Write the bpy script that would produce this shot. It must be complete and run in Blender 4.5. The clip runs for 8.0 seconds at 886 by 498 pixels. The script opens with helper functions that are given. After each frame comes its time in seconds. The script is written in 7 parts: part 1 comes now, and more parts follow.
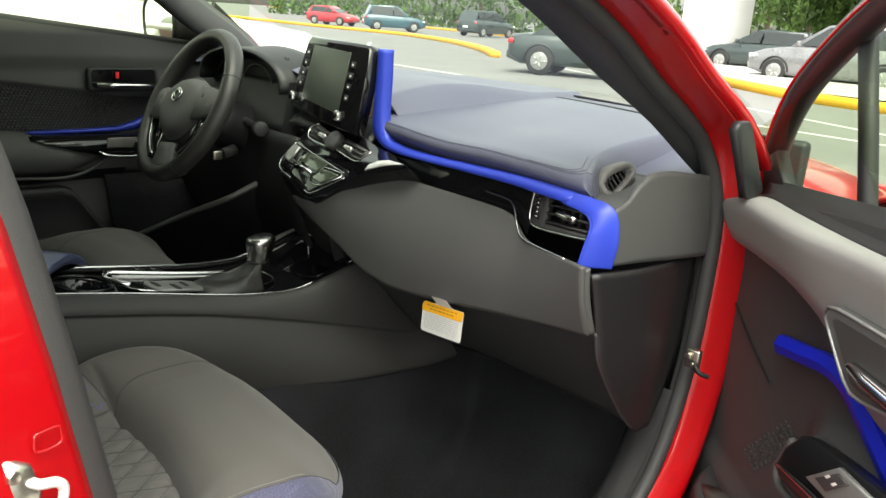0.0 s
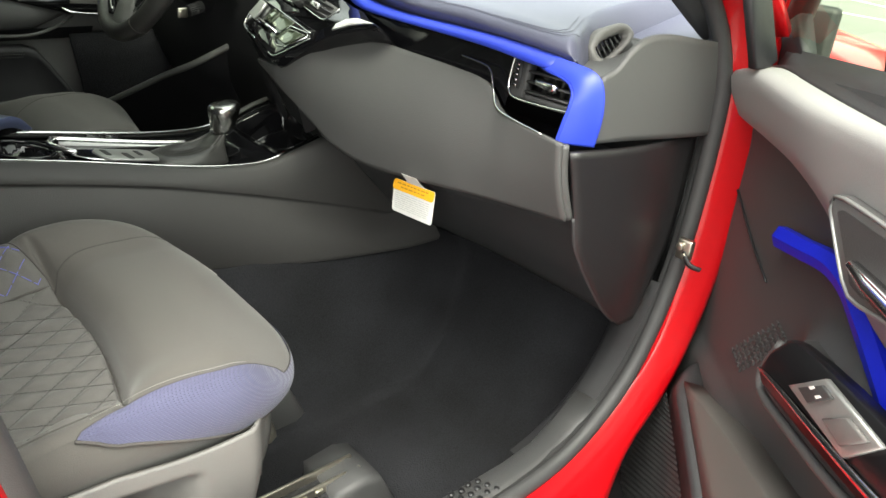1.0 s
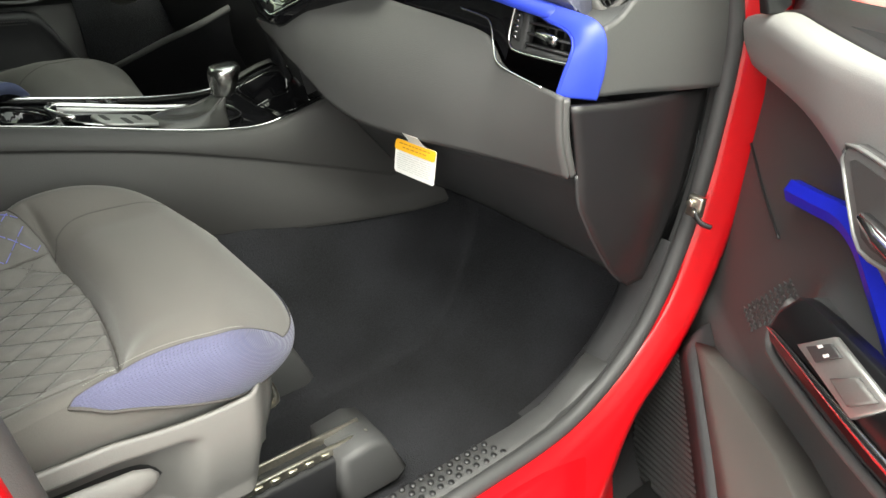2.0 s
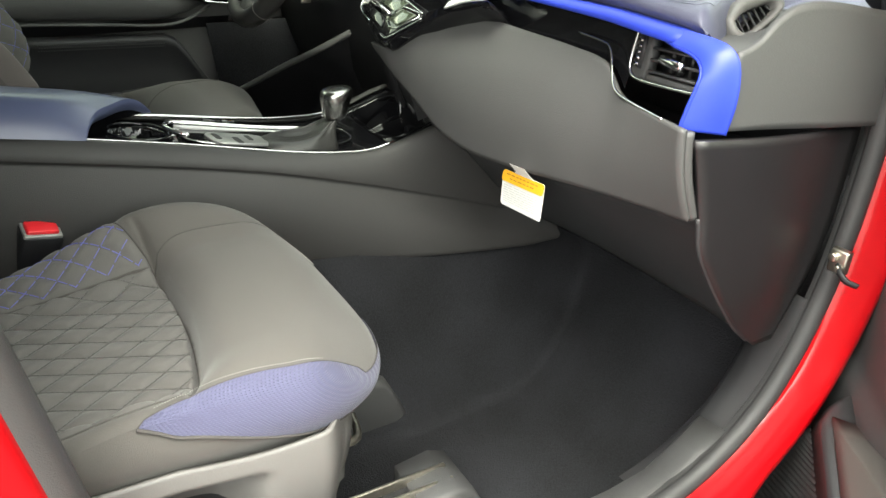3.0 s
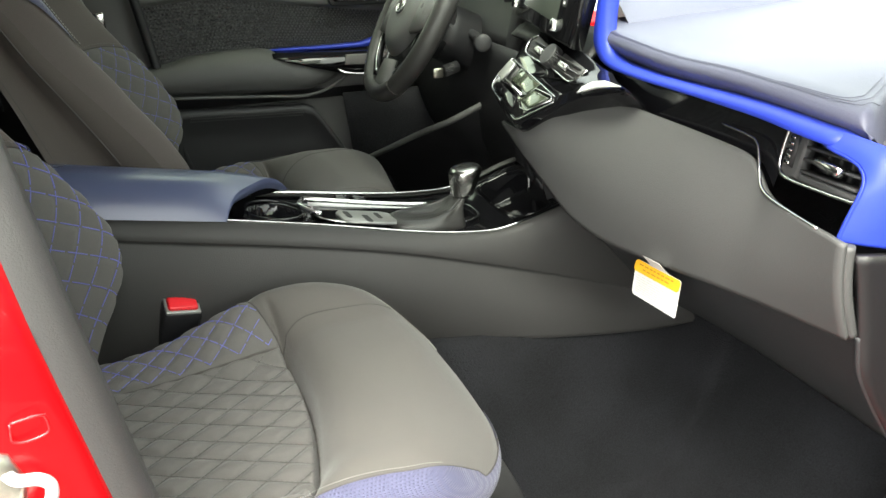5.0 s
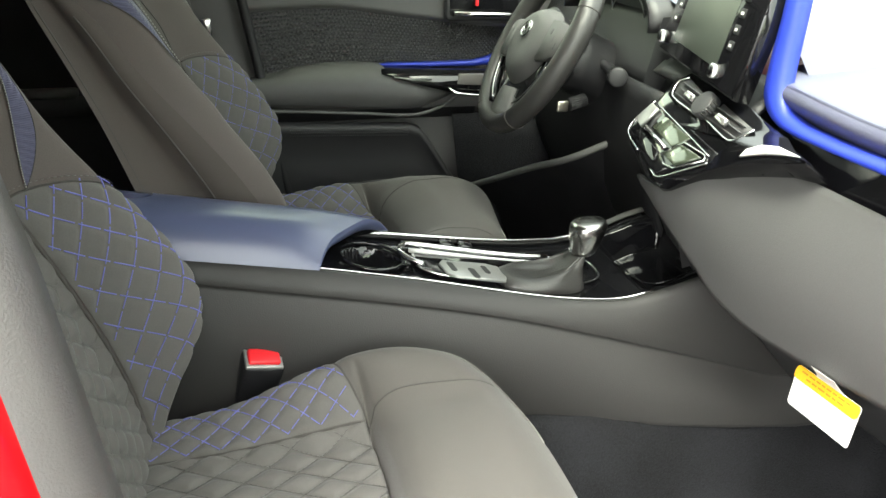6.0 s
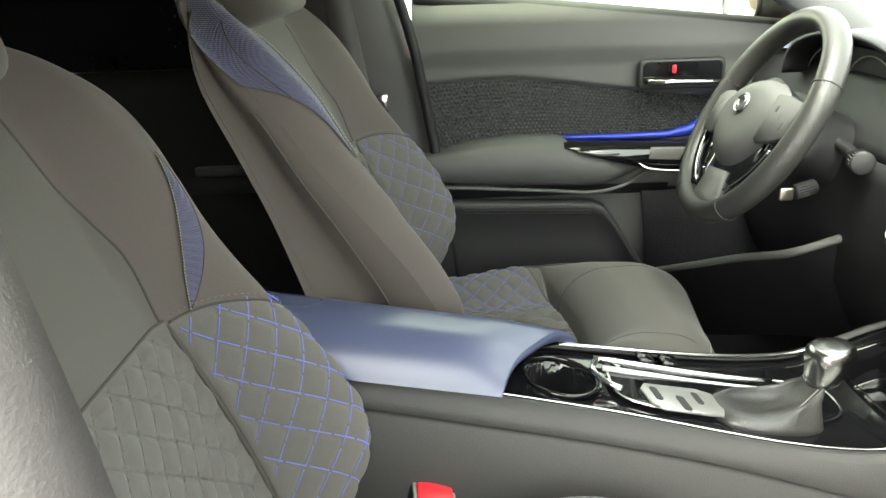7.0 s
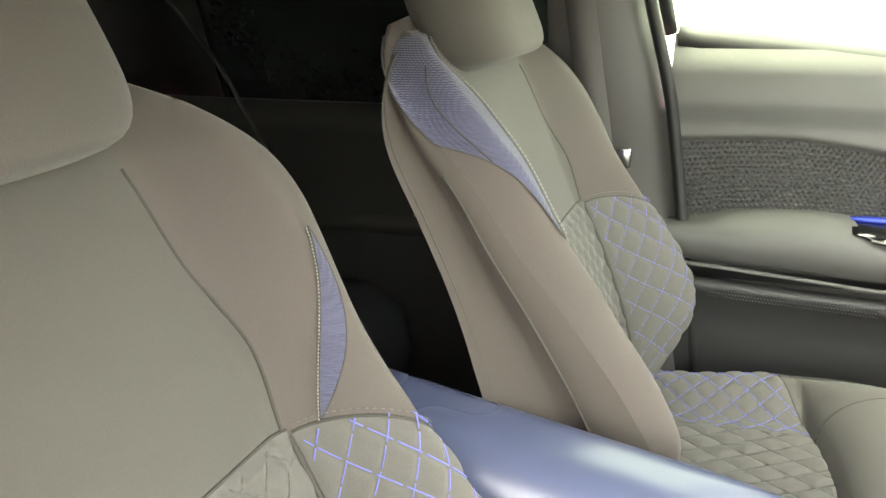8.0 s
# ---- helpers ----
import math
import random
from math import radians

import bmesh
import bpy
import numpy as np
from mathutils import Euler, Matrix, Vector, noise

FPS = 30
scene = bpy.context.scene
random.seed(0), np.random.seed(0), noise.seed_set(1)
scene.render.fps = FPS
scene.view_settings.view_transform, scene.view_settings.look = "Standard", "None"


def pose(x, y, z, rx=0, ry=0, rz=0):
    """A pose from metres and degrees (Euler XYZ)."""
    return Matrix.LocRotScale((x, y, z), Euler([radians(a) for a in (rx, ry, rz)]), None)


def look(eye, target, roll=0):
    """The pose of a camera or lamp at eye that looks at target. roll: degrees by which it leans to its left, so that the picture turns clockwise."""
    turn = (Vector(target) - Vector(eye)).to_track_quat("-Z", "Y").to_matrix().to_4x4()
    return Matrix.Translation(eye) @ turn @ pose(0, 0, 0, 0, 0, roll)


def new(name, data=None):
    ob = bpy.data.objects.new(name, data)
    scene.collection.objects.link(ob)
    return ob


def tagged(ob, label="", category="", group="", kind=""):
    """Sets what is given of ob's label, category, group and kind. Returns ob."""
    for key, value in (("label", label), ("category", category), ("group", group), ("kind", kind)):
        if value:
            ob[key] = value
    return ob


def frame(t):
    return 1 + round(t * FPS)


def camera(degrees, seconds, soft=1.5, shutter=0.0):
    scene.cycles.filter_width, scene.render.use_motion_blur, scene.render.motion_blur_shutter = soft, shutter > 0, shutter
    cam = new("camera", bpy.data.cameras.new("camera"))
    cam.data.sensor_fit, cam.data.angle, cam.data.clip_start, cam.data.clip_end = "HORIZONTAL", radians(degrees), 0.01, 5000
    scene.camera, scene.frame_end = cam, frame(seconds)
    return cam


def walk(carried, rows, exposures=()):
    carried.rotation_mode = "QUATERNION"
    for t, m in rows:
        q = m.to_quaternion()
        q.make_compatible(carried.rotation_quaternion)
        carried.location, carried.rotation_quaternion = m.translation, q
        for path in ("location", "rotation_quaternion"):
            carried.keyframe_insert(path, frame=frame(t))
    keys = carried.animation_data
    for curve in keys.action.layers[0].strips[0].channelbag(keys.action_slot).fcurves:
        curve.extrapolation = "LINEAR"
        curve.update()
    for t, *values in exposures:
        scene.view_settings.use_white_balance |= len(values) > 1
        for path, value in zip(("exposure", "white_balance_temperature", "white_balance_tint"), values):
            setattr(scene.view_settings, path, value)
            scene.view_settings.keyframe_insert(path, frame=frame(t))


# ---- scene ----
cam = camera(60.7, 8.0)
PATH = [
    (0, (1.273, -0.275, 1.217), (-0.104, 1.052, 0.631), 3.7),
    (0.5, (1.255, -0.2, 1.194), (-0.119, 1.05, 0.451), 4.6),
    (1, (1.25, -0.146, 1.178), (-0.064, 1.079, 0.298), 4.9),
    (1.2, (1.251, -0.136, 1.176), (-0.044, 1.092, 0.273), 5.0),
    (2.3, (1.256, -0.078, 1.145), (-0.098, 1.002, 0.145), 2.0),
    (2.5, (1.241, -0.054, 1.133), (-0.159, 0.955, 0.122), 1.8),
    (3, (1.219, -0.047, 1.137), (-0.314, 0.866, 0.233), 2.0),
    (3.5, (1.192, -0.079, 1.179), (-0.434, 0.772, 0.384), 0.5),
    (4, (1.191, -0.109, 1.19), (-0.448, 0.75, 0.431), 1.5),
    (4.2, (1.193, -0.104, 1.184), (-0.451, 0.743, 0.423), 1.5),
    (5.3, (1.138, -0.01, 1.195), (-0.598, 0.553, 0.376), -0.4),
    (5.5, (1.103, -0.008, 1.209), (-0.644, 0.522, 0.391), 0.5),
    (6, (0.996, -0.015, 1.214), (-0.778, 0.408, 0.394), 1.3),
    (6.5, (0.913, -0.038, 1.221), (-0.902, 0.249, 0.431), -0.2),
    (7, (0.824, -0.037, 1.24), (-1.045, -0.012, 0.528), -1.7),
    (7.2, (0.77, -0.035, 1.243), (-1.104, -0.16, 0.554), -1.7),
    (7.5, (0.693, -0.034, 1.245), (-1.16, -0.401, 0.586), -1.5),
    (8, (0.623, -0.008, 1.254), (-1.166, -0.626, 0.606), -0.7),
]
walk(cam, [(t, look(eye, target, roll)) for t, eye, target, roll in PATH], exposures=[(0, 2.05, 7000, 2), (1, 2.75, 6900, 2), (2.5, 2.95, 6900, 2), (3.5, 3.1, 6900, 2), (4, 3.1, 6900, 2), (5.5, 3.35, 6900, 2), (6.5, 3.9, 6900, 3), (7.2, 4.4, 7100, 3), (8, 5.15, 7500, 5)])

# ---- light ----
world = bpy.data.worlds.new("sky")
scene.world = world
world.use_nodes = True
wn = world.node_tree
sky = wn.nodes.new("ShaderNodeTexSky")
sky.sky_type, sky.sun_disc = "NISHITA", False
sky.sun_elevation, sky.sun_rotation = radians(62), radians(130)
sky.dust_density, sky.air_density = 4.0, 1.0
cloud = wn.nodes.new("ShaderNodeHueSaturation")
cloud.inputs["Saturation"].default_value = 0.22
wn.links.new(sky.outputs[0], cloud.inputs["Color"])
wn.links.new(cloud.outputs[0], wn.nodes["Background"].inputs[0])
wn.nodes["Background"].inputs[1].default_value = 0.15
sun_data = bpy.data.lights.new("sun", "SUN")
sun_data.energy, sun_data.angle, sun_data.color = 0.7, radians(60), (1.0, 0.98, 0.95)
sun = new("sun", sun_data)
sun.matrix_world = look((0, 0, 20), Vector((0, 0, 20)) - Vector((0.40, -0.32, 1.0)))


# ---- materials ----
def material(name, color, rough=0.6, metal=0.0, grain=60.0, bump=0.15, vary=0.25, coat=0.0, large=4.0, sheen=0.0, weave=0.0, spec=0.5):
    """A procedural surface: colour varied at two scales, grain bump, roughness wear."""
    m = bpy.data.materials.new(name)
    m.use_nodes = True
    nt = m.node_tree
    b = nt.nodes["Principled BSDF"]
    co = nt.nodes.new("ShaderNodeTexCoord")
    fine = nt.nodes.new("ShaderNodeTexNoise")
    fine.inputs["Scale"].default_value, fine.inputs["Detail"].default_value = grain, 4
    wide = nt.nodes.new("ShaderNodeTexNoise")
    wide.inputs["Scale"].default_value, wide.inputs["Detail"].default_value = large, 3
    for n in (fine, wide):
        nt.links.new(co.outputs["Object"], n.inputs["Vector"])
    add = nt.nodes.new("ShaderNodeMath")
    add.operation = "ADD"
    nt.links.new(fine.outputs["Fac"], add.inputs[0])
    nt.links.new(wide.outputs["Fac"], add.inputs[1])
    ramp = nt.nodes.new("ShaderNodeMapRange")
    ramp.inputs["From Min"].default_value, ramp.inputs["From Max"].default_value = 0.6, 1.4
    ramp.inputs["To Min"].default_value, ramp.inputs["To Max"].default_value = 1 - vary, 1 + vary
    nt.links.new(add.outputs[0], ramp.inputs["Value"])
    mul = nt.nodes.new("ShaderNodeVectorMath")
    mul.operation = "SCALE"
    mul.inputs[0].default_value = color
    nt.links.new(ramp.outputs[0], mul.inputs["Scale"])
    nt.links.new(mul.outputs[0], b.inputs["Base Color"])
    rr = nt.nodes.new("ShaderNodeMapRange")
    rr.inputs["To Min"].default_value, rr.inputs["To Max"].default_value = max(0.02, rough - 0.2 * rough), min(1, rough + 0.2 * rough)
    nt.links.new(wide.outputs["Fac"], rr.inputs["Value"])
    nt.links.new(rr.outputs[0], b.inputs["Roughness"])
    b.inputs["Metallic"].default_value = metal
    b.inputs["Coat Weight"].default_value = coat
    b.inputs["Coat Roughness"].default_value = 0.04
    b.inputs["Sheen Weight"].default_value = sheen
    b.inputs["Specular IOR Level"].default_value = spec
    height = fine.outputs["Fac"]
    if weave:
        w1 = nt.nodes.new("ShaderNodeTexWave")
        w1.inputs["Scale"].default_value, w1.inputs["Distortion"].default_value = weave, 0.3
        w1.bands_direction = "DIAGONAL"
        w2 = nt.nodes.new("ShaderNodeTexWave")
        w2.inputs["Scale"].default_value, w2.bands_direction = weave, "Z"
        nt.links.new(co.outputs["Object"], w1.inputs["Vector"])
        nt.links.new(co.outputs["Object"], w2.inputs["Vector"])
        mx = nt.nodes.new("ShaderNodeMath")
        mx.operation = "MULTIPLY"
        nt.links.new(w1.outputs["Fac"], mx.inputs[0])
        nt.links.new(w2.outputs["Fac"], mx.inputs[1])
        height = mx.outputs[0]
    if bump:
        bp = nt.nodes.new("ShaderNodeBump")
        bp.inputs["Strength"].default_value, bp.inputs["Distance"].default_value = bump, 0.002
        nt.links.new(height, bp.inputs["Height"])
        nt.links.new(bp.outputs[0], b.inputs["Normal"])
    return m


def glass(name, tint=(1, 1, 1), alpha=0.12):
    """Thin pane: mostly clear with a mirror-like sheen."""
    m = bpy.data.materials.new(name)
    m.use_nodes = True
    nt = m.node_tree
    out = nt.nodes["Material Output"]
    tr = nt.nodes.new("ShaderNodeBsdfTransparent")
    tr.inputs[0].default_value = (*tint, 1)
    gl = nt.nodes.new("ShaderNodeBsdfGlossy")
    gl.inputs["Roughness"].default_value = 0.02
    lw = nt.nodes.new("ShaderNodeLayerWeight")
    pw = nt.nodes.new("ShaderNodeMath")
    pw.operation = "POWER"
    pw.inputs[1].default_value = 4.0
    fr = nt.nodes.new("ShaderNodeMath")
    fr.operation = "MULTIPLY_ADD"
    fr.inputs[1].default_value, fr.inputs[2].default_value = 0.5, 0.05
    nt.links.new(lw.outputs["Facing"], pw.inputs[0])
    nt.links.new(pw.outputs[0], fr.inputs[0])
    mx = nt.nodes.new("ShaderNodeMixShader")
    nt.links.new(fr.outputs[0], mx.inputs[0])
    nt.links.new(tr.outputs[0], mx.inputs[1])
    nt.links.new(gl.outputs[0], mx.inputs[2])
    nt.links.new(mx.outputs[0], out.inputs[0])
    return m


PLASTIC = material("dark_grey_plastic", (0.045, 0.045, 0.046), 0.55, grain=900, bump=0.25, vary=0.12)
PLASTIC_D = material("black_plastic", (0.011, 0.011, 0.0125), 0.5, grain=900, bump=0.2, vary=0.15)
SOFT = material("soft_touch_grey", (0.064, 0.063, 0.063), 0.6, grain=700, bump=0.2, vary=0.1)
PAD = material("navy_leatherette", (0.080, 0.082, 0.122), 0.40, grain=500, bump=0.2, vary=0.10)
ARM = material("armrest_leatherette", (0.070, 0.082, 0.150), 0.30, grain=900, bump=0.06, vary=0.08, large=1.5, spec=0.6)
FABRIC = material("grey_seat_fabric", (0.077, 0.071, 0.065), 0.85, grain=900, bump=0.25, vary=0.14, sheen=0.15)
QUILT = material("quilted_fabric", (0.098, 0.093, 0.088), 0.85, grain=900, bump=0.25, vary=0.15, sheen=0.15)
BLUEMESH = material("blue_mesh_fabric", (0.060, 0.061, 0.114), 0.7, grain=500, bump=0.5, vary=0.15, sheen=0.2, weave=150)
CARPET = material("black_carpet", (0.0115, 0.0118, 0.0138), 0.95, grain=350, bump=0.9, vary=0.8, large=7, spec=0.2)
PIANO = material("piano_black", (0.006, 0.006, 0.007), 0.06, grain=300, bump=0.0, vary=0.1, coat=0.25, spec=0.4)
CHROME = material("satin_chrome", (0.72, 0.72, 0.72), 0.18, metal=1.0, grain=300, bump=0.0, vary=0.05)
SILVER = material("silver_paint", (0.55, 0.55, 0.54), 0.2, metal=0.8, grain=300, bump=0.0, vary=0.05)
BLUE = material("satin_blue_trim", (0.024, 0.046, 0.40), 0.40, grain=300, bump=0.0, vary=0.06, spec=0.35)
RED = material("red_car_paint", (0.42, 0.002, 0.006), 0.30, grain=900, bump=0.0, vary=0.06, coat=0.8, spec=0.3)
REDBTN = material("red_button", (0.75, 0.02, 0.03), 0.4, grain=300, bump=0.0, vary=0.05)
RUBBER = material("rubber_seal", (0.035, 0.035, 0.036), 0.6, grain=500, bump=0.2, vary=0.15)
GREYTRIM = material("pillar_trim_grey", (0.085, 0.080, 0.074), 0.6, grain=900, bump=0.1, vary=0.08)
THREAD = material("grey_thread", (0.13, 0.127, 0.125), 0.8, grain=900, bump=0.1, vary=0.2)
THREADB = material("blue_thread", (0.13, 0.14, 0.46), 0.7, grain=900, bump=0.1, vary=0.2)
# seam and piping cloth; the shade inside creases is put into its dark colour
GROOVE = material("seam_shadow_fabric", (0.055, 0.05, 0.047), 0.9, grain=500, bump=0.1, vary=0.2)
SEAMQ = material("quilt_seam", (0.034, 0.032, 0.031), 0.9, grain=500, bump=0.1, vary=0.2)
LEATHER = material("black_leather", (0.032, 0.031, 0.030), 0.38, grain=400, bump=0.3, vary=0.15)
PAPER = material("white_paper", (0.8, 0.79, 0.77), 0.7, grain=300, bump=0.05, vary=0.05)
ORANGE = material("orange_print", (0.85, 0.42, 0.02), 0.6, grain=300, bump=0.0, vary=0.05)
INK = material("black_ink", (0.03, 0.03, 0.03), 0.6, grain=300, bump=0.0, vary=0.05)
HEADINK = material("dark_orange_ink", (0.42, 0.20, 0.02), 0.6, grain=300, bump=0.0, vary=0.05)
INKGREY = material("grey_ink", (0.60, 0.60, 0.59), 0.6, grain=300, bump=0.0, vary=0.05)
STEEL = material("zinc_steel", (0.55, 0.52, 0.45), 0.35, metal=1.0, grain=200, bump=0.1, vary=0.2)
DOORTRIM = material("door_trim_grey", (0.092, 0.091, 0.089), 0.6, grain=900, bump=0.25, vary=0.12)
PALETHREAD = material("pale_thread", (0.32, 0.31, 0.29), 0.8, grain=900, bump=0.1, vary=0.2)
# grey-green base colour carries the reflection seen on the dark display
SCREEN = material("display_glass_sheen", (0.060, 0.070, 0.058), 0.38, grain=300, bump=0.0, vary=0.05)
LINING = material("roof_lining", (0.45, 0.44, 0.42), 0.95, grain=400, bump=0.2, vary=0.06)
ASPHALT = material("asphalt", (0.16, 0.16, 0.155), 0.9, grain=60, bump=0.4, vary=0.25, large=0.5)
CONCRETE = material("concrete", (0.42, 0.41, 0.39), 0.9, grain=30, bump=0.3, vary=0.15, large=0.8)
WHITEWALL = material("white_render_wall", (0.8, 0.79, 0.77), 0.85, grain=20, bump=0.2, vary=0.06, large=0.6)
KERB = material("yellow_kerb_paint", (0.78, 0.42, 0.03), 0.7, grain=40, bump=0.3, vary=0.15, large=1.5)
WHITELINE = material("road_marking", (0.6, 0.6, 0.57), 0.8, grain=50, bump=0.2, vary=0.2)
DARKCAR = material("dark_green_car_paint", (0.03, 0.045, 0.045), 0.25, grain=300, bump=0.0, vary=0.1, coat=0.8)
GREYCAR = material("grey_car_paint", (0.22, 0.22, 0.23), 0.28, metal=0.3, grain=300, bump=0.0, vary=0.06, coat=0.8)
TEALCAR = material("teal_car_paint", (0.03, 0.09, 0.12), 0.25, grain=300, bump=0.0, vary=0.1, coat=0.8)
REDCAR = material("faded_red_car_paint", (0.45, 0.02, 0.03), 0.3, grain=300, bump=0.0, vary=0.1, coat=0.8)
WHITECAR = material("white_car_paint", (0.75, 0.76, 0.72), 0.25, grain=300, bump=0.0, vary=0.04, coat=0.9)
TYRE = material("tyre_rubber", (0.02, 0.02, 0.02), 0.8, grain=80, bump=0.3, vary=0.2)
LEAF = material("foliage", (0.07, 0.13, 0.02), 0.6, grain=20, bump=0.2, vary=0.5, large=2)
BARK = material("bark", (0.12, 0.09, 0.06), 0.9, grain=20, bump=0.6, vary=0.3)
# bright metal of gate and striker; also paints the glint beside the vents
GLINTSILVER = material("bright_silver_and_glint", (0.62, 0.62, 0.61), 0.3, grain=300, bump=0.0, vary=0.05)
ENDCAP = material("dark_end_panel", (0.0125, 0.0115, 0.0125), 0.42, grain=900, bump=0.15, vary=0.12)
SWITCHBLACK = material("black_switch_plastic", (0.008, 0.008, 0.009), 0.32, grain=300, bump=0.0, vary=0.1, spec=0.3)
DOORBLUE = material("deep_blue_trim", (0.008, 0.016, 0.42), 0.35, grain=300, bump=0.0, vary=0.06, spec=0.2)
KNOBMETAL = material("satin_knob_metal", (0.42, 0.42, 0.41), 0.22, metal=1.0, grain=300, bump=0.0, vary=0.05)
GLASS = glass("windscreen_glass", (0.90, 0.95, 0.88))
SIDEGLASS = glass("green_side_glass", (0.72, 0.82, 0.64))
DIMPLE = material("dimpled_grey_plastic", (0.062, 0.062, 0.062), 0.38, grain=900, bump=0.0, vary=0.1)
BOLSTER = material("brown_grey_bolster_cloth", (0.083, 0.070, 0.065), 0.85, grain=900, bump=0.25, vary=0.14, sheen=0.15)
# bolster cloth darkened: shade on the backrest's side walls is put into its colour
SHADEDCLOTH = material("shaded_brown_grey_cloth", (0.057, 0.047, 0.042), 0.85, grain=900, bump=0.25, vary=0.14, sheen=0.1)
LOWERDASH = material("dark_lower_dash", (0.026, 0.026, 0.028), 0.55, grain=900, bump=0.2, vary=0.12)
BELTGREY = material("belt_webbing", (0.09, 0.085, 0.085), 0.8, grain=400, bump=0.3, vary=0.1, weave=300)
DARKCLOTH = material("dark_bench_cloth", (0.085, 0.092, 0.11), 0.9, grain=400, bump=0.3, vary=0.15)
SILVERGREY = material("grey_metal_paint", (0.32, 0.32, 0.31), 0.35, metal=0.5, grain=300, bump=0.0, vary=0.06)
GREENGLASS = material("climate_glass", (0.055, 0.066, 0.046), 0.08, grain=300, bump=0.0, vary=0.06, coat=0.6)
# soft grey made darker: roof shade on the console sides is in the colour
CONSOLE = material("console_grey", (0.027, 0.026, 0.0255), 0.6, grain=700, bump=0.2, vary=0.12)
SOFTDARK = material("dark_soft_grey", (0.05, 0.047, 0.047), 0.45, grain=700, bump=0.2, vary=0.1)
TINTED = material("dark_tinted_glass", (0.02, 0.025, 0.025), 0.08, grain=100, bump=0.0, vary=0.1, coat=0.5)
TAILLAMP = material("red_lamp_lens", (0.5, 0.02, 0.02), 0.2, grain=100, bump=0.0, vary=0.1, coat=0.5)
MIRROR = material("mirror_glass", (0.85, 0.87, 0.85), 0.03, metal=1.0, grain=100, bump=0.0, vary=0.02)


# ---- shape helpers ----
BASE = {}


def thing(name, label, category, loc=(0, 0, 0), group="", kind="", m=None):
    """A top-level empty. Parts are given in world coordinates, or in its own where m is given."""
    e = new(name)
    e.empty_display_size = 0.05
    e.matrix_world = Matrix.Translation(loc) if m is None else m
    BASE[e.name] = Matrix.Translation(loc).inverted() if m is None else Matrix()
    return tagged(e, label, category, group, kind)


def part(name, bm, mat, parent=None, label="", smooth=True, kind=""):
    me = bpy.data.meshes.new(name)
    bmesh.ops.recalc_face_normals(bm, faces=bm.faces)
    bm.to_mesh(me)
    bm.free()
    if smooth:
        me.shade_smooth()
    me.materials.append(mat)
    ob = new(name, me)
    if parent is not None:
        ob.parent = parent
        if parent.name in BASE:
            ob.matrix_parent_inverse = BASE[parent.name]
    return tagged(ob, label, kind="stuff" if "stitching" in name or name in ("quilt_seams", "grip_texture") else kind)


def grid(fn, nu, nv, u0=0.0, u1=1.0, v0=0.0, v1=1.0):
    bm = bmesh.new()
    rows = [[bm.verts.new(fn(u0 + (u1 - u0) * i / nu, v0 + (v1 - v0) * j / nv)) for i in range(nu + 1)] for j in range(nv + 1)]
    for j in range(nv):
        for i in range(nu):
            bm.faces.new((rows[j][i], rows[j][i + 1], rows[j + 1][i + 1], rows[j + 1][i]))
    return bm


def thick(bm, d):
    """Give an open sheet a thickness."""
    bmesh.ops.recalc_face_normals(bm, faces=bm.faces)
    bmesh.ops.solidify(bm, geom=bm.faces[:], thickness=d)
    return bm


def loft(sections, closed=True, caps=True):
    bm = bmesh.new()
    rings = [[bm.verts.new(p) for p in s] for s in sections]
    n = len(rings[0])
    for a, b in zip(rings, rings[1:]):
        for i in range(n if closed else n - 1):
            k = (i + 1) % n
            bm.faces.new((a[i], a[k], b[k], b[i]))
    if caps and closed:
        bm.faces.new(rings[0][::-1])
        bm.faces.new(rings[-1])
    return bm


def tube(points, r, sides=6, ring=False, bm=None, flat=1.0):
    bm = bm or bmesh.new()
    pts = [Vector(p) for p in points]
    n = len(pts)
    rings = []
    up = Vector((0, 0, 1))
    for i, p in enumerate(pts):
        a = pts[(i - 1) % n] if ring or i else p
        b = pts[(i + 1) % n] if ring or i < n - 1 else p
        d = (b - a).normalized()
        if abs(d.dot(up)) > 0.95:
            up = Vector((1, 0, 0)) if abs(d.x) < 0.9 else Vector((0, 1, 0))
        s = d.cross(up).normalized()
        t = s.cross(d).normalized()
        up = t
        rings.append([bm.verts.new(p + r * (math.cos(2 * math.pi * k / sides) * s + flat * math.sin(2 * math.pi * k / sides) * t)) for k in range(sides)])
    for i in range(n if ring else n - 1):
        a, b = rings[i], rings[(i + 1) % n]
        for k in range(sides):
            bm.faces.new((a[k], a[(k + 1) % sides], b[(k + 1) % sides], b[k]))
    if not ring:
        bm.faces.new(rings[0][::-1])
        bm.faces.new(rings[-1])
    return bm


def box(c, s, bevel=0.004, seg=2, m=None, bm=None):
    b2 = bmesh.new()
    bmesh.ops.create_cube(b2, size=1)
    for v in b2.verts:
        v.co = Vector((v.co.x * s[0], v.co.y * s[1], v.co.z * s[2]))
    if bevel:
        bmesh.ops.bevel(b2, geom=b2.edges[:], offset=min(bevel, 0.49 * min(s)), segments=seg, profile=0.5, affect="EDGES")
    b2.transform(Matrix.Translation(c) @ (m or Matrix()))
    return b2


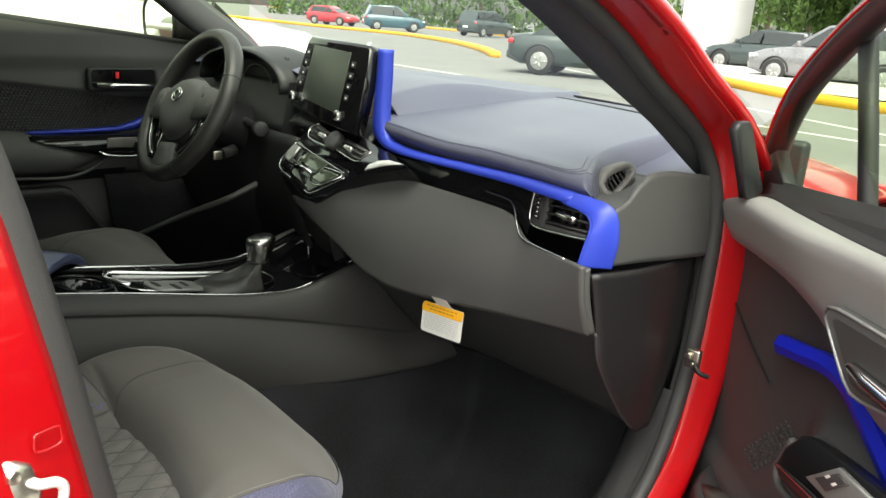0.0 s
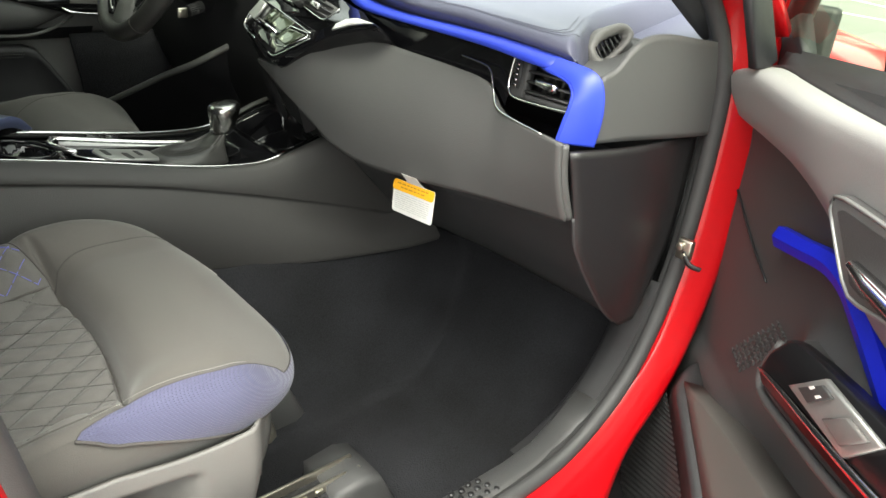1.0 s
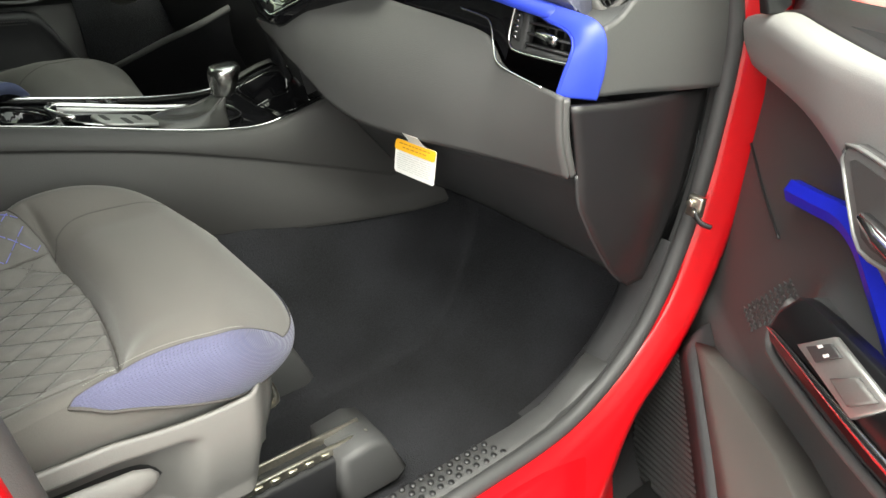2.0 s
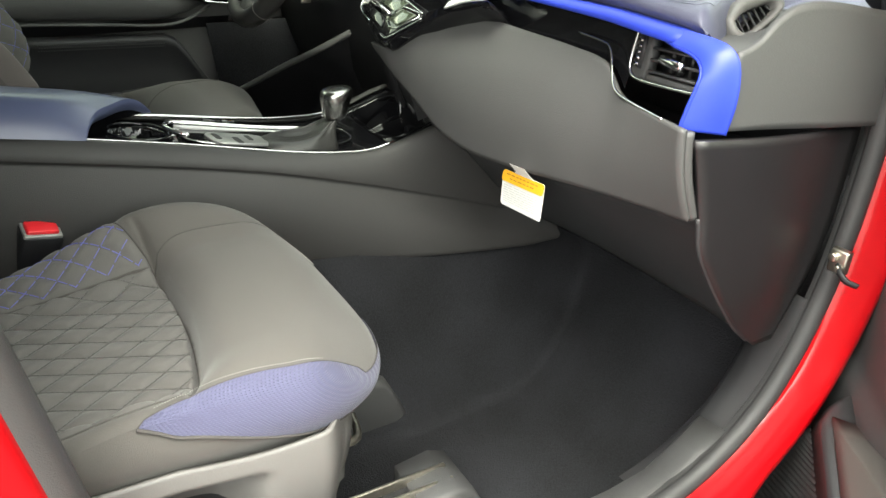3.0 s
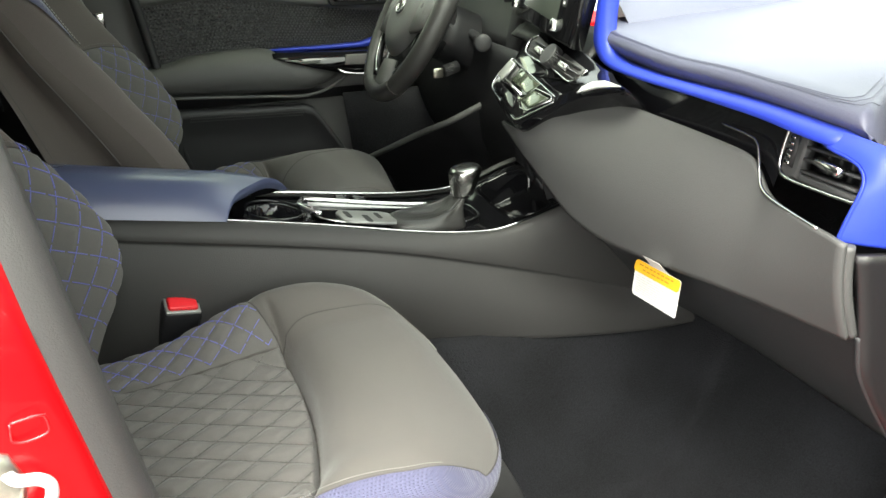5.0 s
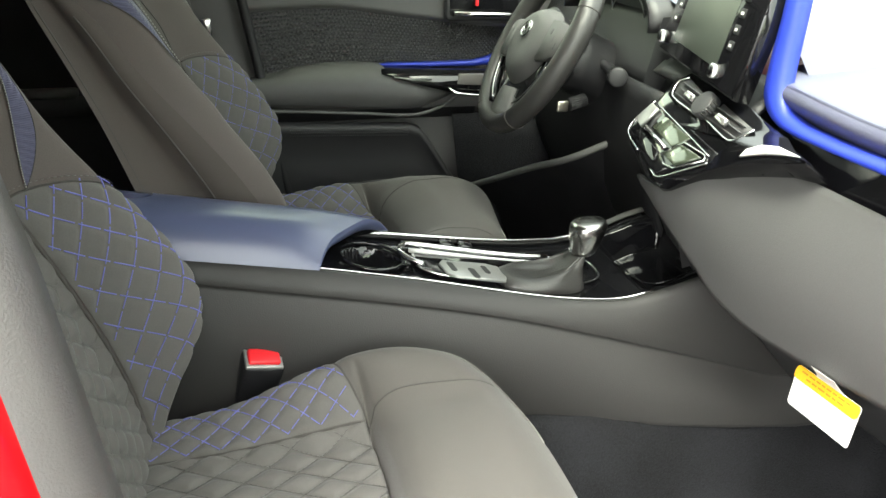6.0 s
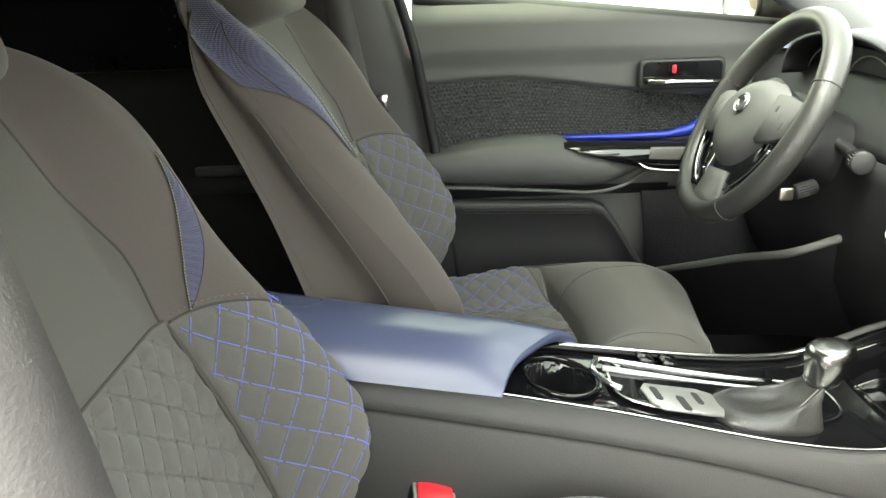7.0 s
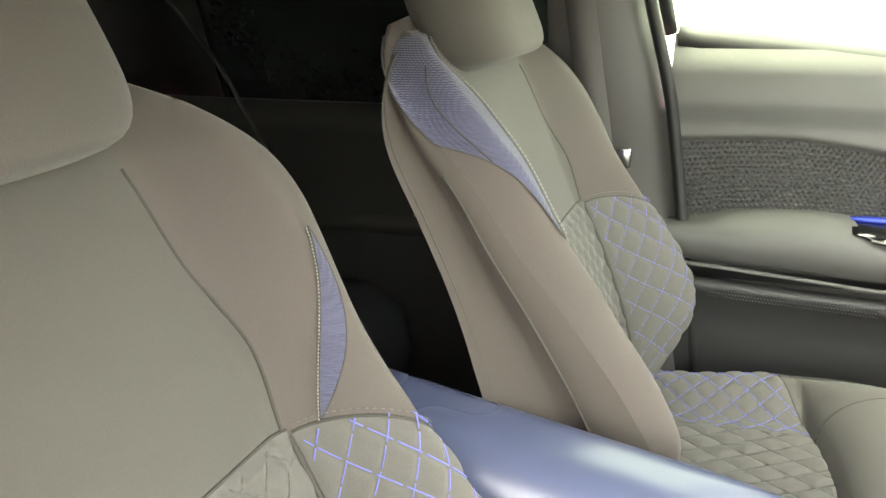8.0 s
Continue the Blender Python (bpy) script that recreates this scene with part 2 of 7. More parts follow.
def prism(poly, to3d, depth, bevel=0.002, seg=2):
    """A slab: an outline in (a, b), placed by to3d(a, b, d), d from 0 to depth."""
    bm = bmesh.new()
    lo = [bm.verts.new(to3d(a, b, 0)) for a, b in poly]
    hi = [bm.verts.new(to3d(a, b, depth)) for a, b in poly]
    n = len(poly)
    bm.faces.new(lo[::-1])
    top = bm.faces.new(hi)
    for i in range(n):
        bm.faces.new((lo[i], lo[(i + 1) % n], hi[(i + 1) % n], hi[i]))
    if bevel:
        bmesh.ops.bevel(bm, geom=list(top.edges), offset=bevel, segments=seg, profile=0.5, affect="EDGES")
    return bm


def disc(c, r, depth, axis, sides=24, bevel=0.001, r2=None):
    """A turned piece standing on c along axis."""
    bm = bmesh.new()
    bmesh.ops.create_cone(bm, cap_ends=True, segments=sides, radius1=r, radius2=r if r2 is None else r2, depth=depth)
    if bevel:
        bmesh.ops.bevel(bm, geom=[e for e in bm.edges if all(abs(abs(v.co.z) - depth / 2) < 1e-6 for v in e.verts)], offset=bevel, segments=2, profile=0.5, affect="EDGES")
    q = Vector(axis).to_track_quat("Z", "Y").to_matrix().to_4x4()
    bm.transform(Matrix.Translation(Vector(c) + Vector(axis).normalized() * depth / 2) @ q)
    return bm


def join(a, b):
    """Add the shape b to a."""
    me = bpy.data.meshes.new("tmp")
    b.to_mesh(me)
    a.from_mesh(me)
    b.free()
    bpy.data.meshes.remove(me)
    return a


def curve(x, xs, ys):
    """Smooth interpolation through control values."""
    if x <= xs[0]:
        return ys[0]
    if x >= xs[-1]:
        return ys[-1]
    i = max(k for k in range(len(xs) - 1) if xs[k] <= x)
    h = xs[i + 1] - xs[i]
    t = (x - xs[i]) / h
    m0 = (ys[i + 1] - ys[i - 1]) / (xs[i + 1] - xs[i - 1]) * h if i else ys[1] - ys[0]
    m1 = (ys[i + 2] - ys[i]) / (xs[i + 2] - xs[i]) * h if i + 2 < len(xs) else ys[i + 1] - ys[i]
    return (2 * t**3 - 3 * t**2 + 1) * ys[i] + (t**3 - 2 * t**2 + t) * m0 + (-2 * t**3 + 3 * t**2) * ys[i + 1] + (t**3 - t**2) * m1


def step(a, b, x):
    t = min(1.0, max(0.0, (x - a) / (b - a)))
    return t * t * (3 - 2 * t)


def smooth_path(pts, n=8):
    """More points along a bent line."""
    ts = [0.0]
    for a, b in zip(pts, pts[1:]):
        ts.append(ts[-1] + (Vector(b) - Vector(a)).length)
    return [tuple(curve(ts[-1] * i / (n * (len(pts) - 1)), ts, [p[k] for p in pts]) for k in range(len(pts[0]))) for i in range(n * (len(pts) - 1) + 1)]


def rounded(a0, b0, a1, b1, ra, rb):
    out = []
    for ca, cb, s in ((a1 - ra, b0 + rb, -90), (a1 - ra, b1 - rb, 0), (a0 + ra, b1 - rb, 90), (a0 + ra, b0 + rb, 180)):
        for k in range(5):
            g = radians(s + 22.5 * k)
            out.append((ca + ra * math.cos(g), cb + rb * math.sin(g)))
    return out


# ---- ground ----
g = thing("ground", "grey asphalt car park, worn and dry", "ground", kind="structure")
part("asphalt", grid(lambda u, v: (math.copysign(abs(u) ** 3, u) * 3000, math.copysign(abs(v) ** 3, v) * 3000, 0.0), 40, 40, -1, 1, -1, 1), ASPHALT, g, smooth=False)

# ---- the red car's shell ----
body = thing("car_body", "glossy red compact car with its front door open", "car", (0, 0.3, 0))

# opening of the front passenger door, as (y, z), from the foot of the rear pillar along the sill, up the front pillar and along the roof
OPEN = smooth_path([(-0.02, 0.50), (0.03, 0.41), (0.12, 0.385), (0.45, 0.385), (0.63, 0.405), (0.76, 0.50), (0.825, 0.66), (0.842, 0.86), (0.826, 0.99), (0.782, 1.062), (0.730, 1.099), (0.655, 1.143), (0.580, 1.194), (0.50, 1.236), (0.38, 1.285), (0.15, 1.355), (-0.08, 1.37), (-0.155, 1.28), (-0.125, 1.10), (-0.06, 0.75), (-0.02, 0.50)], 6)[:-1]


def lean(z):
    """How far the glasshouse leans in above the waist."""
    return 0.0 if z < 0.95 else -0.15 * (z - 0.95)


def opening_ring(x, grow):
    cy, cz = 0.33, 0.85
    out = []
    for y, z in OPEN:
        d = Vector((y - cy, z - cz)).normalized()
        k = step(0.92, 1.10, z) * step(-0.05, 0.2, y)
        f = step(0.46, 0.72, y) * (1 - k)
        g2 = grow * (1 - k) + min(grow, 0.016 + 0.06 * max(0.0, grow - 0.016)) * k
        g2 = g2 * (1 - f) + (min(g2, 0.016) + 0.30 * max(0.0, g2 - 0.016)) * f
        xx = 0.735 + (x - 0.735) * (1 - 0.62 * f - 0.40 * k) if x > 0.735 else x
        r = (1 - step(-0.03, 0.10, y)) * (1 - step(1.15, 1.35, z))
        yy, zz = y + g2 * d.x - 0.03 * r, z + g2 * d.y
        out.append((xx - 0.06 * r + lean(zz), yy, zz))
    return out


part("door_aperture", loft([opening_ring(x, gr) for x, gr in ((0.735, 0.016), (0.752, 0.028), (0.768, 0.045), (0.785, 0.066), (0.80, 0.085), (0.815, 0.105), (0.83, 0.13), (0.835, 0.16), (0.80, 0.20))], caps=False), RED, body, "glossy red door frame flange")
part("door_seal", tube(opening_ring(0.728, 0.008), 0.0125, 10, ring=True), RUBBER, body, "black rubber door seal")
part("inner_flange", loft([opening_ring(x, gr) for x, gr in ((0.728, 0.0), (0.715, 0.004), (0.705, 0.012))], caps=False), PLASTIC, body)

KICK = [p for p in OPEN if p[0] > 0.58 and p[1] < 0.66]


def kick_row(x, grow):
    out = []
    for i, (y, z) in enumerate(KICK):
        g2 = 0.034 + (grow - 0.034) * step(0, 18, i)
        r = math.hypot(y - 0.33, z - 0.85)
        out.append((x, y + g2 * (y - 0.33) / r, z + g2 * (z - 0.85) / r))
    return out


part("kick_trim", loft([kick_row(x, gr) for x, gr in ((0.724, 0.006), (0.705, -0.004), (0.68, -0.010), (0.662, -0.016), (0.652, -0.004), (0.645, 0.05))], closed=False), PLASTIC_D, body, "black kick trim")


# rear pillar between the two doors: outward-facing red flange with its inner trim
def pillar_line(z):
    return -0.02 - 0.165 * (z - 0.5) - 0.02 * step(1.05, 1.3, z)


part("centre_pillar", loft([[(x0, p - 0.031, z), (x0 + 0.006, p - 0.040, z), (x0 + 0.014, p - 0.060, z), (x0 + 0.030, p - 0.095, z), (x0 + 0.045, p - 0.14, z), (x0 + 0.058, p - 0.28, z), (x0 - 0.02, p - 0.30, z), (x0 - 0.03, p - 0.04, z)] for x0, p, z in [(0.70 + lean(0.3 + 0.05 * i), pillar_line(0.3 + 0.05 * i), 0.3 + 0.05 * i) for i in range(22)]]), RED, body)
part("rear_door_edge", grid(lambda u, v: (0.75 + 0.105 * u, pillar_line(0.3 + 0.72 * v) - 0.27 - 0.02 * u, 0.3 + 0.72 * v), 4, 8), RED, body)
part("pillar_trim", loft([[(0.702 + q, p - 0.038, z), (0.696 + q, p - 0.018, z), (0.684 + q, p - 0.010, z), (0.664 + q, p - 0.011, z), (0.646 + q, p - 0.03, z), (0.630 + q, p - 0.10, z), (0.625 + q, p - 0.28, z), (0.70 + q, p - 0.28, z)] for q, p, z in [(lean(0.36 + 0.05 * i), pillar_line(0.36 + 0.05 * i), 0.36 + 0.05 * i) for i in range(20)]]), SOFTDARK, body, "grey plastic pillar trim")

# sill
part("sill", loft([[(0.83 - c, y, 0.30), (0.86 - c, y, 0.27), (0.86 - c, y, 0.20), (0.80 - c, y, 0.17), (0.70, y, 0.17), (0.70, y, 0.345), (0.74, y, 0.36), (0.80 - c, y, 0.355)] for y, c in ((-0.5, 0.0), (0.0, 0.0), (0.4, 0.0), (0.55, 0.01), (0.64, 0.035), (0.70, 0.085), (0.74, 0.12))]), RED, body)
part("sill_underside", loft([[(0.84, y, 0.205), (0.875, y, 0.2), (0.87, y, 0.13), (0.80, y, 0.12), (0.78, y, 0.2)] for y in (-0.5, 0.3, 1.1)]), PLASTIC_D, body)
# added black panel over the asphalt: gives the shade below the front wing
part("underbody_shade_panel", box((0.66, 0.98, 0.145), (0.28, 0.60, 0.014), 0.004), PLASTIC_D, body, "black panel added for the shade under the car")
scuff = part("scuff_plate", loft([[(0.655, y, 0.352 + dz), (0.668, y, 0.375 + dz), (0.70, y, 0.380 + dz), (0.722, y, 0.381 + dz), (0.722, y, 0.33 + dz), (0.655, y, 0.33)] for y, dz in ((-0.10, 0.01), (0.1, 0.004), (0.4, 0.0), (0.56, 0.002), (0.63, 0.012), (0.68, 0.04), (0.72, 0.07))]), PLASTIC, body, "black grained scuff plate")
bm = bmesh.new()
for i in range(30):
    for j in range(3):
        join(bm, disc((0.674 + 0.014 * j + 0.003 * (i % 2), 0.02 + 0.0165 * i + 0.006 * j, 0.3795), 0.0050, 0.0026, (0, 0, 1), 6, 0))
part("grip_texture", bm, PLASTIC_D, scuff)

# roof, far side shell, rear and bonnet
part("roof", thick(grid(lambda u, v: (u * (0.60 - 0.03 * v * v), -0.55 + 0.95 * v, 1.47 - 0.05 * u * u - 0.045 * v * v), 12, 10, -1, 1, -1, 1), 0.02), RED, body)
part("headlining", thick(grid(lambda u, v: (u * (0.575 - 0.03 * v * v), -0.55 + 0.93 * v, 1.425 - 0.04 * u * u - 0.05 * v * v), 12, 10, -1, 1, -1, 1), 0.008), LINING, body, "pale grey fabric headlining")


def windscreen(u, v):
    y = 1.22 - 0.14 * u * u
    return (u * (0.70 - 0.14 * v), y + (0.40 - y) * v, 1.06 + 0.36 * math.copysign(abs(v) ** 0.9, v) - 0.01 * u * u)


ws = part("windscreen", grid(windscreen, 12, 8, -1, 1, 0, 1), GLASS, body, "clear windscreen")
part("windscreen_band", thick(grid(lambda u, v: Vector(windscreen(u, -0.06 + 0.07 * v)) + Vector((0, 0, -0.006)), 16, 1, -1.0, 1.0, 0, 1), 0.004), PLASTIC_D, body)
part("bonnet", thick(grid(lambda u, v: (u * (0.78 - 0.10 * v * v), 1.20 + 0.75 * v, 0.985 + 0.03 * (1 - u * u) - 0.10 * v * v - 0.06 * u ** 4), 12, 8, -1, 1, 0, 1), 0.02), RED, body)


def a_pillar(sg, inner):
    """Front pillar: slopes from the dash end up to the roof."""
    sec = []
    for i in range(16):
        y = 0.34 + 0.50 * i / 15
        zb = curve(y, (0.34, 0.40, 0.509, 0.59, 0.666, 0.741, 0.793, 0.84), (1.325, 1.298, 1.248, 1.206, 1.155, 1.111, 1.074, 1.02))
        zr = curve(y, (0.34, 0.493, 0.614, 0.74, 0.80, 0.84), (1.32, 1.244, 1.165, 1.092, 1.045, 1.015))
        xr = curve(y, (0.34, 0.493, 0.614, 0.74, 0.80, 0.84), (0.555, 0.592, 0.622, 0.645, 0.662, 0.672))
        xs = 0.735 - 0.15 * (zb - 0.95)
        if inner:
            sec.append([(sg * xr, y, zr), (sg * (xr + 0.014), y - 0.014, zr - 0.006), (sg * (xs - 0.03), y - 0.012, zb - 0.016), (sg * (xs - 0.005), y, zb + 0.004), (sg * (xs - 0.005), y + 0.05, zb + 0.05), (sg * (xr + 0.02), y + 0.04, zr + 0.045), (sg * (xr + 0.004), y + 0.02, zr + 0.02)])
        else:
            sec.append([(sg * (xs + 0.0), y + 0.012, zb + 0.012), (sg * (xs + 0.040), y + 0.020, zb + 0.016), (sg * (xs + 0.050), y + 0.006, zb + 0.004), (sg * (xs + 0.074), y + 0.008, zb + 0.008), (sg * (xs + 0.068), y + 0.024, zb + 0.016), (sg * (xs + 0.03), y + 0.055, zb + 0.034), (sg * (xs + 0.0), y + 0.06, zb + 0.045)])
    return loft(sec)


for sg in (1, -1):
    part("front_pillar", a_pillar(sg, False), RED, body)
    part("front_pillar_trim", a_pillar(sg, True), PLASTIC, body, "dark grey pillar trim")

# front wing inner panel behind the open door, with its hinge post
part("hinge_post", loft([[(0.725, y0 + 0.01, z), (0.738, y0 + 0.008, z), (0.742, y0 + 0.024, z), (0.735, y0 + 0.07, z), (0.70, y0 + 0.10, z)] for z, y0 in ((0.30, 0.70), (0.45, 0.745), (0.55, 0.79), (0.66, 0.84), (0.85, 0.86), (0.95, 0.855), (1.0, 0.87))]), RED, body)
part("front_wing", thick(grid(lambda u, v: (0.86 - 0.05 * v * v + 0.03 * math.sin(math.pi * u), 0.93 + 1.0 * v, 0.25 + 0.68 * u - 0.12 * u * v * v), 10, 8), 0.01), RED, body)
part("wing_corner_cover", prism([(0.711, 1.095), (0.722, 1.106), (0.748, 1.106), (0.757, 1.096), (0.832, 1.0), (0.81, 0.99), (0.778, 0.993), (0.768, 1.01)], lambda a, b, d: (0.790 + d, a, b), 0.012, 0.004), PLASTIC_D, body)

# outer skin behind the doors, nose, tail and wheels
def flank(sg, y0, y1):
    return thick(grid(lambda u, v: (sg * (0.865 - 0.05 * (2 * v - 1) ** 4 + 0.02 * math.sin(3 * u)), y0 + (y1 - y0) * u, 0.25 + 0.79 * v), 12, 10), 0.01)


for sg in (1, -1):
    part("rear_flank", flank(sg, -0.38 if sg > 0 else -0.10, -1.62), RED, body, "glossy red rear door and quarter panel")
    part("quarter_pillar", thick(grid(lambda u, v: (sg * (0.80 - 0.19 * v), -0.95 - 0.62 * u + 0.12 * v, 1.03 + 0.38 * v), 6, 6), 0.012), RED, body)
    for y in (1.46, -1.12):
        wh = part("wheel", disc((sg * 0.70, y, 0.335), 0.335, 0.2, (sg, 0, 0), 36, 0.03), TYRE, body)
        part("rim", disc((sg * 0.895, y, 0.335), 0.22, 0.012, (sg, 0, 0), 28, 0.004), SILVERGREY, wh)
part("far_front_wing", thick(grid(lambda u, v: (-0.86 + 0.05 * v * v - 0.03 * math.sin(math.pi * u), 0.93 + 1.0 * v, 0.25 + 0.68 * u - 0.12 * u * v * v), 10, 8), 0.01), RED, body)
part("front_bumper", thick(grid(lambda u, v: (0.80 * u, 2.06 - 0.20 * u * u - 0.08 * (2 * v - 1) ** 2, 0.22 + 0.66 * v), 12, 8, -1, 1, 0, 1), 0.02), RED, body)
part("grille", box((0, 2.05, 0.42), (0.9, 0.03, 0.16), 0.01), PLASTIC_D, body)
part("rear_bumper", thick(grid(lambda u, v: (0.84 * u, -1.70 + 0.10 * u * u + 0.10 * v * v, 0.25 + 0.78 * v), 12, 8, -1, 1, 0, 1), 0.02), RED, body)
for sg in (1, -1):
    part("head_lamp", box((sg * 0.62, 1.93, 0.76), (0.28, 0.12, 0.10), 0.03, m=pose(0, 0, 0, 0, 0, -sg * 20)), MIRROR, body)
    part("tail_lamp", box((sg * 0.70, -1.60, 0.86), (0.26, 0.12, 0.12), 0.03), TAILLAMP, body)

# far side: door aperture band, roof rail, rear side
part("far_centre_pillar_trim", loft([[(-0.735 - lean(z) * 1.0, pillar_line(z) + 0.045, z), (-0.705 - lean(z), pillar_line(z) + 0.015, z), (-0.69 - lean(z), pillar_line(z) - 0.02, z), (-0.68 - lean(z), pillar_line(z) - 0.08, z), (-0.69 - lean(z), pillar_line(z) - 0.22, z), (-0.76 - lean(z), pillar_line(z) - 0.23, z), (-0.77 - lean(z), pillar_line(z) + 0.05, z)] for z in [0.30 + 0.05 * i for i in range(23)]]), SOFTDARK, body, "grey plastic pillar trim")
part("far_door_seal", tube([(-0.715 - lean(z), pillar_line(z) + 0.055, z) for z in [0.32 + 0.05 * i for i in range(20)]], 0.0105, 8), PLASTIC_D, body)
part("far_roof_rail", loft([[(-0.60, y, 1.33 + 0.08 * math.sin(a)), (-0.54, y, 1.40 + 0.04 * math.sin(a)), (-0.60, y, 1.45), (-0.66, y, 1.36)] for y, a in ((-1.3, 0), (-0.7, 0.6), (0.0, 0.6), (0.42, 0.0))]), PLASTIC, body)
part("near_roof_rail", loft([[(0.555, y, 1.38), (0.53, y, 1.42), (0.60, y, 1.46), (0.635, y, 1.40)] for y in (-1.3, -0.7, 0.0, 0.36)]), PLASTIC, body)
part("far_sill", loft([[(-0.83, y, 0.30), (-0.86, y, 0.2), (-0.70, y, 0.17), (-0.66, y, 0.37), (-0.75, y, 0.37)] for y in (-0.9, 0.0, 1.1)]), PLASTIC_D, body)
rq = thick(grid(lambda u, v: (-0.72 + 0.04 * step(0.55, 1.0, v) + 0.02 * math.sin(3 * u), -0.24 - 1.1 * u, 0.2 + 0.86 * v), 14, 16), 0.02)
part("rear_side_trim", rq, PLASTIC, body, "dark rear door trim")
part("rear_side_trim", thick(grid(lambda u, v: (0.66 - 0.02 * step(0.55, 1.0, v), -0.30 - 1.05 * u, 0.2 + 0.86 * v), 8, 10), 0.02), PLASTIC, body)
for sg in (1, -1):
    rw = part("rear_side_window", grid(lambda u, v: (sg * (0.70 - 0.12 * v), -0.26 - 0.70 * u, 1.02 + 0.36 * v), 6, 4), TINTED, body, "dark tinted rear side window")
    part("rear_quarter_panel", thick(grid(lambda u, v: (sg * (0.70 - 0.12 * v), -0.92 - 0.45 * u, 1.02 + 0.40 * v), 4, 4), 0.02), PLASTIC_D, body)
part("tailgate_trim", thick(grid(lambda u, v: (u * 0.72, -1.45 + 0.05 * u * u + 0.10 * v, 0.2 + 0.86 * v), 8, 8, -1, 1, 0, 1), 0.02), PLASTIC, body)
tw = part("tailgate_window", grid(lambda u, v: (u * (0.66 - 0.1 * v), -1.36 + 0.05 * u * u + 0.22 * v, 1.02 + 0.42 * v), 8, 4, -1, 1, 0, 1), TINTED, body, "dark tinted tailgate window")
part("rear_window_edge", tube(smooth_path([(-0.60, -1.02, 1.30), (-0.615, -0.972, 1.242), (-0.625, -0.887, 1.131), (-0.635, -0.822, 1.001), (-0.64, -0.80, 0.95)], 6), 0.0045, 6), SOFT, body)
part("firewall", box((0, 1.16, 0.62), (1.46, 0.03, 0.84), 0.01), PLASTIC_D, body)

# added black sheet: stands in for the shade in the driver's footwell
part("footwell_dark_panel", thick(grid(lambda u, v: (-0.69 + 0.01 * math.sin(3 * v), 0.46 + 0.70 * u - 0.06 * v, 0.24 + 0.54 * v), 8, 8), 0.01), CARPET, body, "black carpet panel added to darken the driver's footwell")

# ---- floor ----
floor = thing("floor", "black carpeted car floor with footwells and tunnel", "floor", (0, 0.3, 0.2), kind="structure")


def floor_z(x, y):
    tun = 0.33 * (1 - step(0.15, 0.27, abs(x)))
    toe = 0.48 * step(0.68, 1.14, y) ** 1.2
    edge = 0.10 * step(0.60, 0.675, abs(x))
    return 0.205 + max(tun * (1.0 - 0.25 * step(0.7, 1.0, y)), toe) + edge + 0.012 * step(0.4, 0.7, y)


part("carpet", grid(lambda u, v: (u, v, floor_z(u, v) + 0.0022 * noise.noise((u * 30, v * 30, 0))), 110, 120, -0.70, 0.70, -1.3, 1.14), CARPET, floor, "black needle-felt carpet")
mat_bm = prism([(0.255, 0.40), (0.30, 0.385), (0.545, 0.40), (0.57, 0.45), (0.565, 0.66), (0.52, 0.70), (0.27, 0.69), (0.25, 0.62)], lambda a, b, d: (a, b, floor_z(a, b) - 0.004 + d), 0.012, 0.003)


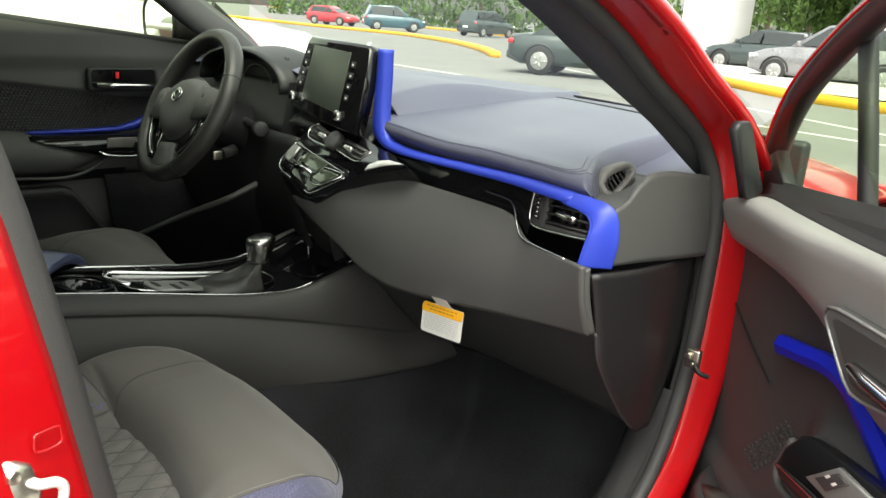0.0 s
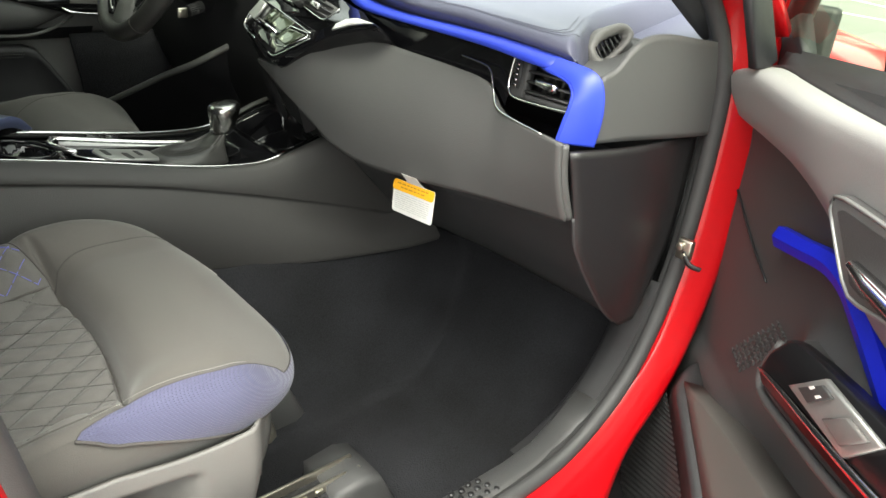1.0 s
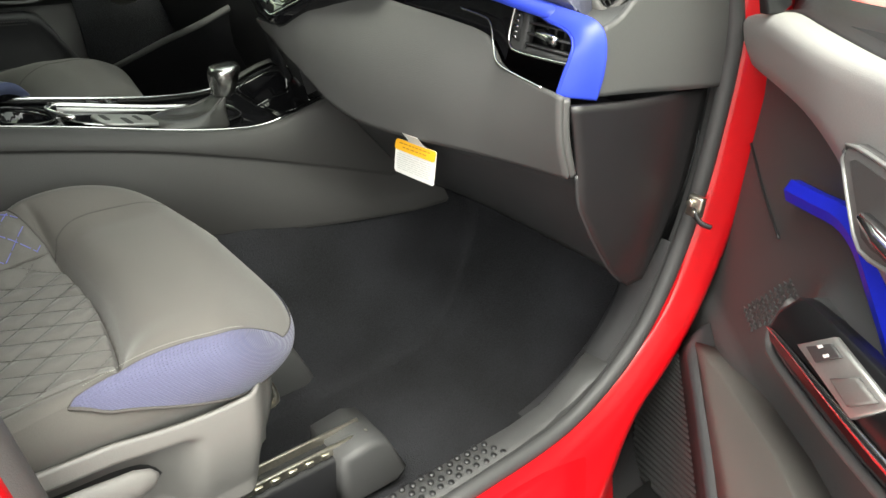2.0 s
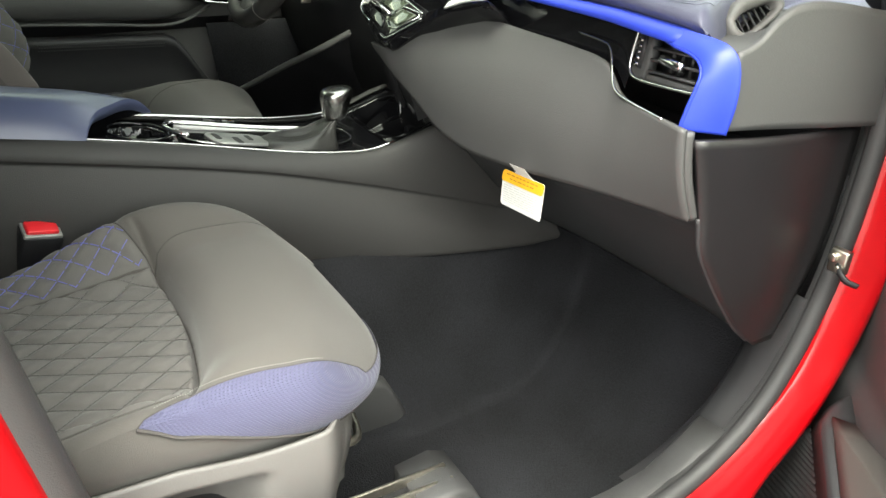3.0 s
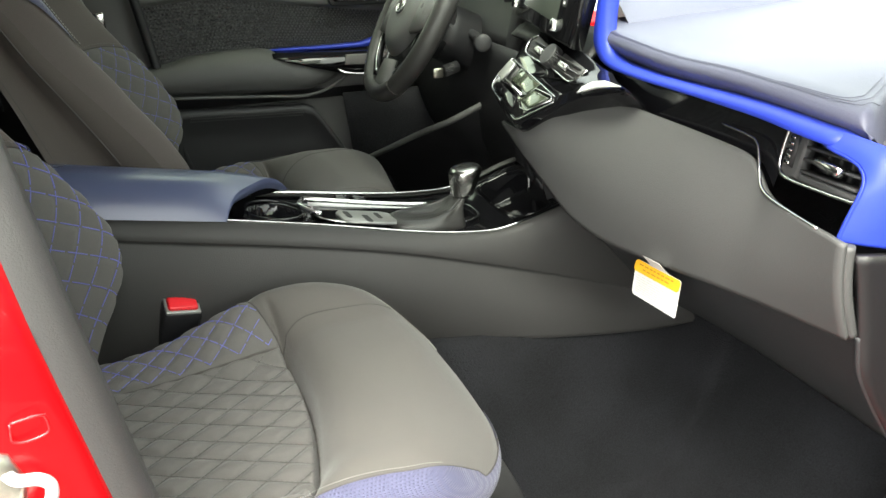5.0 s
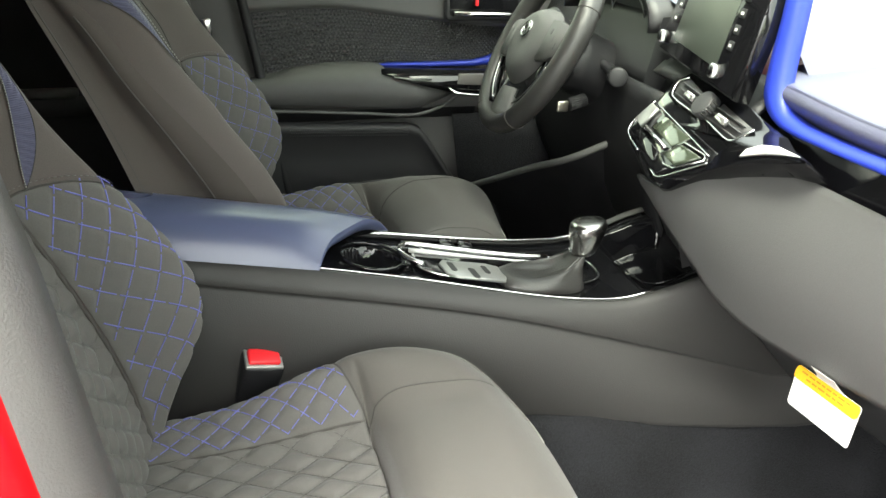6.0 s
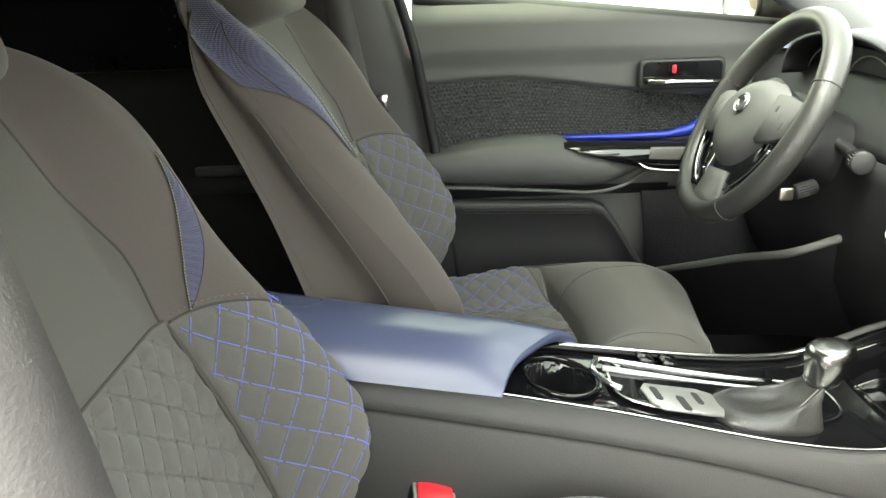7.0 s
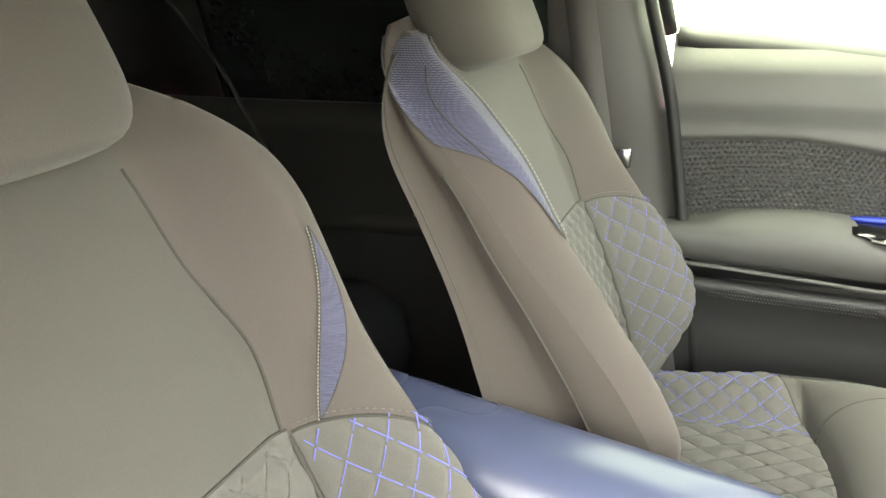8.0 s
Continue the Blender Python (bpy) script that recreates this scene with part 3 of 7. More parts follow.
# ---- front seats ----
def make_seat(sg, xs, yo, zo, label, head_drop=0.0, back_depth=0.085, inner_rim=0.020, nose=1.0, lift=0.0):
    """A front seat; u runs outboard, y forward from the seat's own reference."""
    st = thing("front_seat", label, "seat", group="front seats", m=pose(xs, yo, 0))

    def P(u, y, z):
        return Vector((sg * u, y, z + zo))

    def yf(u):
        a = abs(u)
        return 0.302 if a < 0.07 else 0.157 + 0.145 * math.sqrt(max(0.0, 1 - ((a - 0.07) / 0.165) ** 2))

    def arc_y(u):
        """Front edge of the quilted centre."""
        return 0.092 - 0.018 * (abs(u) / 0.160) ** 2.2 if u < 0 else 0.092 - 0.024 * (u / 0.160) ** 1.6

    def bol_y(a):
        return 0.080 - 0.058 * (a - 0.13) / 0.10

    def zc(u, y):
        a = abs(u)
        side = step(0.15, 0.235, a) if u > 0 else step(0.100, 0.195, a)
        fold = y - arc_y(u)
        mid = curve(y, (-0.28, -0.1, 0.05, 0.09), (0.590, 0.592, 0.600, 0.603)) - 0.030 * max(0.0, 1 - abs(fold - 0.001) / 0.0065)
        if fold > 0:
            t = min(1.0, fold / 0.125)
            mid += 0.054 * (1 - (1 - t) ** 7.0) - 0.010 * step(0.12, 0.21, fold) + lift * step(0.0, 0.09, fold)
        if u > 0:
            bol = curve(y, (-0.28, -0.1, 0.0, 0.12, 0.2, 0.32), (0.632, 0.648, 0.664, 0.664, 0.655, 0.63))
        else:
            bol = curve(y, (-0.28, -0.1, 0.0, 0.06, 0.12, 0.18, 0.24, 0.32), (0.60, 0.620, 0.658, 0.684, 0.692, 0.684, 0.668, 0.642))
            bol -= 0.004 * math.exp(-((y - bol_y(a)) / 0.014) ** 2)
        p, q = max(0.0, 0.235 - a) + 1e-6, max(0.0, 0.75 * (yf(u) - y)) + 1e-6
        d = p * q / math.hypot(p, q)
        low = nose * 0.048 * step(0.17, 0.32, y) * step(-0.06, 0.20, u)
        return mid * (1 - side) + bol * side - low - (0.062 - 0.040 * step(-0.10, 0.16, u)) * (1 - min(1.0, max(0.0, d / 0.055))) ** 2.2

    def top(u, y, off=0.0):
        return P(u, y, zc(u, y) + off)

    def ucol(i):
        return 0.235 * math.sin(i * math.pi / 2)

    cushion = part("cushion", grid(lambda i, t: top(ucol(i), -0.27 + (yf(ucol(i)) + 0.27) * math.sin(t * math.pi / 2)), 90, 420, -1, 1, 0, 1), FABRIC, st, "smooth grey cloth cushion")

    def rim(s):
        """The cushion's outline, s from -1 (inner rear) over the front to 1 (outer rear)."""
        a, h = abs(s), math.copysign(1, s)
        if a < 0.16:
            return s / 0.16 * 0.07, 0.302
        if a < 0.5:
            th = (a - 0.16) / 0.34 * math.pi / 2
            return h * (0.07 + 0.165 * math.sin(th)), 0.157 + 0.145 * math.cos(th)
        return h * 0.235, 0.157 - (a - 0.5) / 0.5 * 0.427

    def wall(s, v, off=0.0):
        """Side wall: v from 0 at the top edge to 1 at the bottom."""
        u, y = rim(s)
        u2, y2 = rim(s + 0.01)
        u1, y1 = rim(s - 0.01)
        n = Vector((-(y2 - y1), u2 - u1)).normalized()
        if n.dot(Vector((u, y - 0.05))) < 0:
            n = -n
        bul = 0.012 * math.sin(math.pi * min(1, v * 1.1)) - 0.02 * v * v + off
        zt = zc(u, y)
        return P(u + n.x * bul, y + n.y * bul, zt + (0.535 + 0.01 * abs(s) - zt) * v)

    part("cushion_side", grid(lambda s, v: wall(s, v), 90, 10, -1, 1, 0, 1), FABRIC, st)

    # blue mesh panel round the outer front corner of the wall
    def blue_s(a):
        return 0.69 - 0.56 * a

    def blue(a, b):
        s = blue_s(a)
        botv = 0.16 + 0.62 * step(0.0, 0.45, a) - 0.18 * step(0.75, 1.0, a)
        lap = 0.018 * max(0.0, math.sin(math.pi * min(1.0, a / 0.62))) ** 0.8
        topv = 0.26 * step(0.55, 1.0, a)
        if b < 0.3 and lap > 0.002:
            u, y = rim(s)
            n = Vector((-u, 0.03 - y)).normalized() * lap * (0.3 - b) / 0.3
            return top(u + n.x, y + n.y, 0.0028)
        b = max(0.0, (b - 0.3) / 0.7)
        return wall(s, topv + (botv - topv) * b * min(1.0, a * 14 + 0.02), 0.003)

    part("side_panel", grid(blue, 60, 24), BLUEMESH, st, "blue ribbed mesh side panel")
    part("piping", tube([blue(i / 60, 0) for i in range(51)], 0.0008, 6), GROOVE, st)
    part("piping", tube([blue(i / 50, 1) for i in range(51)], 0.0022, 6), GROOVE, st)

    # quilts on the cushion: a = across, b = fore and aft
    seat_lines, side_lines = ((1.37, 0.0600), (-1.85, 0.067)), ((1.37, 0.041), (-1.37, 0.041))
    back_lines, wing_lines = ((-0.95, 0.043), (1.25, 0.041)), ((2.50, 0.0540), (-2.60, 0.0420))

    def insert(a, b):
        u = 0.130 * a if a < 0 or sg < 0 else 0.212 * a
        yfr = arc_y(u)
        y = -0.265 + (yfr + 0.265) * b
        e = min(1 - abs(a), 1 - b) * 36
        return top(u, y, 0.0005 + (0.0015 + 0.0062 * quilt_relief(u, y, seat_lines)) * min(1, e))

    ins = part("cushion_quilt", grid(insert, 170, 190, -1, 1, 0, 1), QUILT, st, "diamond-quilted grey cloth centre")
    # dark tubes along the quilt's edges stand in for shade in the folds
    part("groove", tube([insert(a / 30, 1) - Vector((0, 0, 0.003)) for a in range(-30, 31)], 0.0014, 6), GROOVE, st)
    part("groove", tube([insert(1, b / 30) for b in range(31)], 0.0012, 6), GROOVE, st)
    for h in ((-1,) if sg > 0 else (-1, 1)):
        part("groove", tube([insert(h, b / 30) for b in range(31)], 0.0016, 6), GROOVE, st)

        def bolster(a, b):
            u = h * (0.132 + 0.099 * a)
            yfr = bol_y(0.132 + 0.099 * a)
            y = -0.265 + (yfr + 0.265) * b
            e = min(a, 1 - a, 1 - b) * 26
            return top(u, y, 0.0005 + (0.001 + 0.0040 * quilt_relief(abs(u), y, side_lines)) * min(1, max(0, e)))

        bq = part("bolster_quilt", grid(bolster, 60, 180), QUILT, st)
        part("groove", tube([bolster(a / 20, 1) for a in range(21)], 0.0014, 6), GROOVE, st)
        part("crest_seam", tube([top(h * (0.132 + 0.006 * t), 0.080 + 0.165 * t, -0.0002) for t in [i / 40 for i in range(41)]], 0.0011, 5), GROOVE, st)
        if h < 0:
            part("edge_stitching", stitch([top(0.91 * rim(-0.60 + 0.46 * i / 320)[0], rim(-0.60 + 0.46 * i / 320)[1] - 0.014, 0.0022) for i in range(321)], 0.0009, 1, 1), PALETHREAD, st, "fine pale stitching")
        part("stitching", stitch_quilt(lambda u, y: top(u, y, 0.0022) if abs(u) > 0.134 and u * h > 0 and abs(u) < 0.228 and y < bol_y(abs(u)) - 0.003 else None, side_lines, r=0.0008, dash=10, h=h), THREADB, bq, "blue thread")
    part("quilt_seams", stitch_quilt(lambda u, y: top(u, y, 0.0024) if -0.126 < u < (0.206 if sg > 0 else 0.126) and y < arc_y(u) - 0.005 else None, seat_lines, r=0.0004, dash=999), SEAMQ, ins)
    part("stitching", stitch_quilt(lambda u, y: top(u, y, 0.0030) if -0.127 < u < (0.207 if sg > 0 else 0.127) and y < arc_y(u) - 0.004 else None, seat_lines, r=0.0004), THREAD, ins)
    part("edge_stitching", stitch([blue(0.05 + 0.85 * i / 300, 0) + Vector((-sg * 0.005, -0.004, 0.0015)) for i in range(301)], 0.0004, 1, 1), PALETHREAD, st)

    # plastic base
    def shield(s, v):
        y = 0.235 - 0.50 * s
        zt = 0.574 - 0.010 * math.sin(math.pi * min(1, s * 2.4)) + 0.012 * s
        zb = 0.385 + 0.03 * (1 - step(0, 0.10, s))
        x = 0.238 + 0.016 * math.sin(math.pi * min(1, 0.15 + v)) - 0.05 * (1 - step(0.0, 0.10, s)) - 0.02 * v
        return P(x, y, zt + (zb - zt) * v)

    def shield_cut(s, v):
        p = shield(s, v)
        c = math.exp(-(((s - 0.62) / 0.36) ** 16) - ((v - 0.54) / 0.38) ** 16)
        return p - Vector((sg * 0.046 * c, 0, 0))

    sh = part("side_shield", thick(grid(shield_cut, 60, 40), 0.006), GREYPLASTIC, st, "grey plastic side shield")
    part("recline_lever", loft([[P(0.252 + 0.006 * math.sin(math.pi * t) + r * 0.010 * math.cos(k * math.pi / 6), 0.065 - 0.25 * t, 0.520 + 0.02 * t + r * (0.017 + 0.007 * math.sin(3 * t)) * math.sin(k * math.pi / 6)) for k in range(12)] for t, r in ((0, 0.2), (0.03, 0.7), (0.10, 1), (0.3, 1.0), (0.5, 0.9), (0.75, 0.85), (1, 0.8))]), GREYPLASTIC, sh)
    part("cushion_pan", box(P(0, 0.0, 0.50), (0.40, 0.44, 0.10), 0.02), PLASTIC_D, st)
    for h in (-1, 1):
        rx = h * 0.145
        rail = part("seat_rail", box(P(rx - 0.012, 0.08, 0.325), (0.006, 0.66, 0.022), 0.002), STEEL, st, "zinc-plated steel rail")
        part("rail_flange", box(P(rx + 0.014, 0.08, 0.323), (0.006, 0.66, 0.018), 0.002), STEEL, rail)
        part("rail_channel", box(P(rx, 0.08, 0.316), (0.03, 0.66, 0.008), 0.002), PLASTIC_D, rail)
        part("rail_riser", box(P(rx, 0.06, 0.268), (0.05, 0.62, 0.09), 0.008), PLASTIC_D, rail)
        part("rail_cover", prism([(0.345, 0.0), (0.45, 0.0), (0.47, 0.02), (0.43, 0.10), (0.40, 0.112), (0.345, 0.105)], lambda a, b, d: P(rx - 0.05 + d, a, 0.222 + b), 0.10, 0.012, 3), PLASTIC, rail)
        for k in range(5):
            part("rail_tooth", box(P(rx + 0.018, 0.22 + 0.028 * k, 0.321), (0.004, 0.013, 0.009), 0.001), STEEL, rail)
    part("slide_bar", tube(smooth_path([P(-0.15, 0.20, 0.47), P(-0.13, 0.265, 0.455), P(0.0, 0.275, 0.45), P(0.145, 0.265, 0.455), P(0.16, 0.20, 0.47)], 8), 0.006, 8), STEEL, st)
    for h in (-1, 1):
        part("seat_leg", box(P(h * 0.145, 0.16, 0.42), (0.02, 0.06, 0.18), 0.004), PLASTIC_D, st)
        part("seat_leg", box(P(h * 0.145, -0.17, 0.42), (0.02, 0.06, 0.18), 0.004), PLASTIC_D, st)

    # ---- backrest ----
    rec = radians(18.5)
    up, nn = Vector((0, -math.sin(rec), math.cos(rec))), Vector((0, math.cos(rec), math.sin(rec)))

    def hw(w):
        return curve(w, (-0.04, 0.06, 0.16, 0.27, 0.36, 0.46, 0.54, 0.59, 0.63, 0.655), (0.185, 0.22, 0.24, 0.246, 0.25, 0.268, 0.284, 0.262, 0.215, 0.155))

    def dep(u, w):
        a = abs(u)
        mid = curve(w, (-0.04, 0.1, 0.25, 0.4, 0.55, 0.63), (0.0, 0.012, 0.012, 0.0, -0.012, -0.03))
        bol = step(0.15, 0.228, a) * curve(w, (-0.04, 0.03, 0.12, 0.2, 0.28, 0.39, 0.5, 0.62), (0.045, 0.085, 0.128, 0.12, 0.10, 0.072, 0.055, 0.015))
        d = min(hw(w) - a, 0.7 * (0.662 - w))
        return mid + bol - 0.045 * (1 - min(1.0, max(0.0, d / 0.03))) ** 2.2

    def back(u, w, off=0.0, depth=None):
        q = Vector((sg * u, -0.195, 0.60 + zo)) + up * w + nn * ((dep(u, w) if depth is None else depth) + off)
        return q

    def wrow(t):
        return -0.04 + 0.695 * t

    def split(w):
        """Where the centre of the back meets its bolsters."""
        return curve(w, (-0.04, 0.34, 0.347, 0.415, 0.46, 0.50, 0.56, 0.60, 0.655), (0.165, 0.165, 0.163, 0.169, 0.161, 0.150, 0.143, 0.14, 0.13))

    def under(w):
        return -0.005 * (1 - step(0.285, 0.335, w))

    part("backrest", grid(lambda i, t: back(split(wrow(t)) * i, wrow(t), under(wrow(t))), 50, 90, -1, 1, 0, 1), FABRIC, st, "smooth grey cloth backrest")
    for h in (-1, 1):
        part("back_bolster", grid(lambda i, t: back(h * (split(wrow(t)) + (hw(wrow(t)) - split(wrow(t))) * math.sin(i * math.pi / 2)), wrow(t), under(wrow(t)) * (1 - step(0.45, 0.75, i))), 24, 90), BOLSTER, st, "brown-grey cloth bolster")

    def bedge(s):
        """Outline of the back, s from -1 to 1 over the top."""
        a, h = abs(s), math.copysign(1, s)
        if a > 0.2:
            w = 0.655 - (a - 0.2) / 0.8 * 0.695
            return h * hw(w), w
        return s / 0.2 * 0.155, 0.655 + 0.006 * (1 - (s / 0.2) ** 2)

    def bwall(s, v, off=0.0):
        u, w = bedge(s)
        c = 0.015 * math.sin(math.pi * min(1, v * 1.15)) - (0.035 + 0.04 * step(0.45, 1.0, abs(s))) * v * v + off
        d = dep(u, min(w, 0.655))
        return back(u + math.copysign(c, s) * (1 if abs(s) > 0.2 else abs(s) / 0.2), w + c * (1 - step(0.10, 0.36, abs(s))), 0, d + (-back_depth - d) * v)

    part("backrest_side", grid(lambda s, v: bwall(s, v), 120, 12, -1, 1, 0, 1), SHADEDCLOTH, st)
    part("back_panel", grid(lambda i, t: back((hw(wrow(t)) - 0.06) * i, wrow(t), 0, -back_depth - 0.018 * math.cos(i * math.pi / 2)), 16, 20, -1, 1, 0, 1), PLASTIC_D, st)
    part("piping", tube([bwall(-1 + 2 * i / 120, 0.93, 0.002) for i in range(121)], 0.002, 6), GROOVE, st)
    for h in (-1, 1):
        part("piping", tube([bwall(h * (0.38 + 0.6 * i / 60), 0.30 + 0.1 * i / 60, 0.0015) for i in range(61)], 0.0016, 5), GROOVE, st)
        # mesh panel on the shoulder side, tapering downwards
        def mesh(a, b):
            """Across the panel, b from its front edge round the crest on to the side."""
            if sg > 0:
                s = h * (0.395 + 0.165 * a)
                q0 = -0.044 - 0.024 * a
                q1 = q0 + 0.016 * math.sin(math.pi * a) ** 0.8
            elif h < 0:
                s = h * (0.215 + 0.285 * a)
                q0 = curve(a, (0, 0.15, 0.5, 0.8, 1), (-0.055, -0.064, -0.054, -0.037, -0.026))
                q1 = curve(a, (0, 0.2, 0.45, 0.65, 0.85, 1), (0.045, 0.032, 0.002, -0.014, -0.023, -0.0255))
            else:
                s = h * (0.36 + 0.18 * a)
                q0 = -0.004 - 0.016 * math.sin(math.pi * a)
                q1 = 0.006 * (1 - a)
            u, w = bedge(s)
            q = q0 + (q1 - q0) * b
            if q < 0:
                return back(u + math.copysign(1, u) * q, min(w, 0.652), 0.0025)
            return bwall(s, q / 0.12, 0.003)
        sp = part("shoulder_panel", grid(mesh, 50, 20), BLUEMESH, st, "blue ribbed mesh shoulder panel")
        part("panel_seam", tube([mesh(i / 40, 0.0) for i in range(41)], 0.0009, 5), GROOVE, sp)
        if sg < 0 and h < 0:
            part("panel_seam", tube([mesh(0.15 + 0.011 * i, 0.50 + 0.012 * i) for i in range(41)], 0.0009, 5), GROOVE, sp)
        part("panel_seam", tube([mesh(i / 40, 1.0) for i in range(41)], 0.0007, 5), GROOVE, sp)
        part("edge_stitching", stitch([mesh(i / 160, 0.0) - Vector((math.copysign(0.005, h * sg), 0, -0.0)) + nn * 0.0015 for i in range(161)], 0.0006), PALETHREAD, sp)

    def rimw(h):
        return inner_rim if h < 0 else 0.020

    def arc(a):
        """Upper edge of the quilted area."""
        return 0.352 - 0.006 * a

    def binsert(a, b):
        u, w = 0.165 * a, -0.035 + (arc(abs(a)) + 0.035) * b
        e = min(1 - abs(a), 1 - b) * 36
        return back(u, w, 0.0005 + (0.0015 + 0.0052 * quilt_relief(u, w, back_lines)) * min(1, e))

    bi = part("back_quilt", grid(binsert, 170, 200, -1, 1, 0, 1), QUILT, st, "diamond-quilted grey cloth centre")
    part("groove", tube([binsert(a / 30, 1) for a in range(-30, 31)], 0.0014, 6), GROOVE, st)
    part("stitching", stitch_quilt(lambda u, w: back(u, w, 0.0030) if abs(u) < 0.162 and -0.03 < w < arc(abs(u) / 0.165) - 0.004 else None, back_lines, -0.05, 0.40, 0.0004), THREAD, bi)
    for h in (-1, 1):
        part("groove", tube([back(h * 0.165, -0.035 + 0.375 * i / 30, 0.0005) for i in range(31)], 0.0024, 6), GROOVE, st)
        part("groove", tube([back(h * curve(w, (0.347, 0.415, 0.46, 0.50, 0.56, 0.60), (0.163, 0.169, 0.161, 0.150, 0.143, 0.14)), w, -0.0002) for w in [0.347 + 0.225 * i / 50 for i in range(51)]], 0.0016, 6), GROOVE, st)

        def bbol(a, b):
            wmax = 0.342 + 0.002 * math.sin(math.pi * a) - 0.045 * a * a
            w = -0.035 + (wmax + 0.035) * b
            u = h * (0.167 + (hw(w) - rimw(h) - 0.167) * a)
            e = min(a, 1 - a, 1 - b) * 26
            return back(u, w, 0.0005 + (0.001 + 0.0044 * quilt_relief(abs(u), w, wing_lines)) * min(1, max(0, e)))

        bb = part("bolster_quilt", grid(bbol, 56, 200), QUILT, st)
        part("groove", tube([bbol(a / 20, 1) for a in range(21)], 0.0014, 6), GROOVE, st)
        part("edge_stitching", stitch([bbol(a / 60, 1) + nn * 0.002 + up * 0.006 for a in range(61)], 0.0004), THREAD, st)
        part("stitching", stitch_quilt(lambda u, w: back(u, w, 0.0022) if u * h > 0.169 and abs(u) < hw(w) - rimw(h) - 0.002 and -0.03 < w < 0.337 + 0.002 * math.sin(math.pi * (abs(u) - 0.167) / 0.08) - 0.045 * ((abs(u) - 0.167) / 0.08) ** 2 else None, wing_lines, -0.05, 0.40, 0.0008 if sg > 0 else 0.0005, 14, h), THREADB, bb, "blue thread")

    # headrest
    def head(a, b):
        th, ph = a * 2 * math.pi, (b - 0.5) * math.pi
        ce, se = math.copysign(abs(math.cos(th)) ** 0.55, math.cos(th)), math.copysign(abs(math.sin(th)) ** 0.7, math.sin(th))
        cp, sp = abs(math.cos(ph)) ** 0.32, math.copysign(abs(math.sin(ph)) ** 0.7, math.sin(ph))
        q = Vector((sg * 0.142 * ce * cp * (1 - 0.12 * sp), -0.195, 0.60 + zo)) + up * (0.715 - head_drop + 0.12 * sp) + nn * (-0.015 + 0.055 * se * cp + 0.02 * sp * sp)
        return q

    hb = grid(head, 40, 24)
    bmesh.ops.remove_doubles(hb, verts=hb.verts[:], dist=0.0005)
    hr = part("headrest", hb, FABRIC, st, "grey cloth headrest")
    for h in (-1, 1):
        part("headrest_post", tube([back(h * 0.06, 0.56, 0, -0.05), back(h * 0.06, 0.68, 0, -0.05)], 0.006, 8), CHROME, hr)
    part("recliner_cover", disc(P(0.20, -0.20, 0.50), 0.06, 0.035, (sg, 0, 0), 28, 0.006), PLASTIC_D, st)
    part("recliner_cover", disc(P(-0.20, -0.20, 0.50), 0.06, 0.035, (-sg, 0, 0), 28, 0.006), PLASTIC_D, st)
    return st


def stitch(pts, r, on=2, off=1):
    """A line of thread: short raised dashes along points."""
    bm = bmesh.new()
    i = 0
    while i + on < len(pts):
        tube(pts[i:i + on + 1], r, 4, bm=bm)
        i += on + off
    return bm


def quilt_relief(u, y, lines):
    """Puffed diamonds between two sets of parallel seams."""
    h = 1.0
    for slope, gap in lines:
        h *= 1 - math.exp(-3.2 * math.sin(math.pi * (slope * u + y) / gap) ** 2)
    return h


def stitch_quilt(fn, lines, y0=-0.26, y1=0.14, r=0.0005, dash=4, h=1):
    """Dashed thread along both sets of seams wherever fn gives a place."""
    bm = bmesh.new()
    n = 360
    for slope, gap in lines:
        for k in range(-40, 41):
            run = []
            for i in range(n + 1):
                y = y0 + (y1 - y0) * i / n
                u = h * (k * gap - y) / slope
                q = fn(u, y) if abs(u) < 0.26 and i % (dash + 1) != dash else None
                if q is None:
                    if len(run) > 1:
                        tube(run, r, 4, bm=bm)
                    run = []
                else:
                    run.append(q)
            if len(run) > 1:
                tube(run, r, 4, bm=bm)
    return bm


GREYPLASTIC = material("grey_grained_plastic", (0.13, 0.125, 0.12), 0.5, grain=900, bump=0.25, vary=0.1)
passenger_seat = make_seat(1, 0.345, 0.0, 0.0, "grey cloth front passenger seat with quilted centre and blue stitching", 0.012, 0.085)
driver_seat = make_seat(-1, -0.35, 0.12, 0.012, "grey cloth driver's seat with quilted centre and blue mesh shoulders", 0.012, 0.045, 0.042, -0.35, 0.024)


# ---- centre console ----
console = thing("centre_console", "dark grey console with glossy black deck, chrome edging and padded armrest", "console", (0, 0.2, 0.5))
CY = (-0.40, -0.118, 0.148, 0.33, 0.413, 0.47, 0.53, 0.583, 0.66)
CZ = (0.845, 0.796, 0.750, 0.716, 0.706, 0.706, 0.722, 0.739, 0.752)


def cons_top(y):
    return curve(y, CY, CZ)


def cons_x(y):
    return curve(y, (-0.40, -0.12, 0.15, 0.41, 0.58, 0.74), (0.064, 0.068, 0.085, 0.115, 0.130, 0.142))


def crease(y):
    return curve(y, (-0.40, -0.064, 0.267, 0.42, 0.572, 0.713), (0.82, 0.757, 0.698, 0.66, 0.615, 0.57))


def cons_bottom(y):
    return curve(y, (-0.4, 0.0, 0.365, 0.50, 0.62, 0.75), (0.57, 0.555, 0.531, 0.518, 0.51, 0.50))


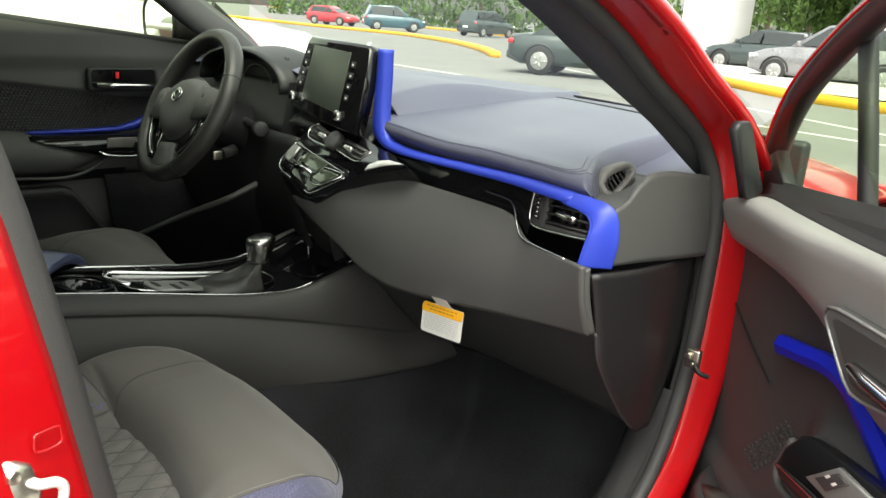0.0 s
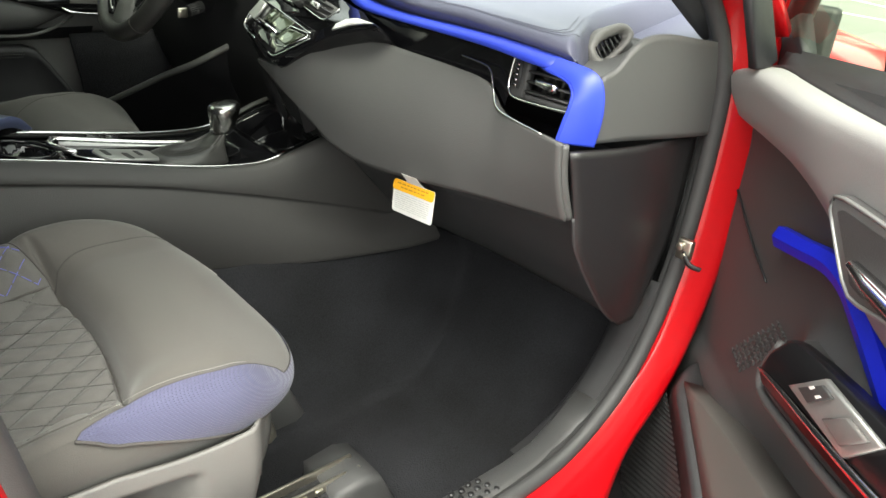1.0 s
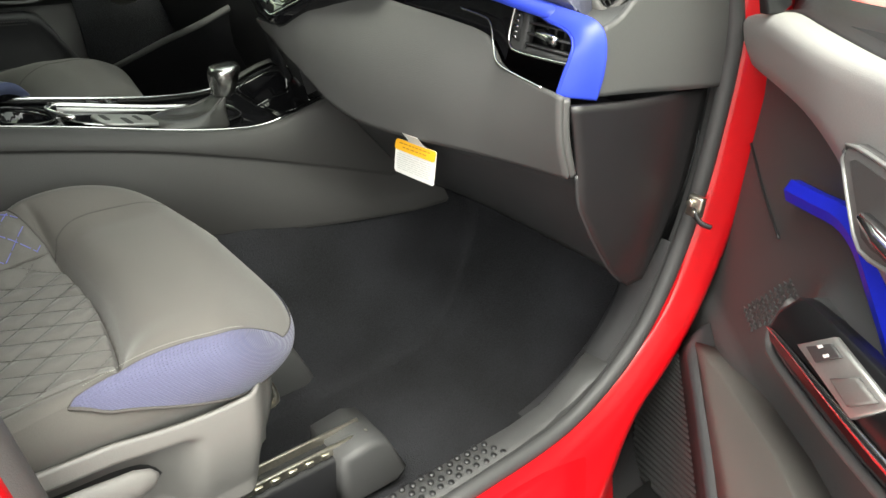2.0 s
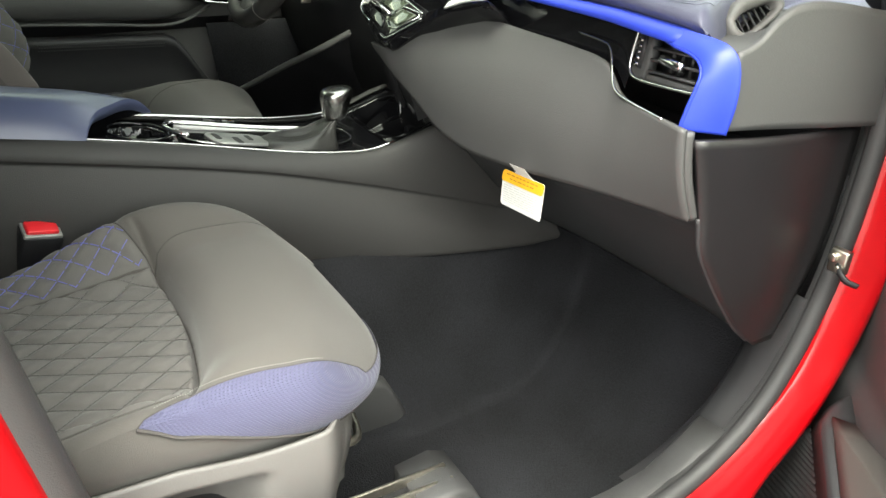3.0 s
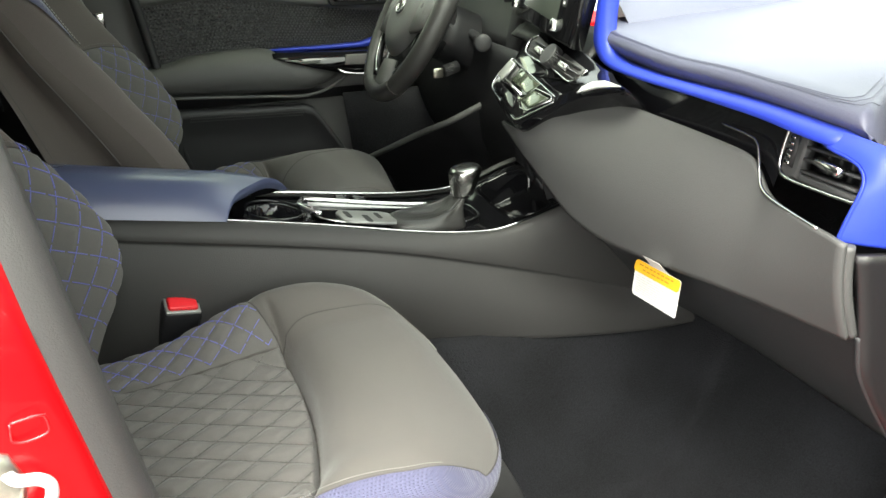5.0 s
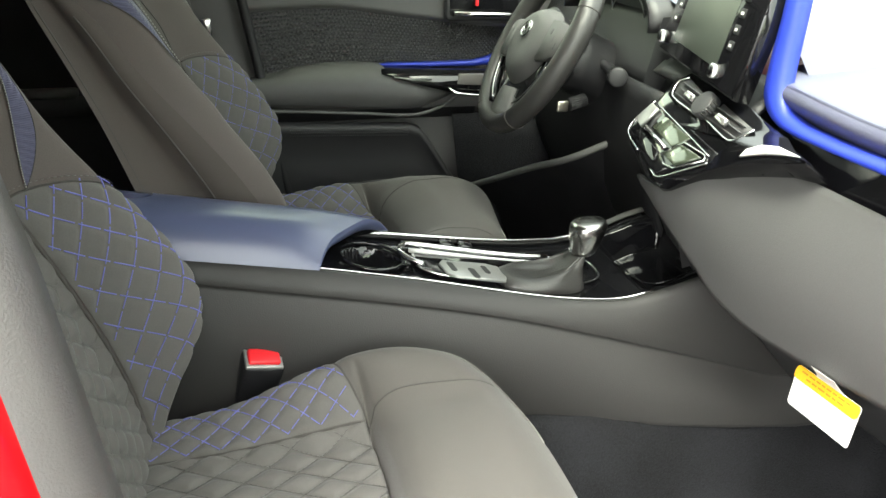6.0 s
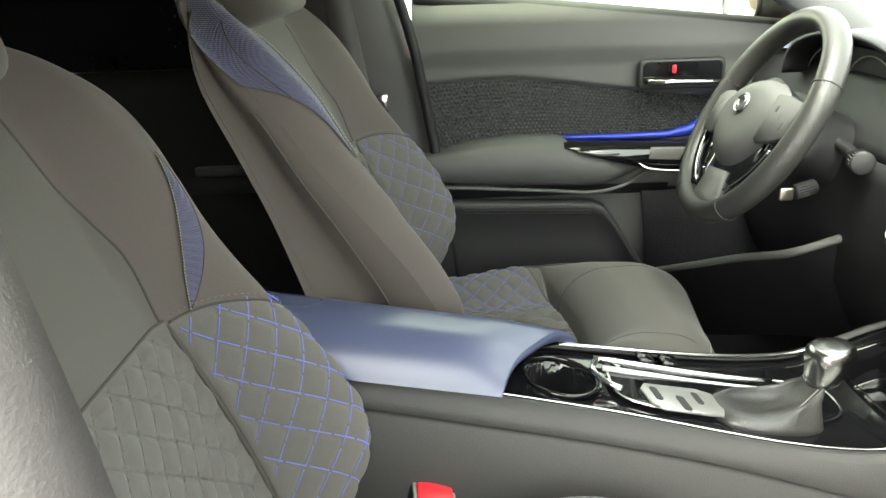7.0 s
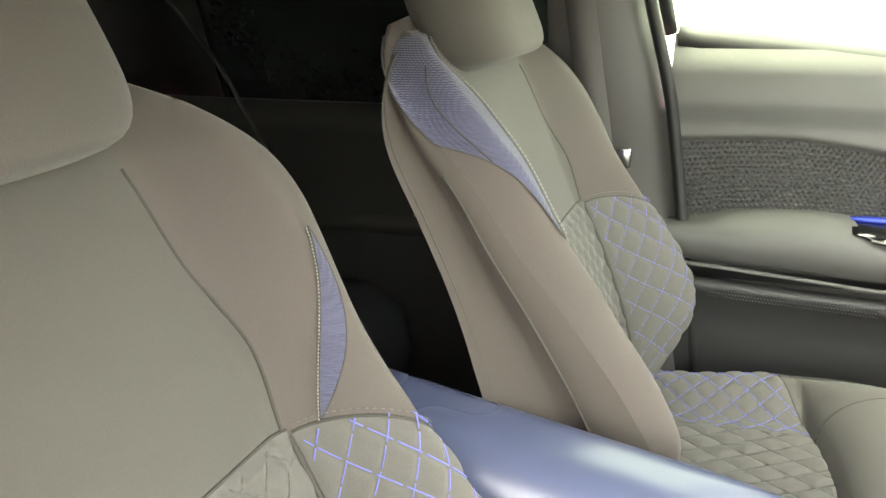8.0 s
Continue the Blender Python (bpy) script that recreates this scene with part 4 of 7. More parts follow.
def console_side(sg):
    sec = []
    for i in range(46):
        y = -0.40 + 1.22 * i / 45
        zt, zc, zb = cons_top(y), crease(y), cons_bottom(y)
        zc = min(zc, zt - 0.026)
        w = cons_x(y) - 0.115
        low = 0.03 * step(0.3, 0.65, y)
        sec.append([(sg * (0.106 + w), y, zt - 0.004), (sg * (0.110 + w), y, zt + 0.001), (sg * (0.117 + w), y, zt), (sg * (0.124 + w), y, zt - 0.008), (sg * (0.130 + w), y, (zt + zc) / 2), (sg * (0.1345 + w), y, zc + 0.0035), (sg * (0.1335 + w), y, zc + 0.001), (sg * (0.126 + w), y, zc - 0.001), (sg * (0.131 + w), y, zc - 0.006), (sg * (0.138 + w + low * 0.4), y, zc * 0.5 + zb * 0.5), (sg * (0.145 + w + low), y, zb + 0.01), (sg * (0.14 + w + low), y, zb)])
    return loft(sec, closed=False)


for sg in (1, -1):
    part("side_panel", console_side(sg), CONSOLE, console)
    part("chrome_edge", tube([(sg * (cons_x(y) - 0.008), y, cons_top(y) + 0.0015) for y in [0.02 + 0.0125 * i for i in range(40)]], 0.0013 if sg > 0 else 0.0030, 6), CHROME, console, "thin chrome edging")


# deck with its recesses: cup holder behind, gear gate, front tray
def deck(u, v):
    y = -0.05 + 0.73 * v
    x = (cons_x(y) - 0.006) * u
    z = cons_top(y) - 0.008 - 0.004 * (1 - u * u)
    cup = (1 - step(0.040, 0.046, math.hypot(x - 0.0, (y - 0.115)))) * 0.065
    cup2 = (1 - step(0.90, 1.0, max(abs(x) / 0.095, abs(y - 0.57) / 0.06))) * 0.05
    return (x, y, z - cup - cup2)


part("deck", grid(deck, 60, 140, -1, 1, 0, 1), PIANO, console, "glossy piano-black deck")
bm = tube([(0.047 * math.cos(a), 0.115 + 0.047 * math.sin(a), cons_top(0.115 + 0.047 * math.sin(a)) - 0.005) for a in [k * math.pi / 20 for k in range(40)]], 0.003, 8, ring=True)
part("cup_holder_ring", bm, PIANO, console)


def gate_path(r):
    out = []
    for k in range(48):
        a = k * math.pi / 24
        x = 0.052 * math.copysign(abs(math.cos(a)) ** 0.5, math.cos(a)) * r - 0.004
        y = 0.325 + 0.145 * math.copysign(abs(math.sin(a)) ** 0.6, math.sin(a)) * (0.85 + 0.15 * r)
        out.append((x, y, cons_top(y) - 0.006))
    return out


part("gate_frame", tube(gate_path(1.0), 0.0022, 8, ring=True, flat=0.7), CHROME, console, "fine chrome line round the gear gate")
gp = bmesh.new()
gp.faces.new([gp.verts.new(Vector(p) + Vector((0, 0, 0.001))) for p in gate_path(0.93)])
part("gate_plate", gp, PIANO, console, smooth=False)


def on_deck(x, y, h):
    return Vector((x, y, cons_top(y) - 0.006 + h))


def strip(x0, x1, w0, w1, y0, y1, h, n=16):
    """A bowed bar along the deck, rounded on top."""
    out = []
    for i in range(n + 1):
        t = i / n
        x, y, w = x0 + (x1 - x0) * t, y0 + (y1 - y0) * t, (w0 + (w1 - w0) * t) * min(1.0, 0.25 + 6 * t, 0.25 + 6 * (1 - t))
        out.append([on_deck(x - w, y, 0.0), on_deck(x - 0.8 * w, y, h), on_deck(x + 0.8 * w, y, h), on_deck(x + w, y, 0.0)])
    return loft(out)


part("gate_bar", strip(-0.050, -0.040, 0.0042, 0.0034, 0.168, 0.405, 0.010), CHROME, console, "long polished gate bar")
part("gate_bar", strip(-0.030, -0.022, 0.0026, 0.0024, 0.176, 0.395, 0.007), GLINTSILVER, console, "long polished gate bar")
part("gate_nose", tube(smooth_path([on_deck(-0.048, 0.172, 0.006), on_deck(-0.020, 0.160, 0.006), on_deck(0.008, 0.172, 0.005), on_deck(0.018, 0.190, 0.004)], 6), 0.0042, 8), CHROME, console)
plate = part("selector_plate", prism([(-0.004, 0.222), (0.010, 0.214), (0.044, 0.220), (0.052, 0.234), (0.052, 0.306), (0.036, 0.314), (0.002, 0.308), (-0.006, 0.290)], lambda a, b, d: on_deck(a, b, 0.001 + d), 0.004, 0.002), SILVERGREY, console, "satin silver selector plate")
for x, y, r in ((0.020, 0.232, 0.010), (0.036, 0.262, 0.011), (0.020, 0.284, 0.009)):
    part("plate_slot", prism([(x - 1.5 * r, y - 0.35 * r), (x - 1.2 * r, y - 0.6 * r), (x + 1.3 * r, y - 0.3 * r), (x + 1.5 * r, y + 0.3 * r), (x + 1.1 * r, y + 0.6 * r), (x - 1.3 * r, y + 0.3 * r)], lambda a, b, d: on_deck(a, b, 0.0052 + d), 0.0008, 0), INK, plate, smooth=False)
for k in range(2):
    part("switch", box(on_deck(-0.078, 0.245 + 0.032 * k, 0.002), (0.026, 0.024, 0.008), 0.003, m=pose(0, 0, 0, -11)), PIANO, console)
part("tray_rim", tube([(0.098 * c, 0.57 + 0.063 * d, cons_top(0.57 + 0.063 * d) - 0.006) for c, d in [(math.copysign(abs(math.cos(k * math.pi / 16)) ** 0.45, math.cos(k * math.pi / 16)), math.copysign(abs(math.sin(k * math.pi / 16)) ** 0.45, math.sin(k * math.pi / 16))) for k in range(32)]], 0.0010, 6, ring=True), PIANO, console)

# gear lever
lever = thing("gear_lever", "automatic gear lever with silver knob and black leather gaiter", "gear lever", (0.0, 0.42, 0.71))


def ring(c, rx, ry, n, tilt=0.0, sq=0.8):
    out = []
    for k in range(n):
        a = 2 * math.pi * k / n
        out.append((c[0] + rx * math.copysign(abs(math.cos(a)) ** sq, math.cos(a)), c[1] + ry * math.copysign(abs(math.sin(a)) ** sq, math.sin(a)) * math.cos(tilt), c[2] + ry * math.sin(a) * math.sin(tilt)))
    return out


def folds(rg, c, n, amp):
    """Creases of soft leather round a ring."""
    return [tuple(Vector(p) + (Vector(p) - Vector(c)).normalized() * amp * math.sin(n * 2 * math.pi * k / len(rg) + 1.3)) for k, p in enumerate(rg)]


GAITER = (((0.026, 0.366, 0.696), 0.046, 0.072, -0.15, 0.7, 0.0), ((0.025, 0.368, 0.708), 0.044, 0.069, -0.14, 0.8, 0.001), ((0.023, 0.376, 0.715), 0.038, 0.060, -0.08, 0.9, 0.0025), ((0.019, 0.388, 0.718), 0.032, 0.050, 0.05, 0.95, 0.001), ((0.016, 0.400, 0.722), 0.0300, 0.041, 0.25, 1, 0.0028), ((0.014, 0.412, 0.725), 0.0240, 0.033, 0.42, 1, 0.001), ((0.013, 0.421, 0.729), 0.0225, 0.028, 0.5, 1, 0.0022), ((0.012, 0.431, 0.733), 0.0175, 0.021, 0.45, 1, 0.0008), ((0.012, 0.436, 0.739), 0.0160, 0.0185, 0.35, 1, 0.0))
part("gaiter", loft([folds(ring(c, rx, ry, 48, tl, sq), c, 7, am) for c, rx, ry, tl, sq, am in GAITER]), LEATHER, lever, "creased black leather gaiter")
for o in (0.0, 0.006):
    part("gaiter_seam", tube(smooth_path([(0.066, 0.350 + o, 0.704), (0.055, 0.378 + o, 0.713), (0.043, 0.402 + o, 0.722), (0.030, 0.428 + o, 0.736)], 8), 0.0008, 5), THREAD, lever)
part("collar", disc((0.012, 0.436, 0.735), 0.0185, 0.008, (0, 0.15, 1), 28, 0.002), CHROME, lever, "chrome collar")
part("knob", loft([ring((0.014, 0.440 + 0.12 * t, 0.738 + t), rx, 1.10 * rx, 40, 0.10, 0.85) for t, rx in ((0, 0.0175), (0.005, 0.0190), (0.012, 0.0205), (0.022, 0.0225), (0.032, 0.0245), (0.040, 0.0255), (0.0455, 0.0250), (0.0490, 0.0225), (0.0505, 0.0180), (0.0510, 0.0090), (0.0511, 0.0010))]), KNOBMETAL, lever, "satin silver knob")

# armrest
arm = thing("armrest", "padded blue-grey leatherette armrest lid over the console box", "armrest", (0, -0.1, 0.78))


def arm_front(a):
    """Where the lid ends: far ahead on the driver's side, drawn back on the other."""
    return 0.093 - 0.058 * a - 0.010 * (1 - a * a)


def arm_pt(a, b):
    x = 0.076 * a
    y = -0.33 + (arm_front(a) + 0.33) * b
    end = max(0.0, (b - 0.80) / 0.20) ** 2
    crown = 0.050 * (1 - abs(a) ** 3.4) * (1 - 0.30 * end)
    return Vector((x, y, cons_top(y) + 0.001 + crown + 0.008 * end * step(0.2, -1.0, a)))


part("lid", grid(arm_pt, 44, 60, -1, 1, 0, 1), ARM, arm, "blue-grey leatherette lid")
edge = [arm_pt(-1 + 2 * k / 40, 1.0) for k in range(41)]


def lid_edge(p, k, t):
    """The rolled front edge of the lid, t from the top to its underside."""
    a = -1 + 2 * k / 40
    th = 0.016 * (1 - abs(a) ** 4) + 0.003
    return p + Vector((0, 0.005 * math.sin(math.pi * t) - 0.010 * t, -th * t))


part("lid_front", loft([[lid_edge(p, k, t) for k, p in enumerate(edge)] for t in (0, 0.15, 0.3, 0.5, 0.7, 0.85, 1.0)], closed=False), ARM, arm)
part("box_front", loft([[lid_edge(p, k, 1.0) for k, p in enumerate(edge)], [Vector((p.x * 0.92, p.y - 0.055, cons_top(p.y - 0.055) - 0.006 + 0.022 * (1 - abs(p.x / 0.076) ** 2))) for p in edge], [Vector((p.x * 0.90, p.y - 0.060, cons_top(p.y - 0.06) - 0.03)) for p in edge]], closed=False), PIANO, arm, "glossy black front of the console box")
part("lid_base", loft([[(0.066, y, cons_top(y) - 0.001), (0.068, y, cons_top(y) - 0.012), (-0.068, y, cons_top(y) - 0.012), (-0.066, y, cons_top(y) - 0.001)] for y in (-0.33, -0.2, -0.05, 0.0)]), PLASTIC_D, arm)

# ---- dashboard ----
dash = thing("dashboard", "dark grey dashboard with navy padded top and bright blue trim line", "dashboard", (0, 0.8, 0.7))


def lip(x):
    return curve(x, (0.10, 0.20, 0.35, 0.47, 0.65, 0.72), (1.010, 1.006, 0.996, 0.997, 0.988, 0.982))


def pad_y(x, t):
    return curve(t, (0, 0.03, 0.06, 0.12, 0.25, 0.45, 1), (0.612, 0.594, 0.589, 0.600, 0.645, 0.76, 1.235 - 0.15 * (x / 0.72) ** 2)) + 0.03 * (1 - step(0.150, 0.176, x)) * (1 - t)


def pad_end(t):
    """Where the padding ends towards the door."""
    return curve(t, (0, 0.06, 0.15, 0.25, 0.36, 0.5, 1), (0.668, 0.668, 0.662, 0.640, 0.608, 0.592, 0.60))


def pad(x, t):
    """The padded top, t from 0 at the lip to 1 at the windscreen."""
    z = lip(x)
    h = curve(t, (0, 0.03, 0.06, 0.12, 0.25, 0.45, 1), (-0.016, 0.002, 0.012, 0.024, 0.028, 0.026, 0.0))
    e = max(0.0, (pad_end(t) - x) / 0.022)
    return (x, pad_y(x, t), z + (1.052 - z) * step(0.2, 1, t) + h - 0.042 * max(0.0, 1 - e) ** 2.2 * step(0.03, 0.12, t))


part("pad", grid(lambda u, t: pad(0.125 + (pad_end(t) - 0.125) * (1 - (1 - u) ** 1.6), t), 90, 70), PAD, dash, "navy leatherette padded top")


def corner_z(x, y):
    return curve(y, (0.58, 0.62, 0.66, 0.70, 0.77, 0.85, 1.0, 1.24), (0.978, 0.977, 0.977, 0.982, 0.994, 1.010, 1.038, 1.050))


def corner_pt(u, t):
    """The corner beside the padding, from its edge u = 0 to the door seal u = 1."""
    x = pad_end(t) - 0.02 + (0.706 - pad_end(t) + 0.02) * u
    y = pad_y(x, t)
    well = 1 - step(0.75, 1.0, math.hypot((x - 0.612) / 0.027, (y - 0.712) / 0.050))
    return (x, y + 0.004, corner_z(x, y) - 0.085 * well)


part("corner_panel", grid(corner_pt, 70, 70, 0, 1, 0.03, 0.47), SOFT, dash, "grey corner panel")
part("corner_edge", tube([Vector(corner_pt(0.12 + 0.88 * i / 20, 0.47)) + Vector((0, 0.001, -0.001)) for i in range(21)], 0.0035, 8), SOFT, dash)
part("rear_corner_pad", grid(lambda u, t: Vector(corner_pt(u, t)) - Vector((0, 0, 0.006)), 30, 40, 0, 1, 0.468, 1), PAD, dash, "smooth navy corner beside the windscreen")
for o in (0.0, 0.010, 0.019):
    run = smooth_path([(0.19, 0.100 + o * 0.6), (0.30, 0.100 + o * 0.6), (0.42, 0.101 + o * 0.6), (0.54, 0.103 + o * 0.7), (0.605 - o * 0.5, 0.108 + o), (0.634 - o, 0.124 + o), (0.638 - o, 0.150 + o), (pad_end(0.20) - 0.014 - o, 0.20), (pad_end(0.26) - 0.013 - o, 0.26), (pad_end(0.33) - 0.012 - o, 0.33)], 12)
    part("pad_seam", tube([Vector(pad(a, b)) + Vector((0, -0.0003, 0.0011)) for a, b in (run if o < 0.015 else run[60:])], 0.0004, 5), PAD, dash)

part("far_pad", grid(lambda x, t: (x, 0.64 + 0.60 * t - 0.15 * (x / 0.72) ** 2 * t, (1.065 + 0.035 * math.sin(math.pi * min(1, t * 1.3)) * (1 - t) + 0.03 * math.exp(-((x + 0.36) / 0.22) ** 4) * (1 - t)) * (1 - step(0.135, 0.215 - 0.05 * t, x)) + (1.012 + 0.04 * t) * step(0.135, 0.215 - 0.05 * t, x)), 60, 24, -0.73, 0.22, 0, 1), PAD, dash)
part("defrost_slot", thick(grid(lambda u, v: (-0.55 + 1.1 * u, 1.145 - 0.12 * (2 * u - 1) ** 2 + 0.014 * v, 1.056), 30, 1), 0.002), PLASTIC_D, dash)

# defroster outlet for the side window
dn = Vector((0.85, -0.15, 0.50)).normalized()
da = (Vector((0, 1, 0)) - dn * dn.y).normalized()
db = da.cross(dn).normalized() * -1
if db.z < 0:
    db = -db
dc = Vector((0.634, 0.715, 0.990))
RING = smooth_path([(-0.050, 0.008), (-0.026, 0.026), (0.012, 0.033), (0.027, 0.029), (0.034, 0.014), (0.0, -0.007), (-0.035, -0.020), (-0.047, -0.008), (-0.050, 0.008)], 6)[:-1]
HOLE = smooth_path([(-0.039, 0.003), (-0.022, 0.013), (0.010, 0.020), (0.020, 0.021), (0.024, 0.015), (0.0, 0.000), (-0.028, -0.010), (-0.036, -0.006), (-0.039, 0.003)], 6)[:-1]


def demist(r, d):
    """A slanted drop-shaped ring of the outlet: r 0 at its mouth, 1 at its outer edge, d its height."""
    return [dc + da * (p + (q - p) * r) + db * (m + (n - m) * r) + dn * d for (p, m), (q, n) in zip(HOLE, RING)]


dv = part("side_demister", loft([demist(1.35, -0.030), demist(1.12, -0.008), demist(1.02, 0.000), demist(0.90, 0.004), demist(0.55, 0.005), demist(0.20, 0.003), demist(0.03, -0.002), demist(0.0, -0.010)], caps=False), GREYPLASTIC, dash, "slanted pale grey side demister outlet")
hole = [sum(demist(0.0, -0.05), Vector()) / len(HOLE)] * len(HOLE)
part("outlet", loft([demist(0.02, -0.008), demist(0.0, -0.020), demist(0.0, -0.05), [p.lerp(q, 0.02) for p, q in zip(hole, demist(0, -0.05))]], caps=False), PLASTIC_D, dv, smooth=False)
for k in range(7):
    q = -0.033 + 0.009 * k
    lo, hi = curve(q, (-0.036, -0.028, 0.0, 0.024), (-0.006, -0.010, 0.0, 0.014)), curve(q, (-0.039, -0.022, 0.010, 0.020, 0.024), (0.003, 0.013, 0.020, 0.021, 0.016))
    part("slat", prism([(q - 0.003, hi), (q - 0.0020, hi), (q + 0.0040, lo), (q + 0.003, lo)], lambda a, b, d: dc + da * a + db * b + dn * (d - 0.012), 0.003, 0), SOFT, dv)

# glossy black band
PX = (0.10, 0.161, 0.196, 0.266, 0.374, 0.466, 0.518, 0.542, 0.563, 0.598, 0.70)
PZ = (0.868, 0.925, 0.936, 0.938, 0.936, 0.934, 0.930, 0.918, 0.906, 0.903, 0.905)
PY = (0.51, 0.548, 0.572, 0.588, 0.597, 0.600, 0.600, 0.594, 0.586, 0.572, 0.548)


def band_low(x):
    return curve(x, PX, PZ), curve(x, PX, PY)


part("gloss_band", grid(lambda x, v: (x, band_low(x)[1] + 0.004 + (0.606 - band_low(x)[1]) * v, band_low(x)[0] - 0.004 + (lip(x) - 0.010 - band_low(x)[0]) * v), 60, 6, 0.150, 0.556, 0, 1), PIANO, dash, "piano-black trim band")

# blue line
BP = [(0.182, 0.600, 1.155, 0.010), (0.183, 0.598, 1.107, 0.0115), (0.185, 0.593, 1.044, 0.0135), (0.192, 0.590, 1.012, 0.0145), (0.222, 0.588, 0.991, 0.0085), (0.30, 0.587, 0.985, 0.006), (0.42, 0.586, 0.986, 0.0063), (0.53, 0.583, 0.987, 0.0072), (0.615, 0.579, 0.984, 0.0078), (0.640, 0.583, 0.983, 0.0070), (0.652, 0.596, 0.982, 0.003)]
bp = smooth_path(BP, 8)
sec = []
for i, (x, y, z, h) in enumerate(bp):
    a, b = bp[max(0, i - 1)], bp[min(len(bp) - 1, i + 1)]
    d = Vector((b[0] - a[0], 0, b[2] - a[2])).normalized()
    n = Vector((-d.z, 0, d.x))
    c = Vector((x, y, z))
    sec.append([c + n * h + Vector((0, 0.014, 0)), c + n * h * 0.9 + Vector((0, -0.001, 0)), c + n * 0.2 * h + Vector((0, -0.007, 0)), c - n * 0.7 * h + Vector((0, -0.009, 0)), c - n * h + Vector((0, -0.004, 0)), c - n * h + Vector((0, 0.014, 0))])
part("blue_line", loft(sec), BLUE, dash, "satin bright blue trim line")


def block(a, t):
    """Blue end block round the outer vent; a across, t downwards."""
    q = (0, 0.08, 0.16, 0.24, 0.34, 0.48, 0.74, 1)
    le = Vector((curve(t, q, (0.615, 0.640, 0.662, 0.679, 0.689, 0.692, 0.689, 0.686)), curve(t, q, (0.580, 0.572, 0.570, 0.569, 0.566, 0.561, 0.556, 0.552)), curve(t, q, (0.980, 0.976, 0.974, 0.969, 0.959, 0.946, 0.923, 0.898))))
    ri = Vector((curve(t, q, (0.615, 0.645, 0.674, 0.698, 0.711, 0.717, 0.719, 0.714)), curve(t, q, (0.592, 0.584, 0.584, 0.587, 0.590, 0.592, 0.592, 0.592)), curve(t, q, (0.988, 0.991, 0.990, 0.986, 0.976, 0.958, 0.928, 0.895))))
    return le.lerp(ri, a) + Vector((0.001, -0.003, 0.001)) * math.sin(math.pi * min(1.0, a * 1.1)) * step(0, 0.3, t)


part("blue_end", thick(grid(block, 16, 40), 0.010), BLUE, dash, "satin blue vent surround")
part("blue_return", thick(grid(lambda a, t: block(0, t) + Vector((-0.004, 0.024, 0)) * a, 3, 30), 0.003), BLUE, dash)

# outer vent
va, vb = Vector((0.136, -0.034, 0.012)), Vector((0.0, 0.008, 0.056))
vn = va.cross(vb).normalized()
vo = Vector((0.552, 0.602, 0.920))


def V(a, b, d):
    return vo + va * a + vb * b + vn * d


vent = part("outer_vent", prism([(0, 0), (0.97, 0), (0.97, 0.86), (0, 0.9)], lambda a, b, d: V(a, b, d - 0.03), 0.004, 0), PLASTIC_D, dash, smooth=False)
part("vent_frame", prism([(0.0, 0.16), (0.04, 0.02), (0.12, 0.0), (0.24, 0.02), (0.24, 1.0), (0.0, 1.0)], lambda a, b, d: V(a, b, d - 0.012), 0.014, 0.004), PLASTIC, vent)
part("vent_frame", prism([(0.10, -0.02), (1.0, -0.02), (1.0, 0.14), (0.20, 0.14)], lambda a, b, d: V(a, b, d - 0.014), 0.012, 0.003), PLASTIC, vent)
part("vent_edge", tube([V(a, b, 0.003) for a, b in smooth_path([(0.01, 0.98), (-0.01, 0.45), (0.01, 0.15), (0.09, 0.01), (0.25, -0.02), (0.62, 0.0), (1.0, 0.04)], 6)], 0.0024, 6), CHROME, vent, "chrome vent edge")
for b in (0.20, 0.43, 0.66, 0.88):
    part("slat", prism([(0.24, b - 0.035), (0.90, b - 0.015), (0.90, b + 0.035), (0.24, b + 0.02)], lambda a, q, d: V(a, q, d - 0.018), 0.018, 0.0015), PLASTIC, vent)
for k in range(5):
    part("vane", prism([(0.33 + 0.14 * k, 0.1), (0.35 + 0.14 * k, 0.1), (0.35 + 0.14 * k, 1.0), (0.33 + 0.14 * k, 1.0)], lambda a, q, d: V(a, q, d - 0.027), 0.008, 0), PLASTIC, vent)
part("tab", prism([(0.44, 0.42), (0.48, 0.58), (0.78, 0.50), (0.74, 0.34)], lambda a, q, d: V(a, q, d - 0.002), 0.012, 0.004), CHROME, vent, "silver vent tab")
part("thumbwheel", prism([(0.07, 0.22), (0.17, 0.20), (0.17, 0.86), (0.07, 0.88)], lambda a, q, d: V(a, q, d), 0.006, 0.003), PLASTIC_D, vent)
for k in range(5):
    part("mark", prism([(0.09, 0.27 + 0.12 * k), (0.15, 0.26 + 0.12 * k), (0.15, 0.31 + 0.12 * k), (0.09, 0.32 + 0.12 * k)], lambda a, q, d: V(a, q, d + 0.006), 0.001, 0), CHROME, vent)
part("chevron", tube(smooth_path([(0.455, 0.599, 0.953), (0.512, 0.597, 0.950), (0.523, 0.594, 0.944)], 6) + smooth_path([(0.527, 0.592, 0.939), (0.541, 0.584, 0.921), (0.558, 0.574, 0.909), (0.585, 0.565, 0.905), (0.664, 0.548, 0.904)], 6), 0.0018, 6), CHROME, dash, "chrome chevron line")


# lower panel with the glovebox lid
def low_edge(x):
    return curve(x, (0.03, 0.12, 0.19, 0.24, 0.306, 0.42, 0.596, 0.707), (0.864, 0.826, 0.797, 0.772, 0.756, 0.762, 0.786, 0.799)), curve(x, (0.03, 0.12, 0.19, 0.24, 0.306, 0.42, 0.596, 0.707), (0.512, 0.516, 0.522, 0.530, 0.546, 0.563, 0.575, 0.579))


